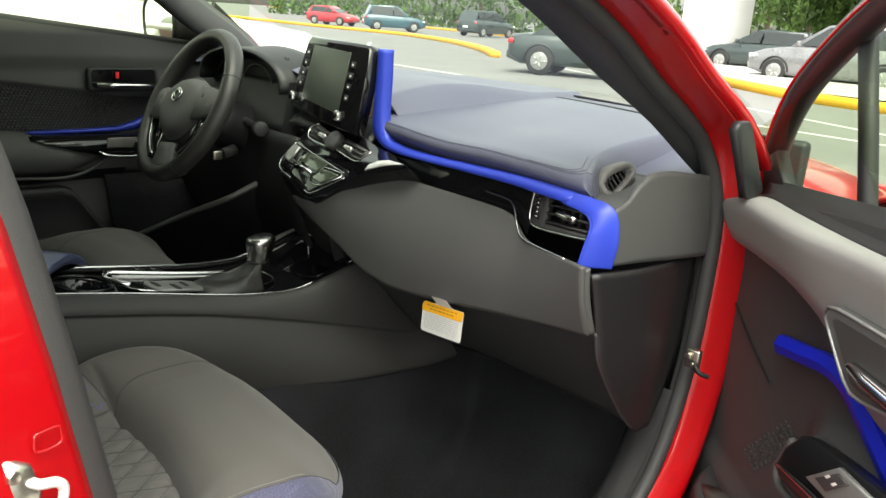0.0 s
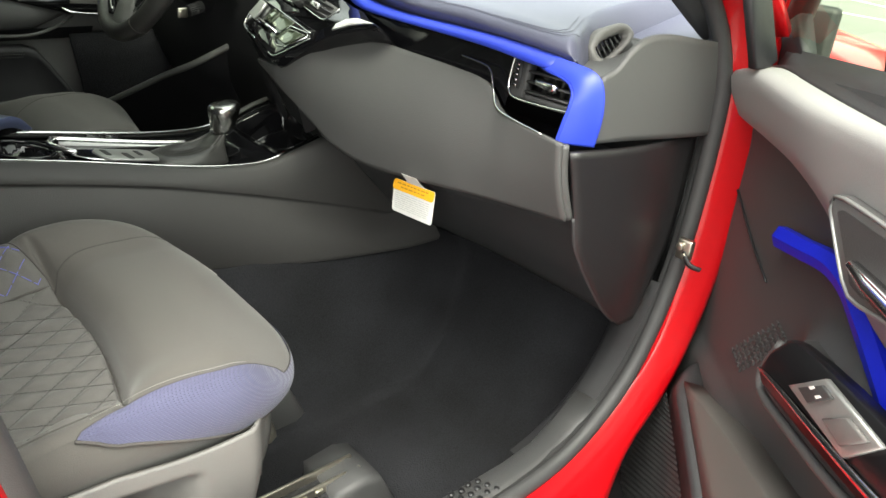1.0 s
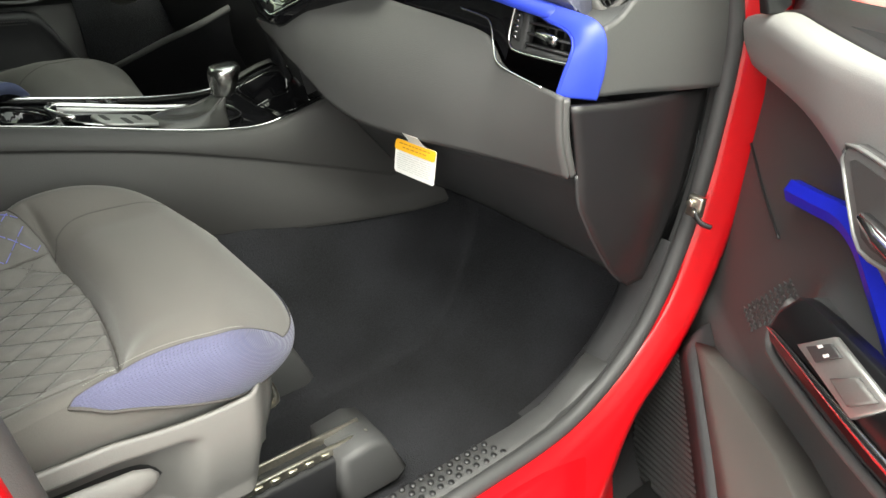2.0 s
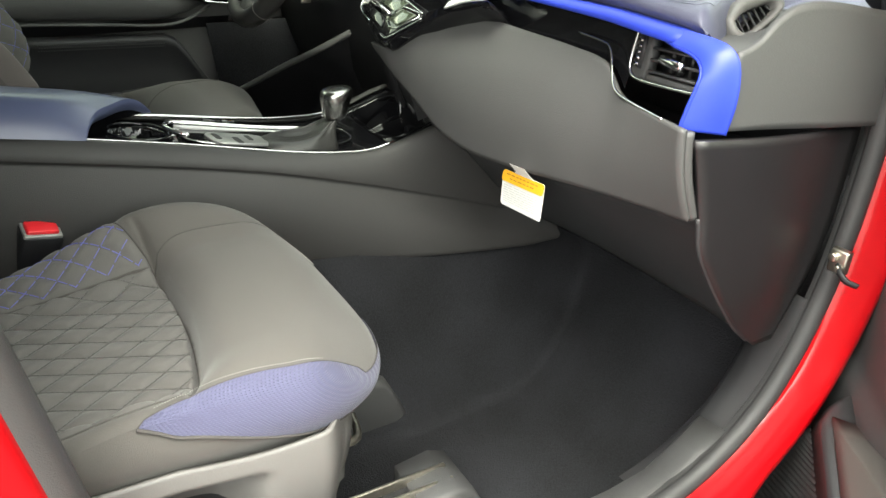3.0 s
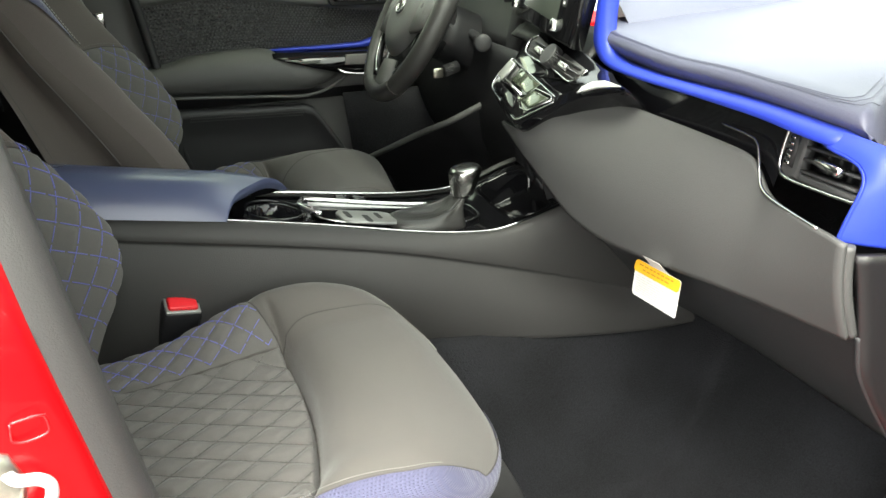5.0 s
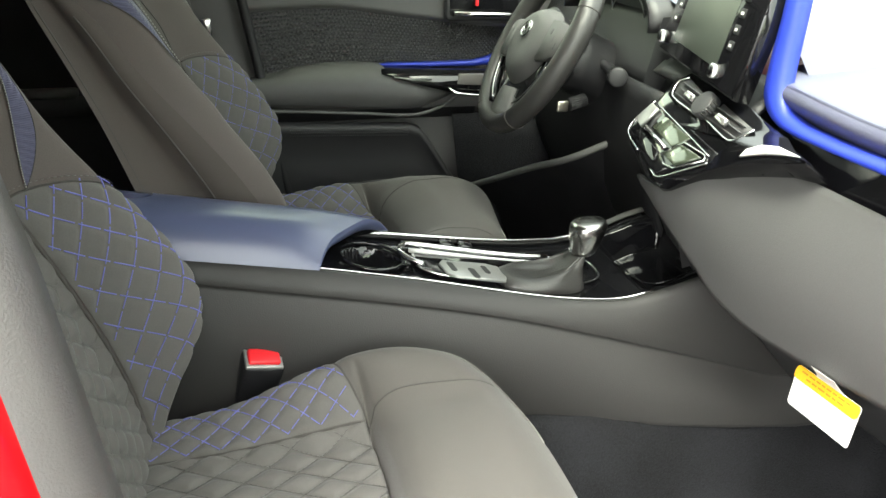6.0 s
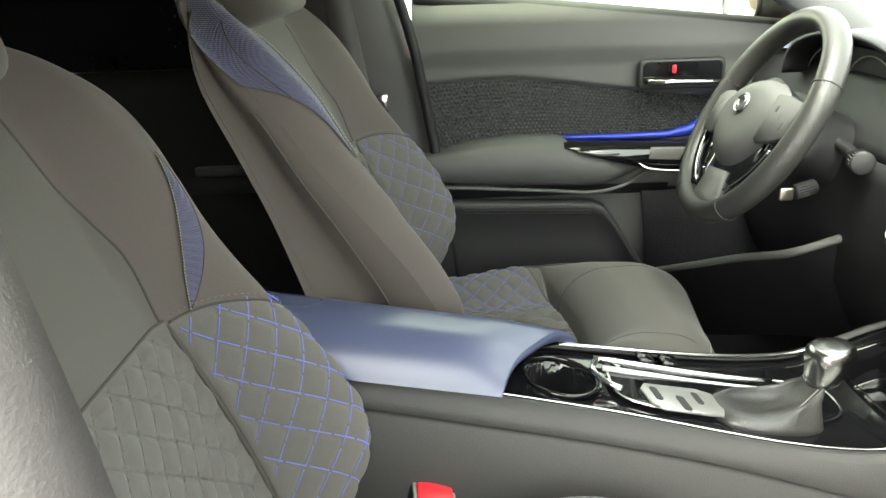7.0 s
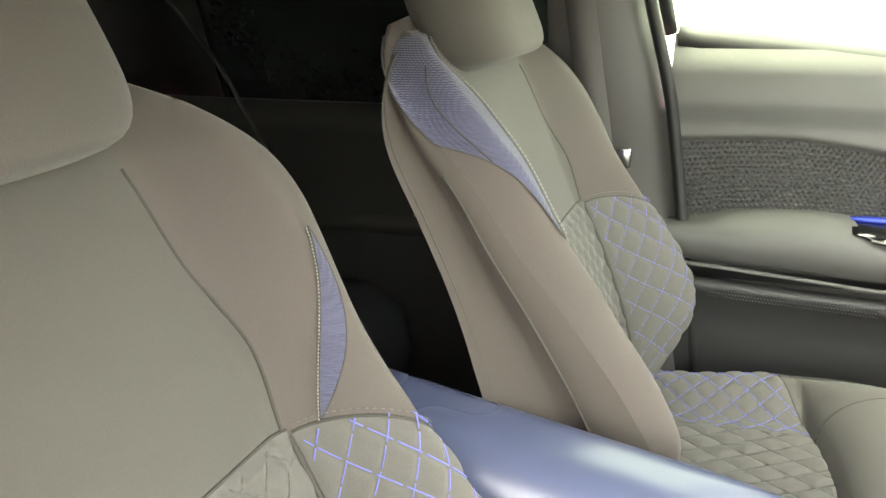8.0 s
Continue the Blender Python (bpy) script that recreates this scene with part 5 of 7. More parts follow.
def lower(x, v):
    zt, yt = band_low(x)
    zb, yb = low_edge(x)
    bul = 0.030 * math.sin(math.pi * (0.06 + 0.90 * v)) * step(0.05, 0.30, x) * (1 - 0.75 * step(0.30, 0.72, x))
    return (x, yt + (yb - yt) * v - bul - 0.002, zt + (zb - zt) * v)


part("glovebox_lid", thick(grid(lower, 70, 24, 0.035, 0.704, 0, 1), 0.006), SOFT, dash, "soft grey lower panel")
part("panel_underside", grid(lambda x, v: (x, low_edge(x)[1] + 0.004 + 0.10 * v, low_edge(x)[0] + 0.004 - 0.012 * v), 40, 6, 0.11, 0.704, 0, 1), PLASTIC_D, dash)


def kick(x, v):
    zb, yb = low_edge(x)
    return (x, yb + 0.022 + 0.145 * v ** 1.1 + 0.05 * (0.70 - x) * v, zb - 0.004 + (0.598 - zb) * v)


part("lower_closing_panel", thick(grid(kick, 40, 10, 0.20, 0.712, 0, 1), 0.006), LOWERDASH, dash, "dark grey closing panel")
part("panel_gap", tube([Vector(kick(0.615 + 0.07 * v * v, v * 0.8)) + Vector((0, -0.0015, 0)) for v in [i / 12 for i in range(13)]], 0.0012, 5), PLASTIC_D, dash)


# end cap facing the open door
def cap_front(z):
    return curve(z, (0.58, 0.636, 0.747, 0.80, 0.85, 0.905), (0.742, 0.68, 0.598, 0.581, 0.566, 0.548))


def cap(z, v):
    yb = curve(z, (0.58, 0.72, 0.86), (0.765, 0.825, 0.835))
    y = cap_front(z) + (yb - cap_front(z)) * v
    return (0.712 + 0.012 * math.sin(math.pi * min(1, v * 1.2)) * step(0.58, 0.7, z), y, z - 0.02 * step(0.8, 0.9, z) * v)


part("end_cap", thick(grid(cap, 30, 16, 0.588, 0.893, 0, 1), 0.008), ENDCAP, dash, "dark grey dash end panel")
part("lid_return", tube([Vector(lower(0.704, v)) + Vector((-0.003, 0.0050, 0)) for v in [0.04 + 0.96 * i / 24 for i in range(25)]], 0.0062, 10), SOFT, dash, "rounded end of the lower panel")
part("corner_bead", tube([Vector(cap(0.60 + 0.20 * i / 30, 0)) + Vector((-0.004, 0.002, 0)) for i in range(31)], 0.004, 8), LOWERDASH, dash)


def end_top(y):
    """Upper edge of the flat end panel."""
    return curve(y, (0.58, 0.592, 0.604, 0.624, 0.645, 0.67, 0.712, 0.78, 0.85), (0.979, 0.979, 0.980, 0.988, 1.008, 1.021, 1.0235, 1.014, 1.004))


def cap_up(a, v):
    """Upper end, from beside the blue block round to the door seal."""
    yf = 0.592 + 0.004 * v * v
    return (0.712 - 0.004 * v + 0.014 * step(0.05, 0.9, a), yf + (0.845 - yf) * a, (0.899 - 0.022 * a) * (1 - v) + end_top(yf + (0.845 - yf) * a) * v)


part("upper_end", thick(grid(cap_up, 40, 16), 0.008), SOFT, dash, "grey upper dash end")

# display
sdir, sup = Vector((0.987, -0.164, 0)), Vector((0.03, 0.20, 0.98)).normalized()
sn = sdir.cross(sup).normalized()
sc = Vector((0.012, 0.605, 1.030))


def S(a, b, d):
    return sc + sdir * a + sup * b + sn * d


display = thing("display_screen", "upright touchscreen unit with dark glass and side buttons", "screen", (0.0, 0.61, 1.0))
part("housing", prism([(-0.143, -0.020), (0.158, -0.033), (0.162, 0.05), (0.158, 0.120), (0.146, 0.128), (-0.098, 0.132), (-0.110, 0.122), (-0.126, 0.05)], S, 0.026, 0.006), PIANO, display, "black screen housing")
part("screen_glass", prism([(-0.086, 0.006), (0.088, -0.006), (0.092, 0.110), (-0.072, 0.114)], lambda a, b, d: S(a, b, 0.0262 + d), 0.0012, 0.0004), SCREEN, display, "dark display glass")
for k in range(4):
    for a0, b0 in ((-0.103 + 0.004 * k, 0.035 + 0.021 * k), (0.108 + 0.001 * k, 0.027 + 0.0205 * k)):
        key = part("key", prism(rounded(-0.008, -0.006, 0.008, 0.006, 0.002, 0.002), lambda a, b, d: S(a0 + a, b0 + b, 0.0255 + d), 0.002, 0.0006), PLASTIC_D, display)
        part("key_mark", prism([(-0.0035, -0.0018), (0.0035, -0.0018), (0.0035, 0.0018), (-0.0035, 0.0018)], lambda a, b, d: S(a0 + a, b0 + b, 0.0277 + d), 0.0004, 0), PAPER, key, smooth=False)
for a, b in ((-0.116, 0.004), (0.100, -0.008)):
    part("dial", disc(S(a, b, 0.026), 0.0095, 0.013, sn, 24, 0.002), CHROME, display, "chrome dial")
    part("dial_face", disc(S(a, b, 0.0388), 0.007, 0.0012, sn, 24, 0), PIANO, display)
part("neck_panel", thick(grid(lambda u, v: (-0.12 + 0.30 * u, 0.590 + 0.045 * v - 0.02 * u, 0.985 + 0.04 * v), 12, 4), 0.006), PLASTIC_D, dash)

# centre vents and climate panel: a tongue sloping down towards the gear lever
stack = thing("climate_panel", "glossy black climate panel with chrome edging below the centre vents", "climate control", (0.06, 0.5, 0.88))
kdir = Vector((0.985, -0.05, -0.015)).normalized()
kup = Vector((0.0, 0.62, 0.78)).normalized()
kn = kdir.cross(kup).normalized()
kc = Vector((0.058, 0.520, 0.918))


def K(a, b, d):
    return kc + kdir * a + kup * b + kn * d


part("surround", prism([(-0.090, 0.090), (-0.096, 0.02), (-0.092, -0.011), (-0.075, -0.024), (0.030, -0.046), (0.053, -0.047), (0.066, -0.040), (0.110, -0.004), (0.150, 0.024), (0.180, 0.041), (0.215, 0.058), (0.258, 0.069), (0.258, 0.074), (0.205, 0.080), (0.175, 0.090), (0.10, 0.100), (-0.067, 0.110)], lambda a, b, d: K(a, b, d - 0.06), 0.06, 0.006), PIANO, stack, "piano-black surround")
face = part("control_face", prism([(-0.083, 0.046), (-0.095, 0.006), (-0.088, -0.010), (0.030, -0.036), (0.054, -0.036), (0.120, 0.012), (0.116, 0.020), (0.040, 0.030)], lambda a, b, d: K(a, b, d), 0.004, 0.002), PIANO, stack)
part("edge_trim", tube([K(a, b, 0.004) for a, b in smooth_path([(-0.084, 0.047), (-0.097, 0.006), (-0.088, -0.012), (-0.03, -0.025)], 6)], 0.0010, 6), CHROME, stack, "chrome edging")
part("edge_trim", tube([K(a, b, 0.004) for a, b in smooth_path([(0.030, -0.036), (0.056, -0.038), (0.090, -0.014), (0.124, 0.013)], 6)], 0.0011, 6), CHROME, stack, "chrome edging")
part("edge_trim", tube([K(a, b, 0.005) for a, b in smooth_path([(-0.082, 0.047), (-0.055, 0.043), (0.040, 0.031), (0.118, 0.021)], 6)], 0.0010, 6), CHROME, stack, "chrome edging")
part("climate_display", prism([(-0.038, 0.013), (-0.026, 0.036), (0.058, 0.027), (0.036, 0.005)], lambda a, b, d: K(a, b, 0.004 + d), 0.002, 0.001), GREENGLASS, stack, "greenish glass display")
part("toggle_bar", tube([K(-0.051, 0.008, 0.007), K(0.028, -0.002, 0.007)], 0.0035, 8), CHROME, stack)
part("lower_glass", prism([(-0.060, 0.000), (0.018, -0.010), (0.026, -0.026), (-0.04, -0.016)], lambda a, b, d: K(a, b, 0.004 + d), 0.002, 0.001), PIANO, stack)
part("temperature_key", prism([(-0.092, 0.010), (-0.081, 0.042), (-0.056, 0.039), (-0.062, 0.004)], lambda a, b, d: K(a, b, 0.004 + d), 0.005, 0.002), SILVERGREY, stack)
part("temperature_key", prism([(0.034, -0.010), (0.057, 0.015), (0.108, 0.014), (0.074, -0.014)], lambda a, b, d: K(a, b, 0.004 + d), 0.005, 0.002), GREENGLASS, stack)
part("key_edge", tube([K(a, b, 0.006) for a, b in ((0.028, -0.011), (0.050, -0.020), (0.075, -0.017), (0.118, 0.013), (0.112, 0.019), (0.056, 0.019), (0.028, -0.011))], 0.0014, 6), CHROME, stack)
for vq, lo in (([(-0.068, 0.086), (-0.054, 0.066), (0.016, 0.060), (0.024, 0.085), (-0.052, 0.099)], 0), ([(0.050, 0.058), (0.125, 0.051), (0.150, 0.076), (0.060, 0.088)], 1)):
    vt = part("centre_vent", prism(vq, lambda a, b, d: K(a, b, 0.0005 + d), 0.002, 0.0), INK, stack)
    ed = [(-0.050, 0.099), (-0.068, 0.088), (-0.066, 0.076), (-0.054, 0.065), (0.016, 0.059)] if not lo else [(0.048, 0.060), (0.118, 0.050), (0.132, 0.052), (0.152, 0.076)]
    part("vent_edge", tube([K(a, b, 0.004) for a, b in smooth_path(ed, 5)], 0.0015, 6), CHROME, vt)
    for k in range(3):
        b0 = 0.070 + 0.009 * k - 0.009 * lo
        part("slat", prism([(-0.052 + 0.108 * lo, b0), (0.016 + 0.118 * lo, b0 - 0.006), (0.016 + 0.118 * lo, b0 - 0.004), (-0.052 + 0.108 * lo, b0 + 0.002)], lambda a, b, d: K(a, b, 0.002 + d), 0.005, 0.0), PLASTIC, vt)
    part("tab", prism([(-0.020 + 0.098 * lo, 0.072 - 0.008 * lo), (0.006 + 0.098 * lo, 0.069 - 0.008 * lo), (0.008 + 0.098 * lo, 0.078 - 0.008 * lo), (-0.016 + 0.098 * lo, 0.081 - 0.008 * lo)], lambda a, b, d: K(a, b, 0.006 + d), 0.008, 0.002), SILVER, vt)
part("hazard_dial", disc(K(0.036, 0.074, -0.002), 0.0185, 0.018, kn, 28, 0.003), PLASTIC, stack)
# pale sliver: paints the sky's reflection on the gloss black surround
part("sky_glint", prism([(0.163, 0.040), (0.164, 0.052), (0.182, 0.065), (0.208, 0.0725), (0.248, 0.0735), (0.225, 0.067), (0.198, 0.058), (0.178, 0.048)], lambda a, b, d: K(a, b, 0.001 + d), 0.003, 0.001), GLINTSILVER, stack, "pale sliver painted as the sky's glint")
part("tongue_side", loft([[(0.118, 0.512, 0.868), (0.135, 0.56, 0.90), (0.13, 0.66, 0.90)], [(0.10, 0.56, 0.74), (0.12, 0.60, 0.76), (0.12, 0.7, 0.76)]], closed=False), PLASTIC_D, stack)
part("tongue_front", grid(lambda u, v: (-0.05 + 0.17 * u, 0.505 + 0.02 * (1 - u) + 0.09 * v, 0.880 + 0.02 * (1 - u) - 0.17 * v), 8, 6), PLASTIC_D, stack)

# driver's side of the dash
part("driver_lower_panel", thick(grid(lambda u, v: (-0.70 + 0.62 * u, 0.60 + 0.06 * v - 0.03 * math.sin(math.pi * v), 0.955 - 0.30 * v), 16, 10), 0.008), PLASTIC_D, dash)
part("driver_mid_panel", thick(grid(lambda u, v: (-0.72 + 0.66 * u, 0.66 - 0.05 * v, 1.06 - 0.11 * v), 16, 6), 0.008), PLASTIC_D, dash)
knee = smooth_path([(-0.69, 0.435, 0.595), (-0.55, 0.475, 0.665), (-0.42, 0.51, 0.73), (-0.30, 0.54, 0.785), (-0.25, 0.60, 0.83)], 8)
part("driver_knee_edge", tube(knee, 0.007, 8), DOORTRIM, dash)
part("driver_knee_panel", loft([[Vector(p) for p in knee], [Vector((p[0], p[1] + 0.07, p[2] - 0.05)) for p in knee], [Vector((p[0], p[1] + 0.12, p[2] - 0.16)) for p in knee]], closed=False), PLASTIC_D, dash)
cluster = thing("instrument_cluster", "hooded dark instrument cluster with two round dials", "dials", (-0.36, 0.65, 1.0))
part("hood", thick(grid(lambda a, b: (-0.36 + (0.19 + 0.012 * b) * math.cos(a * math.pi), 0.60 + 0.12 * b, 1.035 + (0.085 + 0.006 * b) * math.sin(a * math.pi) ** 0.7), 30, 6), 0.006), PLASTIC_D, cluster)
part("face", box((-0.385, 0.655, 1.025), (0.32, 0.01, 0.17), 0.004), PLASTIC_D, cluster)
for x in (-0.475, -0.345):
    part("dial", tube([(x + 0.070 * math.cos(k * math.pi / 20), 0.645, 1.030 + 0.055 * math.sin(k * math.pi / 20)) for k in range(40)], 0.0014, 6, ring=True), SILVERGREY, cluster)
part("trim_fin", tube(smooth_path([(-0.165, 0.62, 0.985), (-0.155, 0.63, 1.02), (-0.14, 0.65, 1.06)], 6), 0.004, 6), SILVERGREY, cluster)
part("side_surround", loft([[(-0.17, 0.60, 0.94), (-0.115, 0.60, 0.95), (-0.10, 0.64, 0.95)], [(-0.165, 0.62, 1.06), (-0.11, 0.62, 1.07), (-0.095, 0.66, 1.07)]], closed=False), PLASTIC_D, cluster)

# ---- steering wheel ----
wheel_m = Matrix.Translation((-0.363, 0.481, 0.993)) @ pose(0, 0, 0, 90 - 28.8, 0, -3.7) @ pose(0, 0, 0, 0, 0, 8)
sw = thing("steering_wheel", "black leather three-spoke steering wheel with gloss trim", "steering wheel", m=wheel_m)


def rim(a, b):
    t, p = a * 2 * math.pi, b * 2 * math.pi
    r = 0.170 + 0.0175 * math.cos(p)
    return (r * math.cos(t), r * math.sin(t) * (0.985 if math.sin(t) < 0 else 1), 0.0205 * math.sin(p))


rb = grid(rim, 80, 14)
bmesh.ops.remove_doubles(rb, verts=rb.verts[:], dist=0.0004)
part("rim", rb, LEATHER, sw, "black leather rim")
for t in (0.35, math.pi - 0.35, -2.1, -1.04):
    part("rim_seam", tube([(math.cos(t) * (0.170 + 0.0180 * math.cos(p)), math.sin(t) * (0.170 + 0.0180 * math.cos(p)), 0.021 * math.sin(p)) for p in [k * math.pi / 8 for k in range(16)]], 0.0008, 5, ring=True), GROOVE, sw)


def hub(a, b):
    th, q = a * 2 * math.pi, b
    rx = 0.100 + 0.004 * math.cos(2 * th)
    ry = 0.090 if math.sin(th) < 0 else 0.064
    f = math.sqrt(q)
    return (rx * f * math.cos(th), ry * f * math.sin(th), 0.030 - 0.030 * q ** 3)


hbm = grid(hub, 40, 12, 0, 1, 0.0001, 1)
bmesh.ops.remove_doubles(hbm, verts=hbm.verts[:], dist=0.0003)
part("hub", hbm, DOORTRIM, sw, "dark airbag cover")
part("hub_back", disc((0, 0, -0.05), 0.055, 0.055, (0, 0, 1), 28, 0.004, 0.07), PLASTIC_D, sw)
part("badge", tube([(0.021 * math.cos(k * math.pi / 14), 0.010 + 0.015 * math.sin(k * math.pi / 14), 0.032) for k in range(28)], 0.0026, 6, ring=True, flat=0.6), CHROME, sw, "oval chrome badge")
part("badge", tube([(0.012 * math.cos(k * math.pi / 14), 0.013 + 0.008 * math.sin(k * math.pi / 14), 0.033) for k in range(28)], 0.002, 6, ring=True, flat=0.6), CHROME, sw)
for h in (-1, 1):
    part("spoke", loft([[(h * x, y0, z - 0.006), (h * x, y0, z + 0.006), (h * x, y1, z + 0.007), (h * x, y1, z - 0.006)] for x, y0, y1, z in ((0.055, -0.035, 0.035, 0.012), (0.09, -0.028, 0.022, 0.010), (0.13, -0.020, 0.014, 0.006), (0.163, -0.018, 0.012, 0.0))]), PLASTIC_D, sw, "spoke with switch pad")
    part("switch_pad", loft([[(h * x, y0, z), (h * x, y0 + 0.003, z + 0.006), (h * x, y1 - 0.003, z + 0.006), (h * x, y1, z)] for x, y0, y1, z in ((0.076, -0.040, 0.034, 0.012), (0.090, -0.044, 0.036, 0.017), (0.120, -0.040, 0.034, 0.014), (0.148, -0.030, 0.028, 0.008), (0.156, -0.022, 0.022, 0.004))]), DOORTRIM, sw, "grey switch pad")
    for k in range(3):
        part("switch", box((h * (0.104 + 0.014 * k), 0.012 - 0.012 * k, 0.0205 - 0.002 * k), (0.009, 0.011, 0.003), 0.001), PLASTIC, sw)
    part("gloss_trim", loft([[(h * r * math.cos(a), r * math.sin(a), z) for r, z in ((0.136, -0.004), (0.137, 0.007), (0.146, 0.010), (0.157, 0.007), (0.158, -0.004))] for a in [-0.10 - 0.075 * k for k in range(14)]]), PIANO, sw, "gloss black side trim")
    part("chrome_line", tube([(h * 0.137 * math.cos(a), 0.137 * math.sin(a), 0.009) for a in [-0.35 - 0.06 * k for k in range(14)]], 0.0018, 6), CHROME, sw)
    part("rim_clip", box((h * 0.060, -0.154, 0.013), (0.016, 0.012, 0.006), 0.002, m=pose(0, 0, 0, 0, 0, h * 22)), CHROME, sw, "small chrome clip")
part("hub_underside", prism([(-0.095, -0.035), (0.095, -0.035), (0.088, -0.075), (0.060, -0.112), (-0.060, -0.112), (-0.088, -0.075)], lambda a, b, d: (a, b, d - 0.006), 0.010, 0.003), PIANO, sw, "gloss black lower hub")
part("lower_spoke", loft([[(-w, y, z - 0.006), (-0.9 * w, y, z + 0.005), (0.9 * w, y, z + 0.005), (w, y, z - 0.006)] for y, w, z in ((-0.096, 0.036, 0.006), (-0.115, 0.040, 0.006), (-0.140, 0.048, 0.003), (-0.162, 0.058, 0.0))]), DOORTRIM, sw, "grey lower spoke")
column = thing("steering_column", "black steering column shroud with stalks and key", "steering column", (-0.35, 0.6, 0.95))
cd = Vector((0, 0.88, -0.42))
part("shroud", loft([[Vector((-0.352, 0.52, 0.975)) + cd * t + Vector((0.062 * (1 + 0.3 * t) * math.cos(a), 0.02 * math.sin(a), (0.055 + 0.03 * t) * math.sin(a))) for a in [k * math.pi / 12 for k in range(24)]] for t in (0, 0.04, 0.10, 0.18, 0.26)]), PLASTIC_D, column)
part("shroud", disc((-0.352, 0.515, 0.978), 0.062, 0.03, (0, 0.88, -0.42), 28, 0.004), PLASTIC_D, column)
stk = part("stalk", tube(smooth_path([(-0.33, 0.565, 0.972), (-0.295, 0.585, 0.962), (-0.26, 0.585, 0.958), (-0.205, 0.575, 0.955)], 6), 0.010, 10), PLASTIC_D, column, "black wiper stalk")
part("stalk_tip", disc((-0.225, 0.578, 0.956), 0.017, 0.036, (1, -0.35, 0.10), 24, 0.004), PLASTIC_D, stk)
part("stalk", tube(smooth_path([(-0.38, 0.565, 0.972), (-0.44, 0.58, 0.965), (-0.50, 0.575, 0.96)], 6), 0.010, 10), PLASTIC, column)
part("key", box((-0.264, 0.500, 0.895), (0.006, 0.022, 0.020), 0.003), STEEL, column, "key in the lock")
part("key_barrel", disc((-0.270, 0.545, 0.905), 0.012, 0.035, (0.15, -0.9, -0.2), 20, 0.003), PLASTIC_D, column)

# hanging label below the glovebox
tag = thing("warning_tag", "white paper warning label with orange heading hanging from the glovebox", "label", (0.42, 0.56, 0.70))
tx = Vector((0.102, -0.003, 0.011))
tz = Vector((-0.006, 0.002, -0.058))
to = Vector((0.368, 0.560, 0.745))


def T(a, b, d):
    return to + tx * a + tz * b + Vector((0, -0.003 * math.sin(math.pi * b) - d, 0))


card = part("card", prism(rounded(0, 0, 1, 1, 0.05, 0.09), T, 0.0006, 0), PAPER, tag, "white card", smooth=False)
part("strap", prism([(0.28, 0.02), (0.34, -0.08), (0.36, -0.34), (0.72, -0.34), (0.70, -0.08), (0.78, 0.02)], lambda a, b, d: T(a, b, d + 0.06 * max(0.0, -b)), 0.0006, 0), PAPER, tag, smooth=False)
part("heading", prism(rounded(0, 0, 1, 0.30, 0.05, 0.09), lambda a, b, d: T(a, b, d + 0.0009), 0.0003, 0), ORANGE, card, "orange heading", smooth=False)
for r in range(2):
    bm = bmesh.new()
    x = 0.10 + 0.1 * r
    while x < 0.88 - 0.1 * r:
        w = random.uniform(0.03, 0.11)
        join(bm, prism([(x, 0.07 + 0.10 * r), (x + w, 0.07 + 0.10 * r), (x + w, 0.105 + 0.10 * r), (x, 0.105 + 0.10 * r)], lambda a, b, d: T(a, b, d + 0.0014), 0.0002, 0))
        x += w + 0.025
    part("print_line", bm, HEADINK, card, smooth=False)
for r in range(8):
    bm = bmesh.new()
    x = 0.08
    while x < 0.9:
        w = random.uniform(0.05, 0.16)
        join(bm, prism([(x, 0.37 + 0.065 * r), (min(0.93, x + w), 0.37 + 0.065 * r), (min(0.93, x + w), 0.395 + 0.065 * r), (x, 0.395 + 0.065 * r)], lambda a, b, d: T(a, b, d + 0.0009), 0.0002, 0))
        x += w + 0.02
    part("print_line", bm, INKGREY, card, smooth=False)

# seat belt buckle beside the passenger cushion
buckle = thing("seat_belt_buckle", "black seat belt buckle with red release button", "seat belt buckle", (0.11, -0.06, 0.58))
bmx = Matrix.Translation((0.085, -0.060, 0.612)) @ pose(0, 0, 0, -14, 20, 6)
part("casing", loft([[bmx @ Vector((w * sx, d * sy, z)) for sx, sy in ((1, 0.85), (0.85, 1), (-0.85, 1), (-1, 0.85), (-1, -0.85), (-0.85, -1), (0.85, -1), (1, -0.85))] for z, w, d in ((-0.07, 0.015, 0.022), (-0.03, 0.017, 0.025), (0.02, 0.018, 0.027), (0.046, 0.018, 0.027), (0.050, 0.0165, 0.0255))]), PLASTIC_D, buckle)
part("button_frame", box(bmx @ Vector((0, 0, 0.050)), (0.034, 0.051, 0.006), 0.002, m=pose(0, 0, 0, -14, 20, 6)), SILVERGREY, buckle, "pale button frame")
part("release_button", box(bmx @ Vector((0.0, 0.0, 0.054)), (0.025, 0.043, 0.008), 0.003, m=pose(0, 0, 0, -14, 20, 6)), REDBTN, buckle, "red release button")
part("stem", tube([bmx @ Vector((0, 0, -0.06)), bmx @ Vector((0.01, -0.02, -0.16))], 0.012, 8, flat=0.5), PLASTIC_D, buckle)


# ---- driver's door ----
dd = thing("driver_door", "closed driver's door with dark grey trim, dimpled insert and blue strip", "car door", (-0.74, 0.3, 0.4))


def insert_top(y):
    return curve(y, (-0.03, 0.06, 0.15, 0.31, 0.50, 0.62), (1.003, 1.009, 1.010, 0.989, 0.968, 0.962))


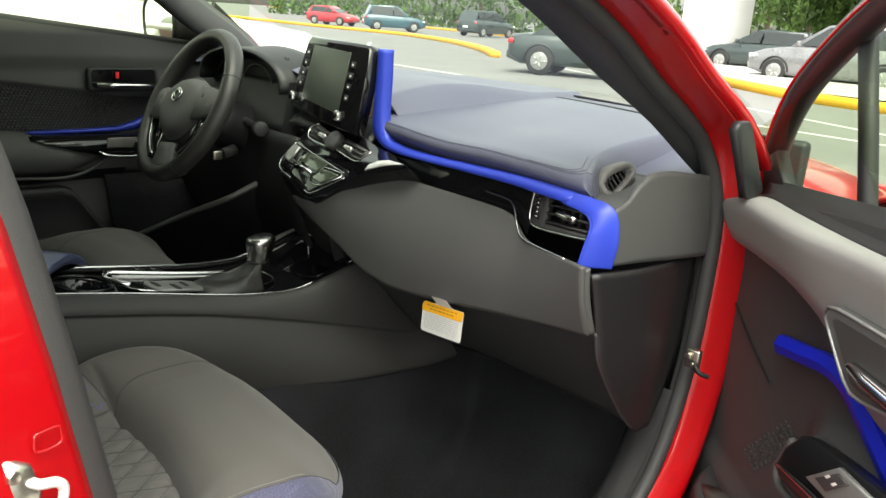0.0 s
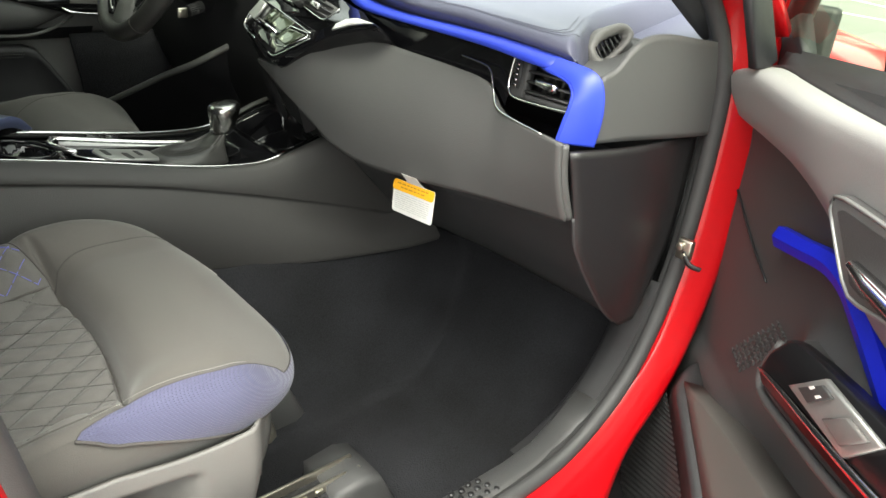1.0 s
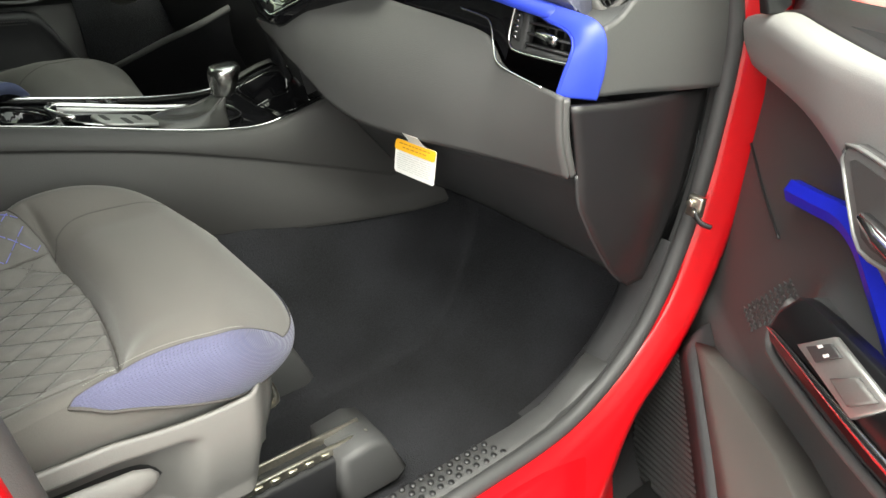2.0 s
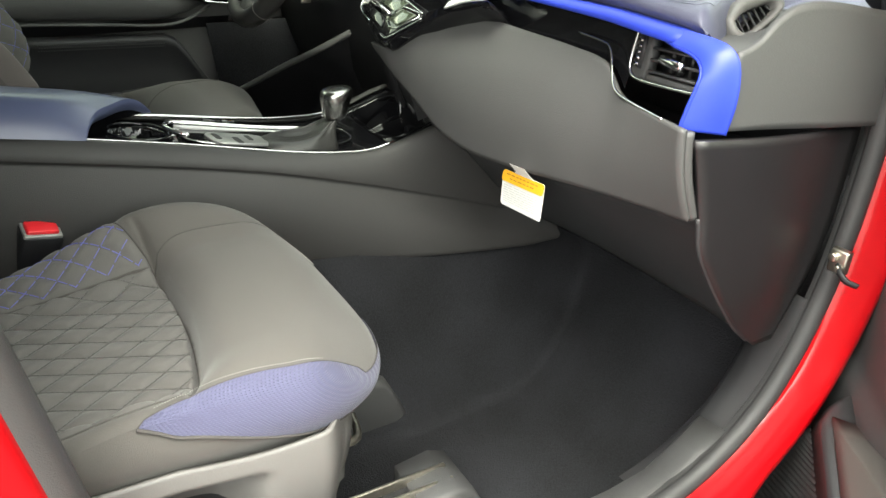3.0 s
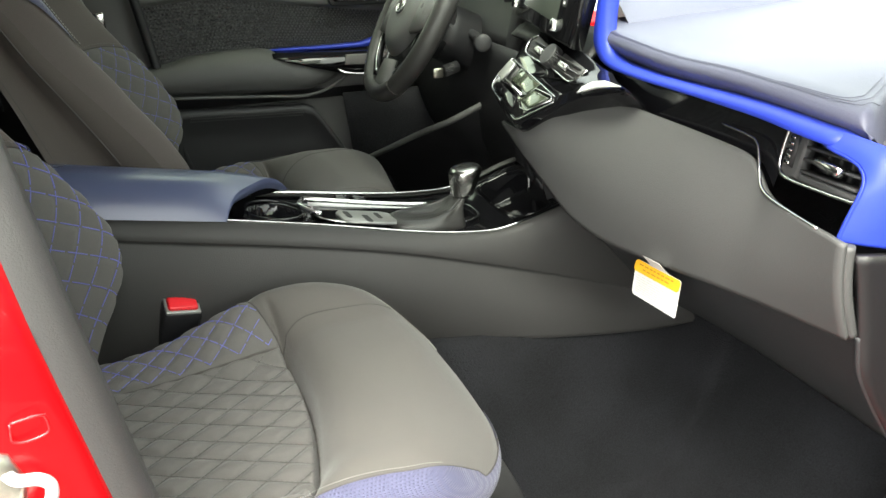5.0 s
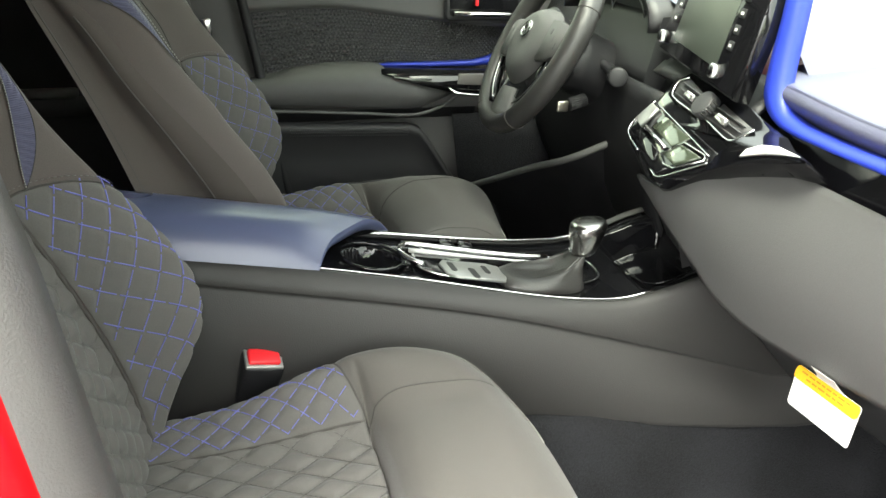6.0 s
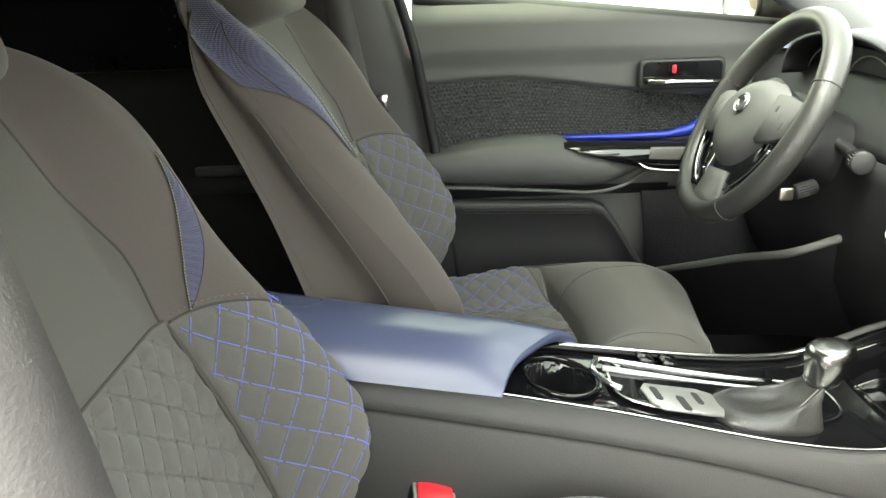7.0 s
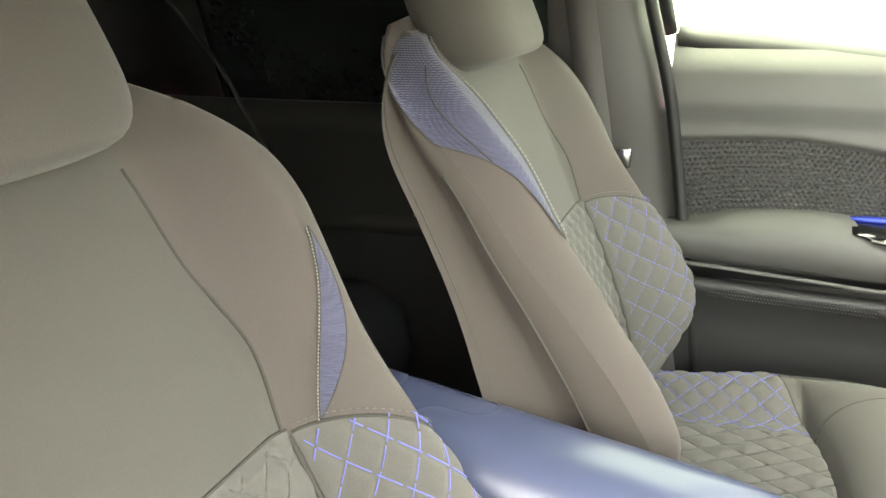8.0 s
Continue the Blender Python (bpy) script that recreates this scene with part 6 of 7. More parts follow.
def insert_low(y):
    return curve(y, (-0.03, 0.0, 0.06, 0.22, 0.46, 0.55, 0.62), (0.862, 0.867, 0.880, 0.891, 0.888, 0.908, 0.940))


def dd_x(y, z):
    """Inner face of the door: a proud upper roll, the insert set back, the lower panel drawn out again."""
    upper = 0.016 * step(-0.004, 0.010, z - insert_top(y)) + 0.012 * step(1.03, 1.075, z) - 0.026 * step(1.12, 1.18, z)
    low = 0.018 * (1 - step(-0.012, 0.0, z - insert_low(y)))
    return -0.745 + upper + low - 0.030 * (1 - step(0.765, 0.775, z))


def sill_z(y):
    return 1.183 - 0.11 * (y + 0.07)


part("door_panel", grid(lambda y, v: (dd_x(y, 0.30 + (sill_z(y) - 0.30) * v), y, 0.30 + (sill_z(y) - 0.30) * v), 80, 200, -0.065, 0.95, 0, 1), DOORTRIM, dd, "dark grey door trim")


def patt(a, b):
    y = -0.052 + 0.628 * a + 0.018 * (1 - b) * (1 - a)
    z = insert_low(y) + (insert_top(y) - insert_low(y)) * b
    return Vector((-0.7425, y, z))


ins = part("dimpled_insert", grid(patt, 40, 12), PLASTIC_D, dd, "black dimpled insert")
bm = bmesh.new()
for i in range(70):
    for j in range(15):
        q = patt((i + 0.5 * (j % 2) + 0.4) / 70.6, (j + 0.6) / 15.2)
        w, h = 0.0043, 0.0038
        vs = [bm.verts.new(q + Vector(o)) for o in ((0, -w, 0), (0, 0, -h), (0, w, 0), (0, 0, h), (0.0040, -0.0008, 0.0012))]
        for k in range(4):
            bm.faces.new((vs[k], vs[(k + 1) % 4], vs[4]))
tagged(part("dimples", bm, DIMPLE, ins, smooth=False), kind="stuff")


def pad_section(y):
    """The padded armrest: back, crown, belly and underside."""
    zb = curve(y, (-0.04, 0.0, 0.06, 0.22, 0.28, 0.34, 0.42), (0.868, 0.873, 0.888, 0.894, 0.872, 0.856, 0.836))
    zc = curve(y, (-0.04, 0.06, 0.23, 0.29, 0.39, 0.42), (0.866, 0.872, 0.870, 0.858, 0.840, 0.832))
    zl = curve(y, (-0.04, 0.11, 0.30, 0.36, 0.42), (0.812, 0.806, 0.798, 0.810, 0.828))
    w = 0.078 * (1 - 0.55 * step(0.30, 0.44, y))
    return [Vector((-0.74, y, zb)), Vector((-0.74 + 0.55 * w, y, zb - 0.001)), Vector((-0.74 + 0.85 * w, y, zc + 0.002)), Vector((-0.74 + 0.98 * w, y, zc - 0.012)), Vector((-0.74 + w, y, (zc + zl) / 2)), Vector((-0.74 + 0.95 * w, y, zl + 0.008)), Vector((-0.74 + 0.80 * w, y, zl)), Vector((-0.74 + 0.2 * w, y, zl - 0.003))]


part("armrest", loft([pad_section(-0.06 + 0.48 * i / 40) for i in range(41)], closed=False), SOFT, dd, "padded armrest")
part("armrest_line", tube(smooth_path([(-0.680, -0.06, 0.804), (-0.676, 0.06, 0.799), (-0.676, 0.20, 0.790), (-0.680, 0.31, 0.783), (-0.69, 0.37, 0.795), (-0.705, 0.42, 0.820)], 6), 0.0040, 8), DOORTRIM, dd)
part("under_recess", grid(lambda u, v: (-0.725 + 0.03 * v, -0.04 + 0.50 * u, 0.764 + 0.03 * v), 10, 3), PLASTIC_D, dd)
part("switch_panel", loft([[(-0.742, y, zt), (-0.70 + 0.012 * c, y, zt - 0.002), (-0.668 - 0.01 * c, y, zt - 0.012), (-0.664 - 0.012 * c, y, zl), (-0.70, y, zl - 0.012), (-0.742, y, zl - 0.012)] for y, zt, zl, c in ((0.236, 0.888, 0.878, 1), (0.27, 0.886, 0.868, 0.4), (0.33, 0.884, 0.852, 0), (0.40, 0.881, 0.838, 0), (0.48, 0.879, 0.830, 0), (0.56, 0.890, 0.840, 0.5), (0.64, 0.92, 0.88, 1))]), PIANO, dd, "gloss black switch panel")
part("switch_plate", prism([(0.405, 0.852), (0.470, 0.848), (0.482, 0.874), (0.410, 0.876)], lambda a, b, d: (-0.672 + d, a, b), 0.008, 0.003), GREYPLASTIC, dd, "grey window switch plate")
part("pull_groove", tube([(-0.664, 0.262, 0.872), (-0.661, 0.30, 0.868), (-0.661, 0.345, 0.867)], 0.0018, 6), SILVERGREY, dd)
part("chrome_line", tube(smooth_path([(-0.668, 0.385, 0.845), (-0.660, 0.405, 0.834), (-0.660, 0.48, 0.828), (-0.672, 0.56, 0.840), (-0.70, 0.63, 0.875)], 6), 0.0026, 6), CHROME, dd)
part("blue_strip", loft([[(-0.742, y, z - h), (-0.724, y, z - h), (-0.722, y, z + h * 0.6), (-0.742, y, z + h)] for y, z, h in ((0.235, 0.888, 0.001), (0.26, 0.888, 0.0035), (0.37, 0.887, 0.0045), (0.46, 0.888, 0.006), (0.50, 0.895, 0.010), (0.55, 0.915, 0.016), (0.60, 0.95, 0.018), (0.66, 0.985, 0.012), (0.72, 1.0, 0.004))]), BLUE, dd, "bright blue strip")


def pocket_section(y, zt):
    return [(-0.735, y, zt - 0.010), (-0.706, y, zt), (-0.694, y, zt - 0.003), (-0.690, y, zt - 0.012), (-0.692, y, zt - 0.024), (-0.698, y, zt - 0.030), (-0.706, y, zt - 0.10 if zt > 0.55 else zt - 0.05), (-0.72, y, 0.36), (-0.76, y, 0.36)]


part("pocket", loft([pocket_section(y, zt) for y, zt in ((-0.06, 0.773), (0.04, 0.769), (0.15, 0.764), (0.30, 0.760), (0.325, 0.750), (0.345, 0.725), (0.38, 0.67), (0.44, 0.575), (0.48, 0.50))], closed=False), LOWERDASH, dd, "door pocket")
bm = bmesh.new()
for i in range(52):
    for j in range(3):
        q = Vector((-0.6895 - 0.001 * j, 0.030 + 0.0052 * (i + 0.5 * (j % 2)), 0.766 - 0.0065 * j - 0.00016 * i - 0.012))
        vs = [bm.verts.new(q + Vector(o)) for o in ((0, -0.0018, 0), (0, 0, -0.0018), (0, 0.0018, 0), (0, 0, 0.0018), (0.0016, 0, 0))]
        for k in range(4):
            bm.faces.new((vs[k], vs[(k + 1) % 4], vs[4]))
tagged(part("pocket_grain", bm, DIMPLE, dd, smooth=False), kind="stuff")
hnd = part("handle_recess", prism(rounded(0.385, 0.985, 0.56, 1.045, 0.012, 0.012), lambda a, b, d: (-0.716 + d, a, b), 0.012, 0.004), PLASTIC_D, dd)
part("handle_cavity", prism(rounded(0.393, 0.996, 0.552, 1.040, 0.010, 0.010), lambda a, b, d: (-0.7036 + d, a, b), 0.0006, 0), PIANO, hnd, smooth=False)
part("handle_lever", loft([[(-0.690 + o, y, z - 0.006), (-0.683 + o, y, z - 0.004), (-0.683 + o, y, z + 0.004), (-0.690 + o, y, z + 0.005)] for y, z, o in ((0.40, 1.004, 0.0), (0.45, 1.003, 0.006), (0.50, 1.002, 0.008), (0.545, 1.001, 0.008))]), CHROME, hnd, "chrome door handle")
part("lock_mark", box((-0.692, 0.452, 1.027), (0.006, 0.008, 0.016), 0.002), REDBTN, hnd, "red lock mark")
part("window_seal", loft([[(-0.735, y, sill_z(y)), (-0.752, y, sill_z(y) + 0.012), (-0.765, y, sill_z(y) + 0.010), (-0.765, y, sill_z(y) - 0.02), (-0.735, y, sill_z(y) - 0.02)] for y in [-0.06 + 0.05 * i for i in range(21)]]), RUBBER, dd)
wg = part("window_glass", grid(lambda y, v: (-0.765 + 0.13 * v, y - 0.05 * v, sill_z(y) + 0.24 * v), 10, 4, -0.07, 0.85, 0, 1), SIDEGLASS, dd)
part("window_frame", tube([(-0.755 + 0.13 * v, -0.075 - 0.05 * v, sill_z(-0.07) + 0.24 * v) for v in [i / 8 for i in range(9)]], 0.014, 8), PLASTIC_D, dd)
part("sail_panel", prism([(0.72, 1.09), (0.90, 1.07), (0.86, 1.12), (0.74, 1.22)], lambda a, b, d: (-0.752 + d, a, b), 0.015, 0.004), PLASTIC_D, dd)
part("outer_skin", thick(grid(lambda y, v: (-0.86 - 0.02 * math.sin(math.pi * v), y, 0.28 + (0.81 - 0.05 * y) * v), 10, 10, -0.07, 0.95, 0, 1), 0.008), RED, dd)

# outside mirror of the driver's door
mir = thing("door_mirror", "red and black door mirror outside the driver's window", "wing mirror", (-0.95, 0.78, 1.1))
part("mirror_housing", loft([[Vector((-0.93, y, 1.155)) + Vector((-0.105 * r * math.copysign(abs(math.cos(a)) ** 0.7, math.cos(a)), 0, 0.072 * r * math.copysign(abs(math.sin(a)) ** 0.7, math.sin(a)))) for a in [k * math.pi / 14 for k in range(28)]] for y, r in ((0.67, 1.0), (0.70, 1.04), (0.75, 0.95), (0.79, 0.7), (0.81, 0.35))]), PLASTIC_D, mir)
part("mirror_glass", prism([(-0.93 + 0.098 * math.copysign(abs(math.cos(k * math.pi / 12)) ** 0.7, math.cos(k * math.pi / 12)), 1.155 + 0.066 * math.copysign(abs(math.sin(k * math.pi / 12)) ** 0.7, math.sin(k * math.pi / 12))) for k in range(24)], lambda a, b, d: (a, 0.6685 - d + 0.02 * (a + 0.93), b), 0.002, 0), MIRROR, mir, smooth=False)
part("mirror_rim", tube([(-0.93 + 0.101 * math.copysign(abs(math.cos(k * math.pi / 20)) ** 0.7, math.cos(k * math.pi / 20)), 0.665, 1.155 + 0.069 * math.copysign(abs(math.sin(k * math.pi / 20)) ** 0.7, math.sin(k * math.pi / 20))) for k in range(40)], 0.005, 8, ring=True), PLASTIC_D, mir)
part("mirror_arm", tube([(-0.84, 0.75, 1.10), (-0.77, 0.77, 1.09)], 0.02, 8), PLASTIC_D, mir)

# seat belt on the far pillar
belt = thing("seat_belt", "grey seat belt hanging on the far pillar", "seat belt", (-0.63, -0.13, 0.9))
part("webbing", loft([[(-0.655 - lean(z) * 0.9, yb - 0.024, z), (-0.653 - lean(z) * 0.9, yb - 0.024, z), (-0.645 - lean(z) * 0.9, yb + 0.024, z), (-0.648 - lean(z) * 0.9, yb + 0.024, z)] for z, yb in ((0.35, -0.19), (0.7, -0.17), (0.98, -0.165), (1.2, -0.2), (1.33, -0.22))]), BELTGREY, belt, "grey webbing")
part("tongue", box((-0.640, -0.125, 0.987), (0.010, 0.022, 0.035), 0.004), CHROME, belt)
part("guide_loop", box((-0.56, -0.21, 1.30), (0.02, 0.07, 0.05), 0.008), PLASTIC_D, belt)

# ---- passenger's door, open ----
UPPERROLL = material("soft_upper_roll", (0.24, 0.235, 0.23), 0.55, grain=700, bump=0.2, vary=0.1)
pd = thing("passenger_door", "open passenger door, dark grey trim with blue strip and gloss switch panel", "car door", m=pose(0.80, 0.84, 0, 0, 0, -44))


def D(s, z, d):
    """Local place: s along the door from its hinge, d towards the cabin."""
    return Vector((s, -d, z))


def pd_d(s, z):
    low = 0.012 * (1 - step(0.52, 0.56, z))
    arm = 0.040 * math.exp(-((z - (0.70 + 0.1 * s)) / 0.045) ** 4) * step(0.24, 0.33, s)
    belt_ = 0.008 * step(0.86, 0.93, z)
    return -0.012 + low + arm + belt_


def belt_z(s):
    return 0.985 + 0.16 * s - 0.10 * s * s


def front_s(z):
    return -0.105 - 0.14 * (1 - step(0.2, 0.75, z))


def trim_pt(a, v):
    s0 = a * 1.125 - 0.105
    z = 0.22 + (belt_z(s0) - 0.22) * v
    s = front_s(z) + (1.02 - front_s(z)) * a
    return D(s, z, pd_d(s, z))


part("trim_panel", grid(trim_pt, 100, 80), PLASTIC, pd, "dark grey grained trim")


def roll_low(s):
    return curve(s, (-0.145, -0.10, -0.03, 0.06, 0.16, 0.24, 0.30, 0.36, 0.45, 0.6, 1.02), (0.915, 0.911, 0.910, 0.912, 0.911, 0.900, 0.880, 0.850, 0.835, 0.845, 0.88))


def roll_top(s):
    return curve(s, (-0.145, -0.10, -0.05, 0.03, 0.12, 0.22, 0.32, 0.6, 1.02), (0.924, 0.948, 0.975, 0.994, 0.996, 0.998, 1.002, 1.015, 1.03))


def roll_section(s):
    lo, hi = roll_low(s), roll_top(s)
    w = step(-0.16, -0.06, s) * (1.0 - 0.35 * step(0.18, 0.34, s))
    m = min(0.03, 0.4 * (hi - lo))
    return [D(s, lo - 0.003, 0.002), D(s, lo, 0.014 * w + 0.002), D(s, lo + 0.25 * (hi - lo), 0.024 * w + 0.002), D(s, hi - m, 0.036 * w + 0.002), D(s, hi - 0.45 * m, 0.041 * w + 0.002), D(s, hi - 0.1 * m, 0.036 * w + 0.001), D(s, hi, 0.022 * w), D(s, hi + 0.002, -0.004), D(s, hi - 0.01, -0.03)]


part("belt_roll", loft([roll_section(s) for s in [-0.145, -0.135, -0.12, -0.10, -0.08] + [-0.05 + 0.025 * k for k in range(30)] + [0.8, 1.02]]), UPPERROLL, pd, "soft grey upper roll")
part("window_ledge", loft([[D(s, roll_top(s) - 0.004, 0.014), D(s, roll_top(s) + 0.004, 0.004), D(s, roll_top(s) + 0.006 + 0.012 * step(0.0, 0.2, s), -0.012), D(s, 1.012 + 0.10 * s + 0.002, -0.022), D(s, 1.012 + 0.10 * s, -0.034), D(s, 0.97, -0.036)] for s in [-0.04 + 0.03 * k for k in range(30)]]), PLASTIC_D, pd, "dark ledge below the glass")
part("outer_skin", thick(grid(lambda s, v: D(s, 0.27 + 0.72 * v + 0.04 * s, -0.125 - 0.03 * math.sin(math.pi * v)), 12, 10, -0.08, 1.05, 0, 1), 0.008), RED, pd, "glossy red outer skin")
part("front_edge", grid(lambda a, v: D(-0.11 + 0.0 * a, 0.28 + 0.60 * v, -0.012 - 0.115 * a), 4, 10), RED, pd)
part("rear_edge", grid(lambda a, v: D(1.02 + 0.03 * a, 0.28 + 0.76 * v, -0.012 - 0.115 * a), 4, 10), RED, pd)
part("panel_seam", tube([D(s, 0.80 - 0.45 * (s + 0.06) + 0.6 * (s + 0.06) ** 2, pd_d(s, 0.78) + 0.0015) for s in [-0.06 + 0.012 * i for i in range(16)]], 0.0018, 5), PLASTIC_D, pd)
bl = smooth_path([(0.152, 0.818, 0.0125), (0.222, 0.834, 0.0118), (0.285, 0.848, 0.0120), (0.330, 0.846, 0.0125), (0.378, 0.828, 0.0135), (0.43, 0.805, 0.013), (0.50, 0.770, 0.012), (0.60, 0.715, 0.011)], 8)
sec = []
for i, (s, z, h) in enumerate(bl):
    a, b = bl[max(0, i - 1)], bl[min(len(bl) - 1, i + 1)]
    t = Vector((b[0] - a[0], b[1] - a[1])).normalized()
    d0 = 0.0
    sec.append([D(s - t.y * h, z + t.x * h, d0 - 0.002), D(s - t.y * h, z + t.x * h, d0 + 0.008), D(s, z, d0 + 0.014), D(s + t.y * h, z - t.x * h, d0 + 0.010), D(s + t.y * h, z - t.x * h, d0 - 0.002)])
part("blue_strip", loft(sec), DOORBLUE, pd, "bright blue strip", smooth=False)
hr = part("handle_recess", prism([(0.262, 0.914), (0.268, 0.924), (0.285, 0.930), (0.42, 0.941), (0.60, 0.955), (0.60, 0.890), (0.44, 0.871), (0.365, 0.855), (0.348, 0.855), (0.330, 0.864)], lambda a, b, d: D(a + 0.032, b + 0.006, 0.022 + d), 0.012, 0.004), DOORTRIM, pd, "dark grey handle bezel")
part("bezel_edge", tube([D(a + 0.032, b + 0.006, 0.0345) for a, b in smooth_path([(0.60, 0.953), (0.42, 0.939), (0.285, 0.928), (0.268, 0.919), (0.276, 0.908), (0.335, 0.864), (0.352, 0.857), (0.37, 0.858), (0.44, 0.873), (0.60, 0.892)], 4)], 0.0022, 6), SILVERGREY, hr)
part("handle_cavity", prism([(0.289, 0.914), (0.30, 0.920), (0.42, 0.930), (0.60, 0.944), (0.60, 0.897), (0.44, 0.880), (0.372, 0.867), (0.350, 0.868)], lambda a, b, d: D(a + 0.032, b + 0.006, 0.0345 + d), 0.0008, 0), SOFTDARK, hr, smooth=False)
part("handle_lever", loft([[D(s0 + 0.032, z - h, 0.036), D(s0 + 0.032, z - 0.8 * h, 0.036 + w), D(s0 + 0.032, z + 0.2 * h, 0.040 + w), D(s0 + 0.032, z + h, 0.037 + w), D(s0 + 0.032, z + h, 0.036)] for s0, z, h, w in ((0.344, 0.893, 0.002, 0.001), (0.352, 0.8925, 0.006, 0.006), (0.39, 0.892, 0.0085, 0.010), (0.46, 0.894, 0.0095, 0.012), (0.58, 0.902, 0.009, 0.010))]), CHROME, hr, "bright silver door handle")
sp = part("switch_panel", prism([(0.284, 0.710), (0.298, 0.745), (0.328, 0.778), (0.345, 0.784), (0.40, 0.797), (0.453, 0.807), (0.517, 0.816), (0.75, 0.86), (0.75, 0.80), (0.52, 0.744), (0.40, 0.722), (0.30, 0.702)], lambda a, b, d: D(a, b, 0.030 + d), 0.016, 0.006, 3), SWITCHBLACK, pd, "gloss black switch panel")
part("switch_gap", prism([(0.275, 0.706), (0.30, 0.750), (0.33, 0.780), (0.75, 0.80), (0.75, 0.785), (0.475, 0.716), (0.36, 0.696), (0.285, 0.686)], lambda a, b, d: D(a, b, 0.016 + d), 0.016, 0.003), INK, pd, smooth=False)
part("switch_edge", tube([D(a, b, 0.034) for a, b in smooth_path([(0.296, 0.752), (0.278, 0.715), (0.270, 0.694), (0.284, 0.681), (0.36, 0.690), (0.475, 0.711), (0.75, 0.782)], 8)], 0.0055, 8), SOFT, pd)
part("chrome_line", loft([[D(a, b - h, 0.0462), D(a, b - 0.5 * h, 0.049), D(a, b + 0.6 * h, 0.049), D(a, b + h, 0.0462)] for a, b, h in smooth_path([(0.290, 0.716, 0.0012), (0.306, 0.720, 0.003), (0.36, 0.730, 0.0045), (0.44, 0.743, 0.006), (0.55, 0.764, 0.007), (0.74, 0.81, 0.006)], 5)]), CHROME, sp)
part("switch_plate", prism([(0.367, 0.748), (0.424, 0.797), (0.528, 0.806), (0.488, 0.760)], lambda a, b, d: D(a, b, 0.046 + d), 0.006, 0.002), SILVERGREY, sp, "grey switch plate")
lk = part("lock_switch", prism([(0.392, 0.763), (0.429, 0.793), (0.450, 0.794), (0.416, 0.763)], lambda a, b, d: D(a, b, 0.0522 + d), 0.003, 0.001), PLASTIC, sp)
for k in range(2):
    part("lock_mark", prism([(0.411 + 0.014 * k, 0.776), (0.418 + 0.014 * k, 0.782), (0.422 + 0.014 * k, 0.782), (0.416 + 0.014 * k, 0.776)], lambda a, b, d: D(a, b + 0.002, 0.0554 + d), 0.0006, 0), PAPER, lk, smooth=False)
part("window_switch", prism([(0.448, 0.770), (0.482, 0.798), (0.516, 0.801), (0.486, 0.771)], lambda a, b, d: D(a, b, 0.0522 + d), 0.005, 0.002), GREYPLASTIC, sp)
bm = bmesh.new()
for i in range(11):
    for j in range(5):
        join(bm, box(D(0.080 + 0.0102 * i + 0.0095 * j, 0.606 + 0.0107 * i - 0.0015 * j, pd_d(0.15, 0.68) + 0.001), (0.006, 0.003, 0.006), 0, m=pose(0, 0, 0, 0, 0, 0)))
tagged(part("dimples", bm, PLASTIC, pd, smooth=False), kind="stuff")
part("map_pocket", prism([(0.02, 0.508), (0.09, 0.525), (0.241, 0.568), (0.35, 0.59), (0.95, 0.64), (0.95, 0.25), (0.52, 0.30), (0.20, 0.450), (0.10, 0.486)], lambda a, b, d: D(a, b, d - 0.012), 0.040, 0.008, 3), GREYTRIM, pd, "grey map pocket")
part("pocket_rim", loft([[D(s + 0.012, z + 0.012, 0.0), D(s + 0.004 * k, z + 0.003 * k, 0.034 * k), D(s - 0.002 * k, z - 0.001, 0.039 * k), D(s - 0.010 * k, z - 0.008 * k, 0.037 * k), D(s - 0.050 * k, z - 0.045 * k, 0.033 * k), D(s - 0.060 * k, z - 0.055 * k, 0.0)] for s, z, k in ((-0.015, 0.514, 0.1), (0.005, 0.509, 0.55), (0.03, 0.502, 0.9), (0.05, 0.497, 1), (0.10, 0.480, 1), (0.15, 0.461, 1), (0.20, 0.440, 1), (0.30, 0.395, 1), (0.44, 0.33, 1))]), LOWERDASH, pd, "dark grey pocket edge")
part("ribbed_strip", grid(lambda a, v: D(curve(v, (0, 0.33, 0.66, 1), (-0.15, -0.17, -0.17, -0.10)) * (1 - a) + curve(v, (0, 0.33, 0.66, 1), (-0.04, 0.055, 0.155, 0.255)) * a, curve(v, (0, 0.33, 0.66, 1), (0.46, 0.33, 0.21, 0.11)) * (1 - a) + curve(v, (0, 0.33, 0.66, 1), (0.47, 0.435, 0.395, 0.355)) * a, 0.034 + 0.0013 * math.sin(v * 200)), 6, 300), PLASTIC, pd, "black ribbed rubber strip")
part("window_frame", tube(smooth_path([D(-0.092, 0.975, -0.040), D(-0.085, 1.03, -0.038), D(-0.050, 1.100, -0.034), D(0.003, 1.157, -0.03), D(0.095, 1.212, -0.02), D(0.20, 1.262, -0.01), D(0.5, 1.36, 0.03), D(0.85, 1.37, 0.04), D(0.98, 1.30, 0.03), D(1.02, 1.05, -0.03)], 8), 0.019, 10, flat=1.3), PLASTIC_D, pd, "black window frame")
part("frame_bead", tube(smooth_path([D(-0.070, 1.04, -0.014), D(-0.040, 1.104, -0.010), D(0.008, 1.160, -0.006), D(0.10, 1.214, 0.004), D(0.205, 1.263, 0.014), D(0.5, 1.35, 0.05)], 8), 0.0025, 6), RED, pd, "thin red bead on the frame")
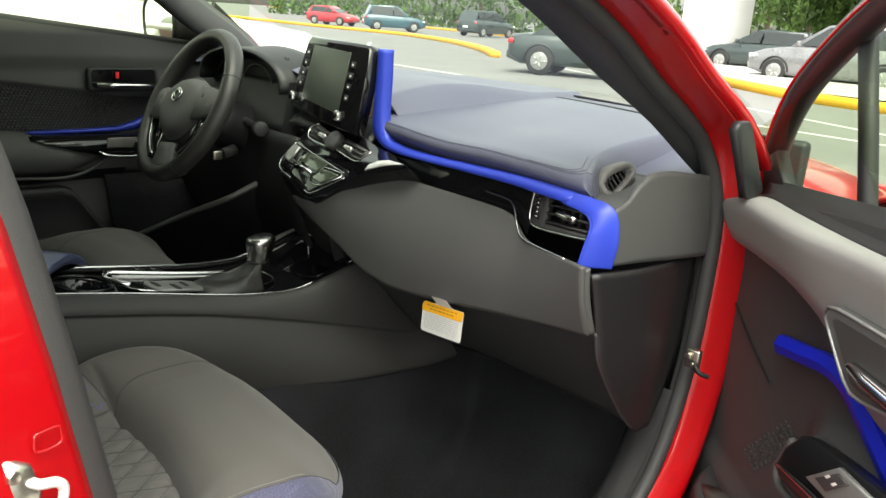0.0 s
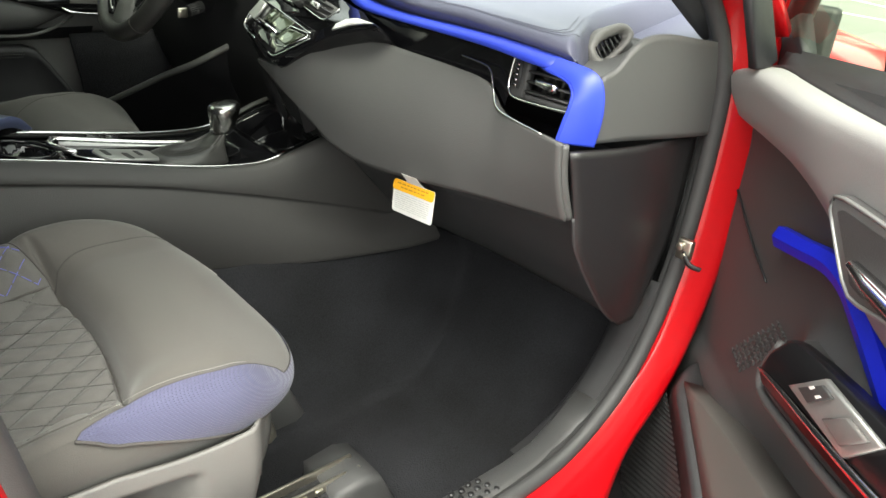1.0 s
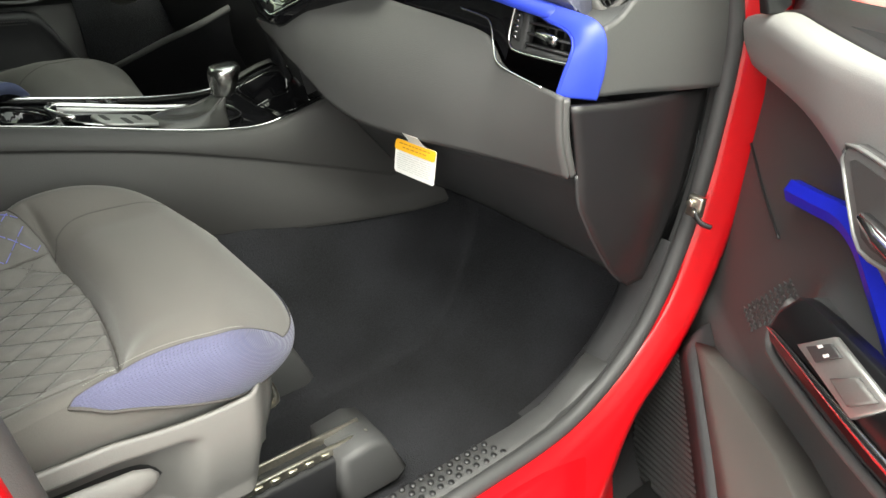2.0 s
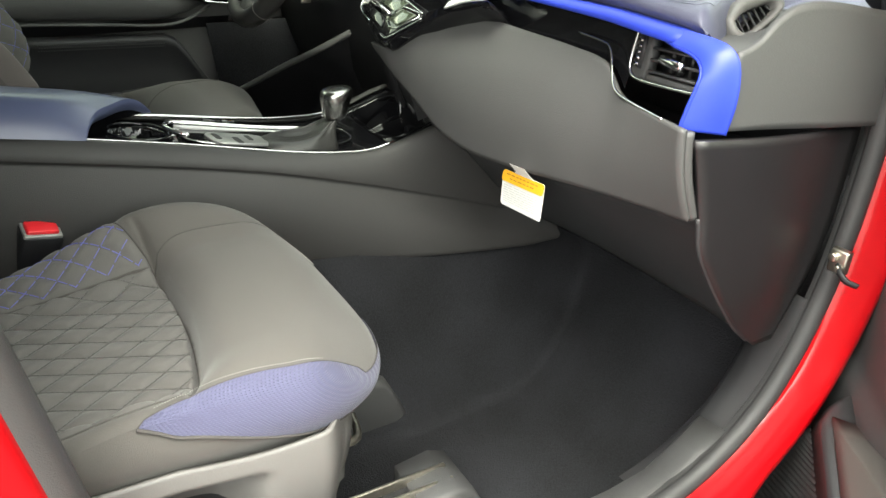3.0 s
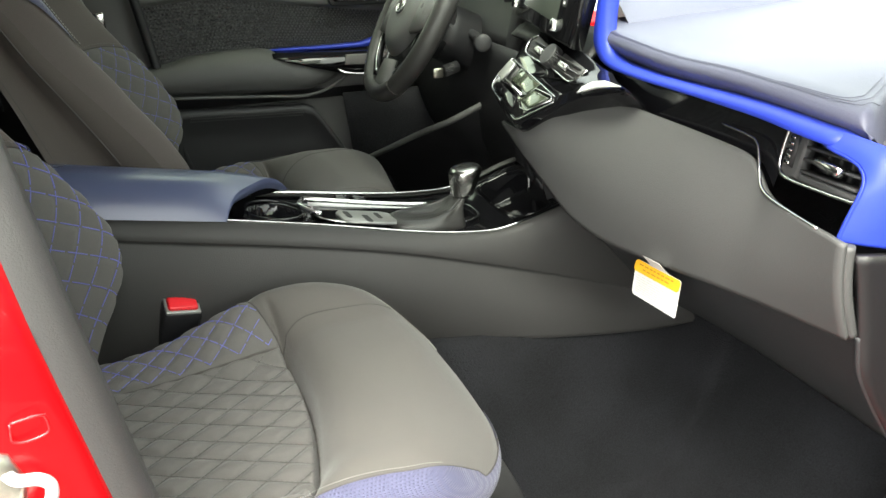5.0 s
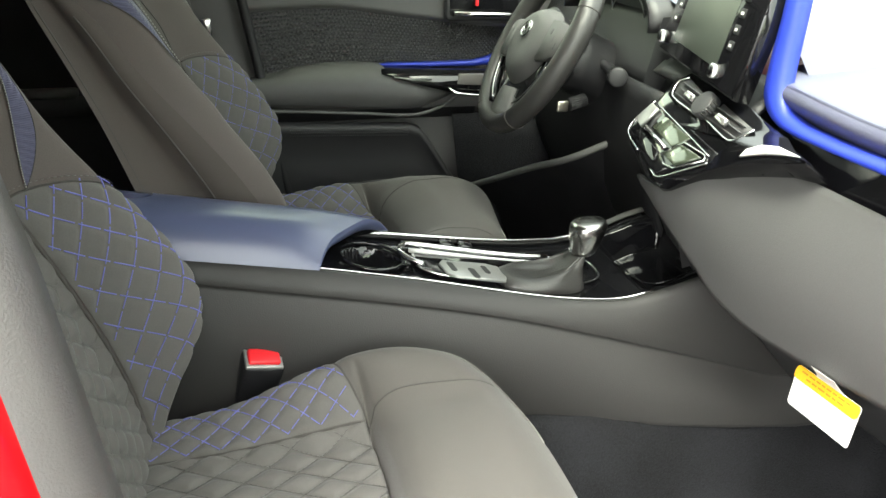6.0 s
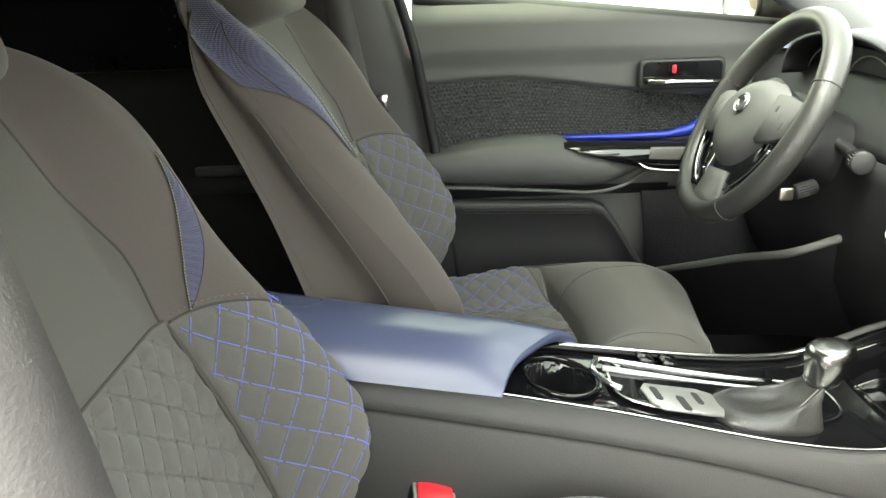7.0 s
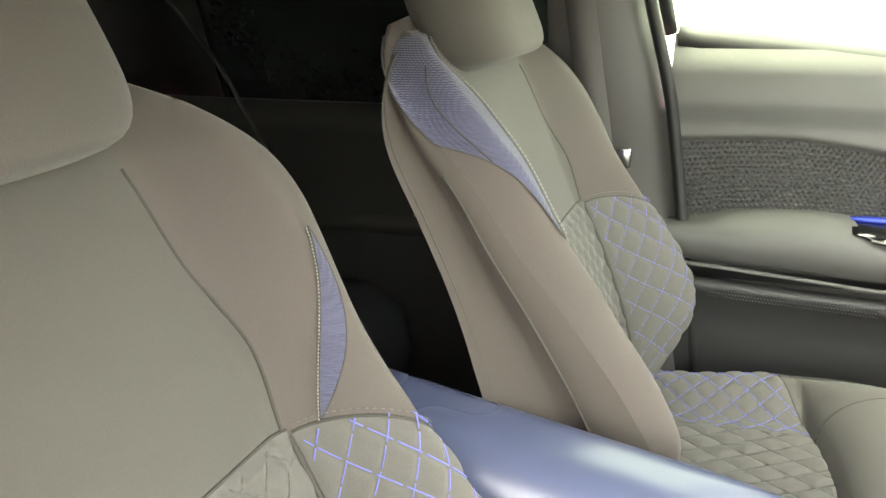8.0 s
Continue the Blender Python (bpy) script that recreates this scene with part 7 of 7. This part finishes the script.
part("window_divider", tube([D(0.222, 0.98, -0.04), D(0.212, 1.025, -0.037), D(0.187, 1.105, -0.033), D(0.150, 1.225, -0.025)], 0.012, 8), PLASTIC_D, pd)
part("sail_panel", prism([(-0.085, 0.96), (0.03, 0.99), (0.005, 1.015), (-0.040, 1.055), (-0.070, 1.04)], lambda a, b, d: D(a, b, -0.04 + d), 0.02, 0.006), PLASTIC_D, pd)
pg = part("window_glass", grid(lambda s, v: D(s, belt_z(s) + (0.02 + 0.32 * min(1, 0.35 + s * 1.1) - 0.02) * v, -0.05 + 0.07 * v), 10, 4, -0.03, 1.0, 0, 1), SIDEGLASS, pd)
pg.visible_shadow = False

# ---- hardware on the door posts ----
check = thing("door_check", "greasy steel door check strap on the hinge post", "door check", (0.752, 0.80, 0.70))
part("plate", box((0.752, 0.803, 0.716), (0.024, 0.012, 0.032), 0.003), STEEL, check)
part("strap", tube(smooth_path([(0.752, 0.80, 0.712), (0.762, 0.792, 0.707), (0.772, 0.792, 0.700), (0.784, 0.80, 0.696)], 5), 0.0030, 6, flat=1.8), PLASTIC_D, check)
part("bolt", disc((0.748, 0.797, 0.722), 0.006, 0.007, (0, -1, 0), 6, 0.001), STEEL, check)
part("bolt", disc((0.757, 0.797, 0.709), 0.005, 0.006, (0, -1, 0), 6, 0.001), STEEL, check)
stri = thing("door_striker", "steel door striker loop bolted to the red pillar", "door striker", (0.715, -0.15, 0.86))
part("plate", loft([[(x, y - 0.012 * k, z) for y, z in ((-0.176, 0.835), (-0.150, 0.838), (-0.146, 0.860), (-0.152, 0.882), (-0.166, 0.893), (-0.182, 0.875))] for x, k in ((0.712, 0.0), (0.722, 0.0), (0.726, 0.3))]), STEEL, stri)
part("loop", tube(smooth_path([(0.714, -0.160, 0.872), (0.728, -0.150, 0.868), (0.727, -0.137, 0.864), (0.725, -0.132, 0.856), (0.726, -0.136, 0.843), (0.726, -0.150, 0.839), (0.714, -0.160, 0.838)], 6), 0.0042, 8), GLINTSILVER, stri, "bright steel loop")
part("bolt", disc((0.722, -0.166, 0.878), 0.006, 0.006, (0.9, 0.4, 0), 6, 0.001), STEEL, stri)
part("bolt", disc((0.722, -0.168, 0.846), 0.006, 0.006, (0.9, 0.4, 0), 6, 0.001), STEEL, stri)
stamp = [(0.7155, -0.148, 0.903), (0.7115, -0.130, 0.903), (0.7110, -0.1285, 0.898), (0.7115, -0.1295, 0.889), (0.7155, -0.148, 0.889)]
part("stamped_rim", tube([Vector(p) + Vector((0.003, 0.0015, 0)) for p in smooth_path(stamp + stamp[:1], 4)], 0.0012, 6), RED, body)

# ---- rear bench ----
rear = thing("rear_bench", "dark cloth rear bench seat in shade", "seat", (0, -0.85, 0.3))
part("bench_cushion", loft([[(x, -0.54 + r, 0.35), (x, -0.49 + r, 0.60), (x, -0.51 + r, 0.68), (x, -0.57 + r, 0.715), (x, -1.05, 0.64), (x, -1.1, 0.35)] for x, r in ((-0.64, -0.05), (-0.62, -0.01), (-0.55, 0.01), (-0.2, 0.01), (-0.1, -0.02), (0.0, 0.0), (0.2, 0.01), (0.58, 0))]), DARKCLOTH, rear, "blue-grey cloth cushion")
part("bench_back", loft([[(x, -1.03, 0.52), (x, -0.98 + r, 0.64), (x, -1.16 + r, 1.08), (x, -1.25, 1.12), (x, -1.25, 0.52)] for x, r in ((-0.62, -0.03), (-0.58, 0), (-0.1, 0.01), (0, -0.02), (0.1, 0.01), (0.57, 0))]), DARKCLOTH, rear)
for x in (-0.36, 0.36):
    part("headrest", box((x, -1.22, 1.18), (0.26, 0.09, 0.14), 0.035, 4), DARKCLOTH, rear)
rdp = thing("rear_door_trim", "dark rear door trim with armrest on the far side", "door trim", (-0.70, -0.6, 0.6))
part("panel_armrest", loft([[(-0.71, y, 0.80), (-0.66, y, 0.81), (-0.65, y, 0.84), (-0.71, y, 0.86)] for y in (-0.35, -0.5, -0.9)]), SOFT, rdp)
part("pull_cup", box((-0.67, -0.45, 0.857), (0.03, 0.12, 0.02), 0.006), SILVERGREY, rdp)


# ---- car park outside ----
def make_car(name, label, paint, loc, heading, length=4.6, width=1.8, height=1.47, belt=0.92, group="parked cars", hatch=False, handles=False, lamp=None):
    """A parked car in local axes: x forward, y left, z up."""
    car = thing(name, label, "car", group=group, m=Matrix.Translation(loc) @ pose(0, 0, 0, 0, 0, heading))
    L, W = length / 2, width / 2
    xs = [-L, -L + 0.06, -L + 0.35, -L + 1.1, -0.4, 0.4, L - 1.25, L - 0.5, L - 0.12, L]
    tops = [belt - 0.12, belt - 0.02, belt + (0.02 if not hatch else 0.05), belt + 0.04, belt + 0.02, belt, belt - 0.02, belt - 0.12, belt - 0.25, belt - 0.36]
    half = [W * 0.86, W * 0.93, W * 0.98, W, W, W, W, W * 0.97, W * 0.90, W * 0.80]
    sec = []
    for x, zt, h in zip(xs, tops, half):
        zb = 0.24 if abs(x) < L - 0.2 else 0.34
        sec.append([(x, h * 0.92, zb), (x, h, zb + 0.14), (x, h * 1.0, (zb + zt) / 2 + 0.08), (x, h * 0.96, zt - 0.06), (x, h * 0.84, zt), (x, 0, zt + 0.03), (x, -h * 0.84, zt), (x, -h * 0.96, zt - 0.06), (x, -h, (zb + zt) / 2 + 0.08), (x, -h, zb + 0.14), (x, -h * 0.92, zb)])
    shell = part("body", loft(sec), paint, car)
    r0, r1 = (-L + 0.12, -L + 0.45) if hatch else (-L + 0.55, -L + 1.35)
    cab = [(r0, belt, 0.88), (r1, height - 0.04, 0.70), (-0.2, height, 0.70), (L - 2.05, height - 0.05, 0.69), (L - 1.2, belt - 0.01, 0.86)]
    part("cabin", loft([[(x, W * k, min(z, belt)), (x, W * k * (1 if z <= belt else 1.0), z - 0.03 if z > belt else z), (x, W * k * 0.9, z), (x, -W * k * 0.9, z), (x, -W * k, z - 0.03 if z > belt else z), (x, -W * k, min(z, belt))] for x, z, k in cab]), paint, car)
    for sd in (1, -1):
        for xa, xb, ta, tb in ((r0 + 0.30, -0.22, r1 + 0.08, -0.25), (-0.14, L - 1.45, -0.17, L - 2.12)):
            part("side_window", loft([[(xa, sd * W * 0.875, belt + 0.03), (ta, sd * W * 0.715, height - 0.10)], [(xb, sd * W * 0.875, belt + 0.02), (tb, sd * W * 0.715, height - 0.10)]], closed=False), TINTED, car)
        for x in (-L + 0.85, L - 0.88):
            ty = part("wheel", disc((x, sd * (W - 0.19), 0.335), 0.335, 0.2, (0, sd, 0), 32, 0.03), TYRE, car)
            rm = part("rim", disc((x, sd * (W - 0.02), 0.335), 0.215, 0.035, (0, sd, 0), 28, 0.008), SILVERGREY, ty)
            for k in range(5):
                a = k * 2 * math.pi / 5
                part("spoke", tube([(x + 0.05 * math.cos(a), sd * (W + 0.018), 0.335 + 0.05 * math.sin(a)), (x + 0.20 * math.cos(a), sd * (W + 0.014), 0.335 + 0.20 * math.sin(a))], 0.026, 6, flat=0.5), CHROME, ty)
            part("wheel_arch", tube([(x + 0.39 * math.cos(a), sd * (W - 0.005), 0.335 + 0.39 * math.sin(a)) for a in [k * math.pi / 16 for k in range(17)]], 0.03, 6), PLASTIC_D, car)
        part("rear_lamp", box((-L + 0.08, sd * W * 0.80, belt - 0.16), (0.14, 0.34, 0.12), 0.03), TAILLAMP, car)
        part("head_lamp", box((L - 0.16, sd * W * 0.78, belt - 0.32), (0.22, 0.34, 0.12), 0.04), MIRROR, car)
        part("mirror", box((L - 1.5, sd * (W + 0.08), belt + 0.07), (0.10, 0.20, 0.14), 0.04, 3), paint, car)
        if handles:
            for x in (-0.05, -1.15):
                part("door_handle", tube(smooth_path([(x, sd * (W - 0.015), belt - 0.12), (x + 0.04, sd * (W + 0.02), belt - 0.118), (x + 0.17, sd * (W + 0.02), belt - 0.112), (x + 0.21, sd * (W - 0.015), belt - 0.11)], 5), 0.013, 8), paint, car)
                part("handle_cup", disc((x + 0.10, sd * (W - 0.012), belt - 0.125), 0.055, 0.008, (0, sd, 0), 20, 0.002), SILVERGREY, car)
            part("door_gap", box((-0.10, sd * (W - 0.004), 0.72), (0.006, 0.012, 0.9), 0), INK, car)
    part("rear_window", loft([[(r0 + 0.04, -W * 0.72, belt + 0.05), (r0 + 0.04, W * 0.72, belt + 0.05)], [(r1 - 0.03, -W * 0.6, height - 0.10), (r1 - 0.03, W * 0.6, height - 0.10)]], closed=False), TINTED, car)
    part("windscreen", loft([[(L - 1.22, -W * 0.76, belt + 0.04), (L - 1.22, W * 0.76, belt + 0.04)], [(L - 1.98, -W * 0.6, height - 0.10), (L - 1.98, W * 0.6, height - 0.10)]], closed=False), TINTED, car)
    part("bumper", box((-L + 0.02, 0, 0.45), (0.12, width * 0.86, 0.2), 0.05, 3), paint, car)
    part("number_plate", box((-L - 0.045, 0, 0.66), (0.02, 0.46, 0.13), 0.004), PAPER, car)
    return car


make_car("sedan", "dark green saloon car parked on grey asphalt", DARKCAR, (-10.0, 15.8, 0), 25, 4.7, 1.8, 1.46, 0.93)
make_car("suv", "grey sport utility car parked by the building", GREYCAR, (-7.0, 22.5, 0), 180, 4.6, 1.86, 1.68, 1.05, hatch=True)
make_car("suv", "dark blue-green sport utility car beyond the yellow kerb", TEALCAR, (-43.0, 36.0, 0), 60, 4.4, 1.85, 1.75, 1.05, hatch=True)
make_car("suv", "dark grey sport utility car beyond the yellow kerb", DARKCAR, (-38.5, 41.0, 0), 95, 4.7, 1.9, 1.8, 1.1, hatch=True)
make_car("hatchback", "faded red hatchback parked beyond the kerb", REDCAR, (-52.0, 37.0, 0), 20, 4.2, 1.8, 1.5, 0.98, hatch=True)
make_car("hatchback", "dark hatchback parked in the distance", DARKCAR, (-33.0, 45.0, 0), 90, 4.2, 1.8, 1.5, 0.98, hatch=True)
make_car("suv", "white car parked beside the driver's door", WHITECAR, (-2.85, 0.1, 0), 90, 4.6, 1.9, 1.72, 1.22, hatch=True, handles=True)
make_car("hatchback", "dark car half hidden behind the white column", DARKCAR, (-11.5, 27.5, 0), 180, 4.2, 1.8, 1.5, 0.98, hatch=True)


def kerb(pts, label):
    k = thing("kerb", label, "kerb", kind="structure")
    pp = smooth_path(pts, 8)
    sec = []
    for i, (x, y) in enumerate(pp):
        a, b = pp[max(0, i - 1)], pp[min(len(pp) - 1, i + 1)]
        d = Vector((b[0] - a[0], b[1] - a[1])).normalized()
        n = Vector((-d.y, d.x))
        sec.append([(x, y, 0), (x + 0.02 * n.x, y + 0.02 * n.y, 0.17), (x + 0.05 * n.x, y + 0.05 * n.y, 0.19), (x + 0.32 * n.x, y + 0.32 * n.y, 0.19), (x + 0.34 * n.x, y + 0.34 * n.y, 0)])
    part("kerb_stone", loft(sec), KERB, k)


kerb([(-64, 33.5), (-44.3, 30.2), (-35.1, 29.6), (-27, 26.2), (-20.7, 22.1), (-17, 19)], "worn yellow painted concrete kerb")
kerb([(-60, 52), (-40, 46), (-30, 41)], "yellow painted concrete kerb far off")
kerb([(-9.5, 19.4), (-7.4, 17.5), (-5.5, 16.1), (-3.9, 15.45), (0, 15.2), (10, 15.3)], "yellow painted concrete kerb by the pavement")
pv = thing("pavement", "pale concrete pavement before the building", "pavement", kind="structure")
part("slab", loft([[(-9.2, 19.5, 0.18), (-5.3, 16.4, 0.18), (12, 15.6, 0.18)], [(-16, 26, 0.18), (-8, 32, 0.18), (12, 32, 0.18)]], closed=False), CONCRETE, pv, smooth=False)
mk = thing("road_marking", "faded white parking bay lines", "road marking", kind="structure")
for k, (x0, y0, x1, y1) in enumerate(((-5.6, 13.3, 2.0, 9.6), (-4.8, 10.6, 1.5, 10.2), (-17, 12.5, -11, 11.8), (-25, 20, -16, 12.8), (-14, 18.2, -6.2, 14.1))):
    d = Vector((x1 - x0, y1 - y0)).normalized() * 0.06
    part("line", loft([[(x0 - d.y, y0 + d.x, 0.004), (x0 + d.y, y0 - d.x, 0.004)], [(x1 - d.y, y1 + d.x, 0.004), (x1 + d.y, y1 - d.x, 0.004)]], closed=False), WHITELINE, mk, smooth=False)

bld = thing("building", "white rendered showroom with square columns and dark glazing", "building", (-8, 31, 0))
part("column", box((-13.9, 28.2, 2.6), (1.9, 1.9, 5.2), 0.03), WHITEWALL, bld)
part("column", box((-7.6, 30.2, 2.6), (2.4, 1.4, 5.2), 0.03), WHITEWALL, bld)
part("wall", box((6, 34, 2.6), (26, 0.4, 5.2), 0.02), WHITEWALL, bld)
part("canopy", box((-2, 30, 5.5), (30, 8, 0.7), 0.03), WHITEWALL, bld)
for k in range(5):
    part("window", box((-4.3 + 2.9 * k, 31.2, 2.2), (2.7, 0.1, 4.0), 0.01), TINTED, bld)
    part("mullion", box((-5.75 + 2.9 * k, 31.1, 2.2), (0.12, 0.25, 4.2), 0.01), PLASTIC_D, bld)


def make_tree(loc, h, r, seed):
    tr = thing("tree", "leafy green tree at the edge of the car park", "tree", group="trees", m=Matrix.Translation(loc))
    rng = random.Random(seed)
    part("trunk", tube([(0, 0, 0), (0.05, 0.03, h * 0.25), (-0.05, 0.05, h * 0.5), (0.02, 0, h * 0.75)], 0.16, 8), BARK, tr)
    for k in range(6):
        a = k * 1.05
        part("limb", tube([(0, 0, h * (0.35 + 0.05 * k)), (r * 0.4 * math.cos(a), r * 0.4 * math.sin(a), h * (0.5 + 0.05 * k)), (r * 0.75 * math.cos(a), r * 0.75 * math.sin(a), h * (0.56 + 0.06 * k))], 0.06, 6), BARK, tr)
    bm = bmesh.new()
    for k in range(2600):
        while True:
            q = Vector((rng.uniform(-1, 1), rng.uniform(-1, 1), rng.uniform(-1, 1)))
            if 0.25 < q.length < 1 and noise.noise(q * 2.2 + Vector((seed, 0, 0))) > -0.12:
                break
        c = Vector((q.x * r, q.y * r, h * 0.66 + q.z * h * 0.38))
        s = rng.uniform(0.10, 0.24)
        e = Euler((rng.uniform(0, 6), rng.uniform(0, 6), rng.uniform(0, 6))).to_matrix()
        vs = [bm.verts.new(c + e @ Vector(o) * s) for o in ((-1, 0, 0), (0, -0.5, 0.1), (1, 0, 0), (0, 0.5, 0.1))]
        bm.faces.new(vs)
    tagged(part("crown", bm, LEAF, tr, smooth=False), kind="stuff")


for k, (x, y, h, r) in enumerate(((-70, 58, 7, 4), (-60, 62, 8, 4.5), (-48, 60, 7, 4), (-38, 58, 7.5, 4), (-29, 55, 7, 4), (-22, 50, 7, 3.6), (-16, 42, 5.5, 2.6), (-11.3, 34, 4.2, 1.6))):
    make_tree((x, y, 0), h, r, k + 3)
hedge = thing("hedge", "distant dark green hedge and woodland edge", "hedge", kind="stuff")
bm = bmesh.new()
rng = random.Random(9)
for k in range(5200):
    t = rng.random()
    c = Vector((-120 + 130 * t, 72 - 14 * t + rng.uniform(-1.5, 1.5), abs(rng.gauss(1.6, 1.6))))
    s = rng.uniform(0.25, 0.6)
    e = Euler((rng.uniform(0, 6), rng.uniform(0, 6), rng.uniform(0, 6))).to_matrix()
    bm.faces.new([bm.verts.new(c + e @ Vector(o) * s) for o in ((-1, 0, 0), (0, -0.5, 0.1), (1, 0, 0), (0, 0.5, 0.1))])
part("leaves", bm, LEAF, hedge, smooth=False)
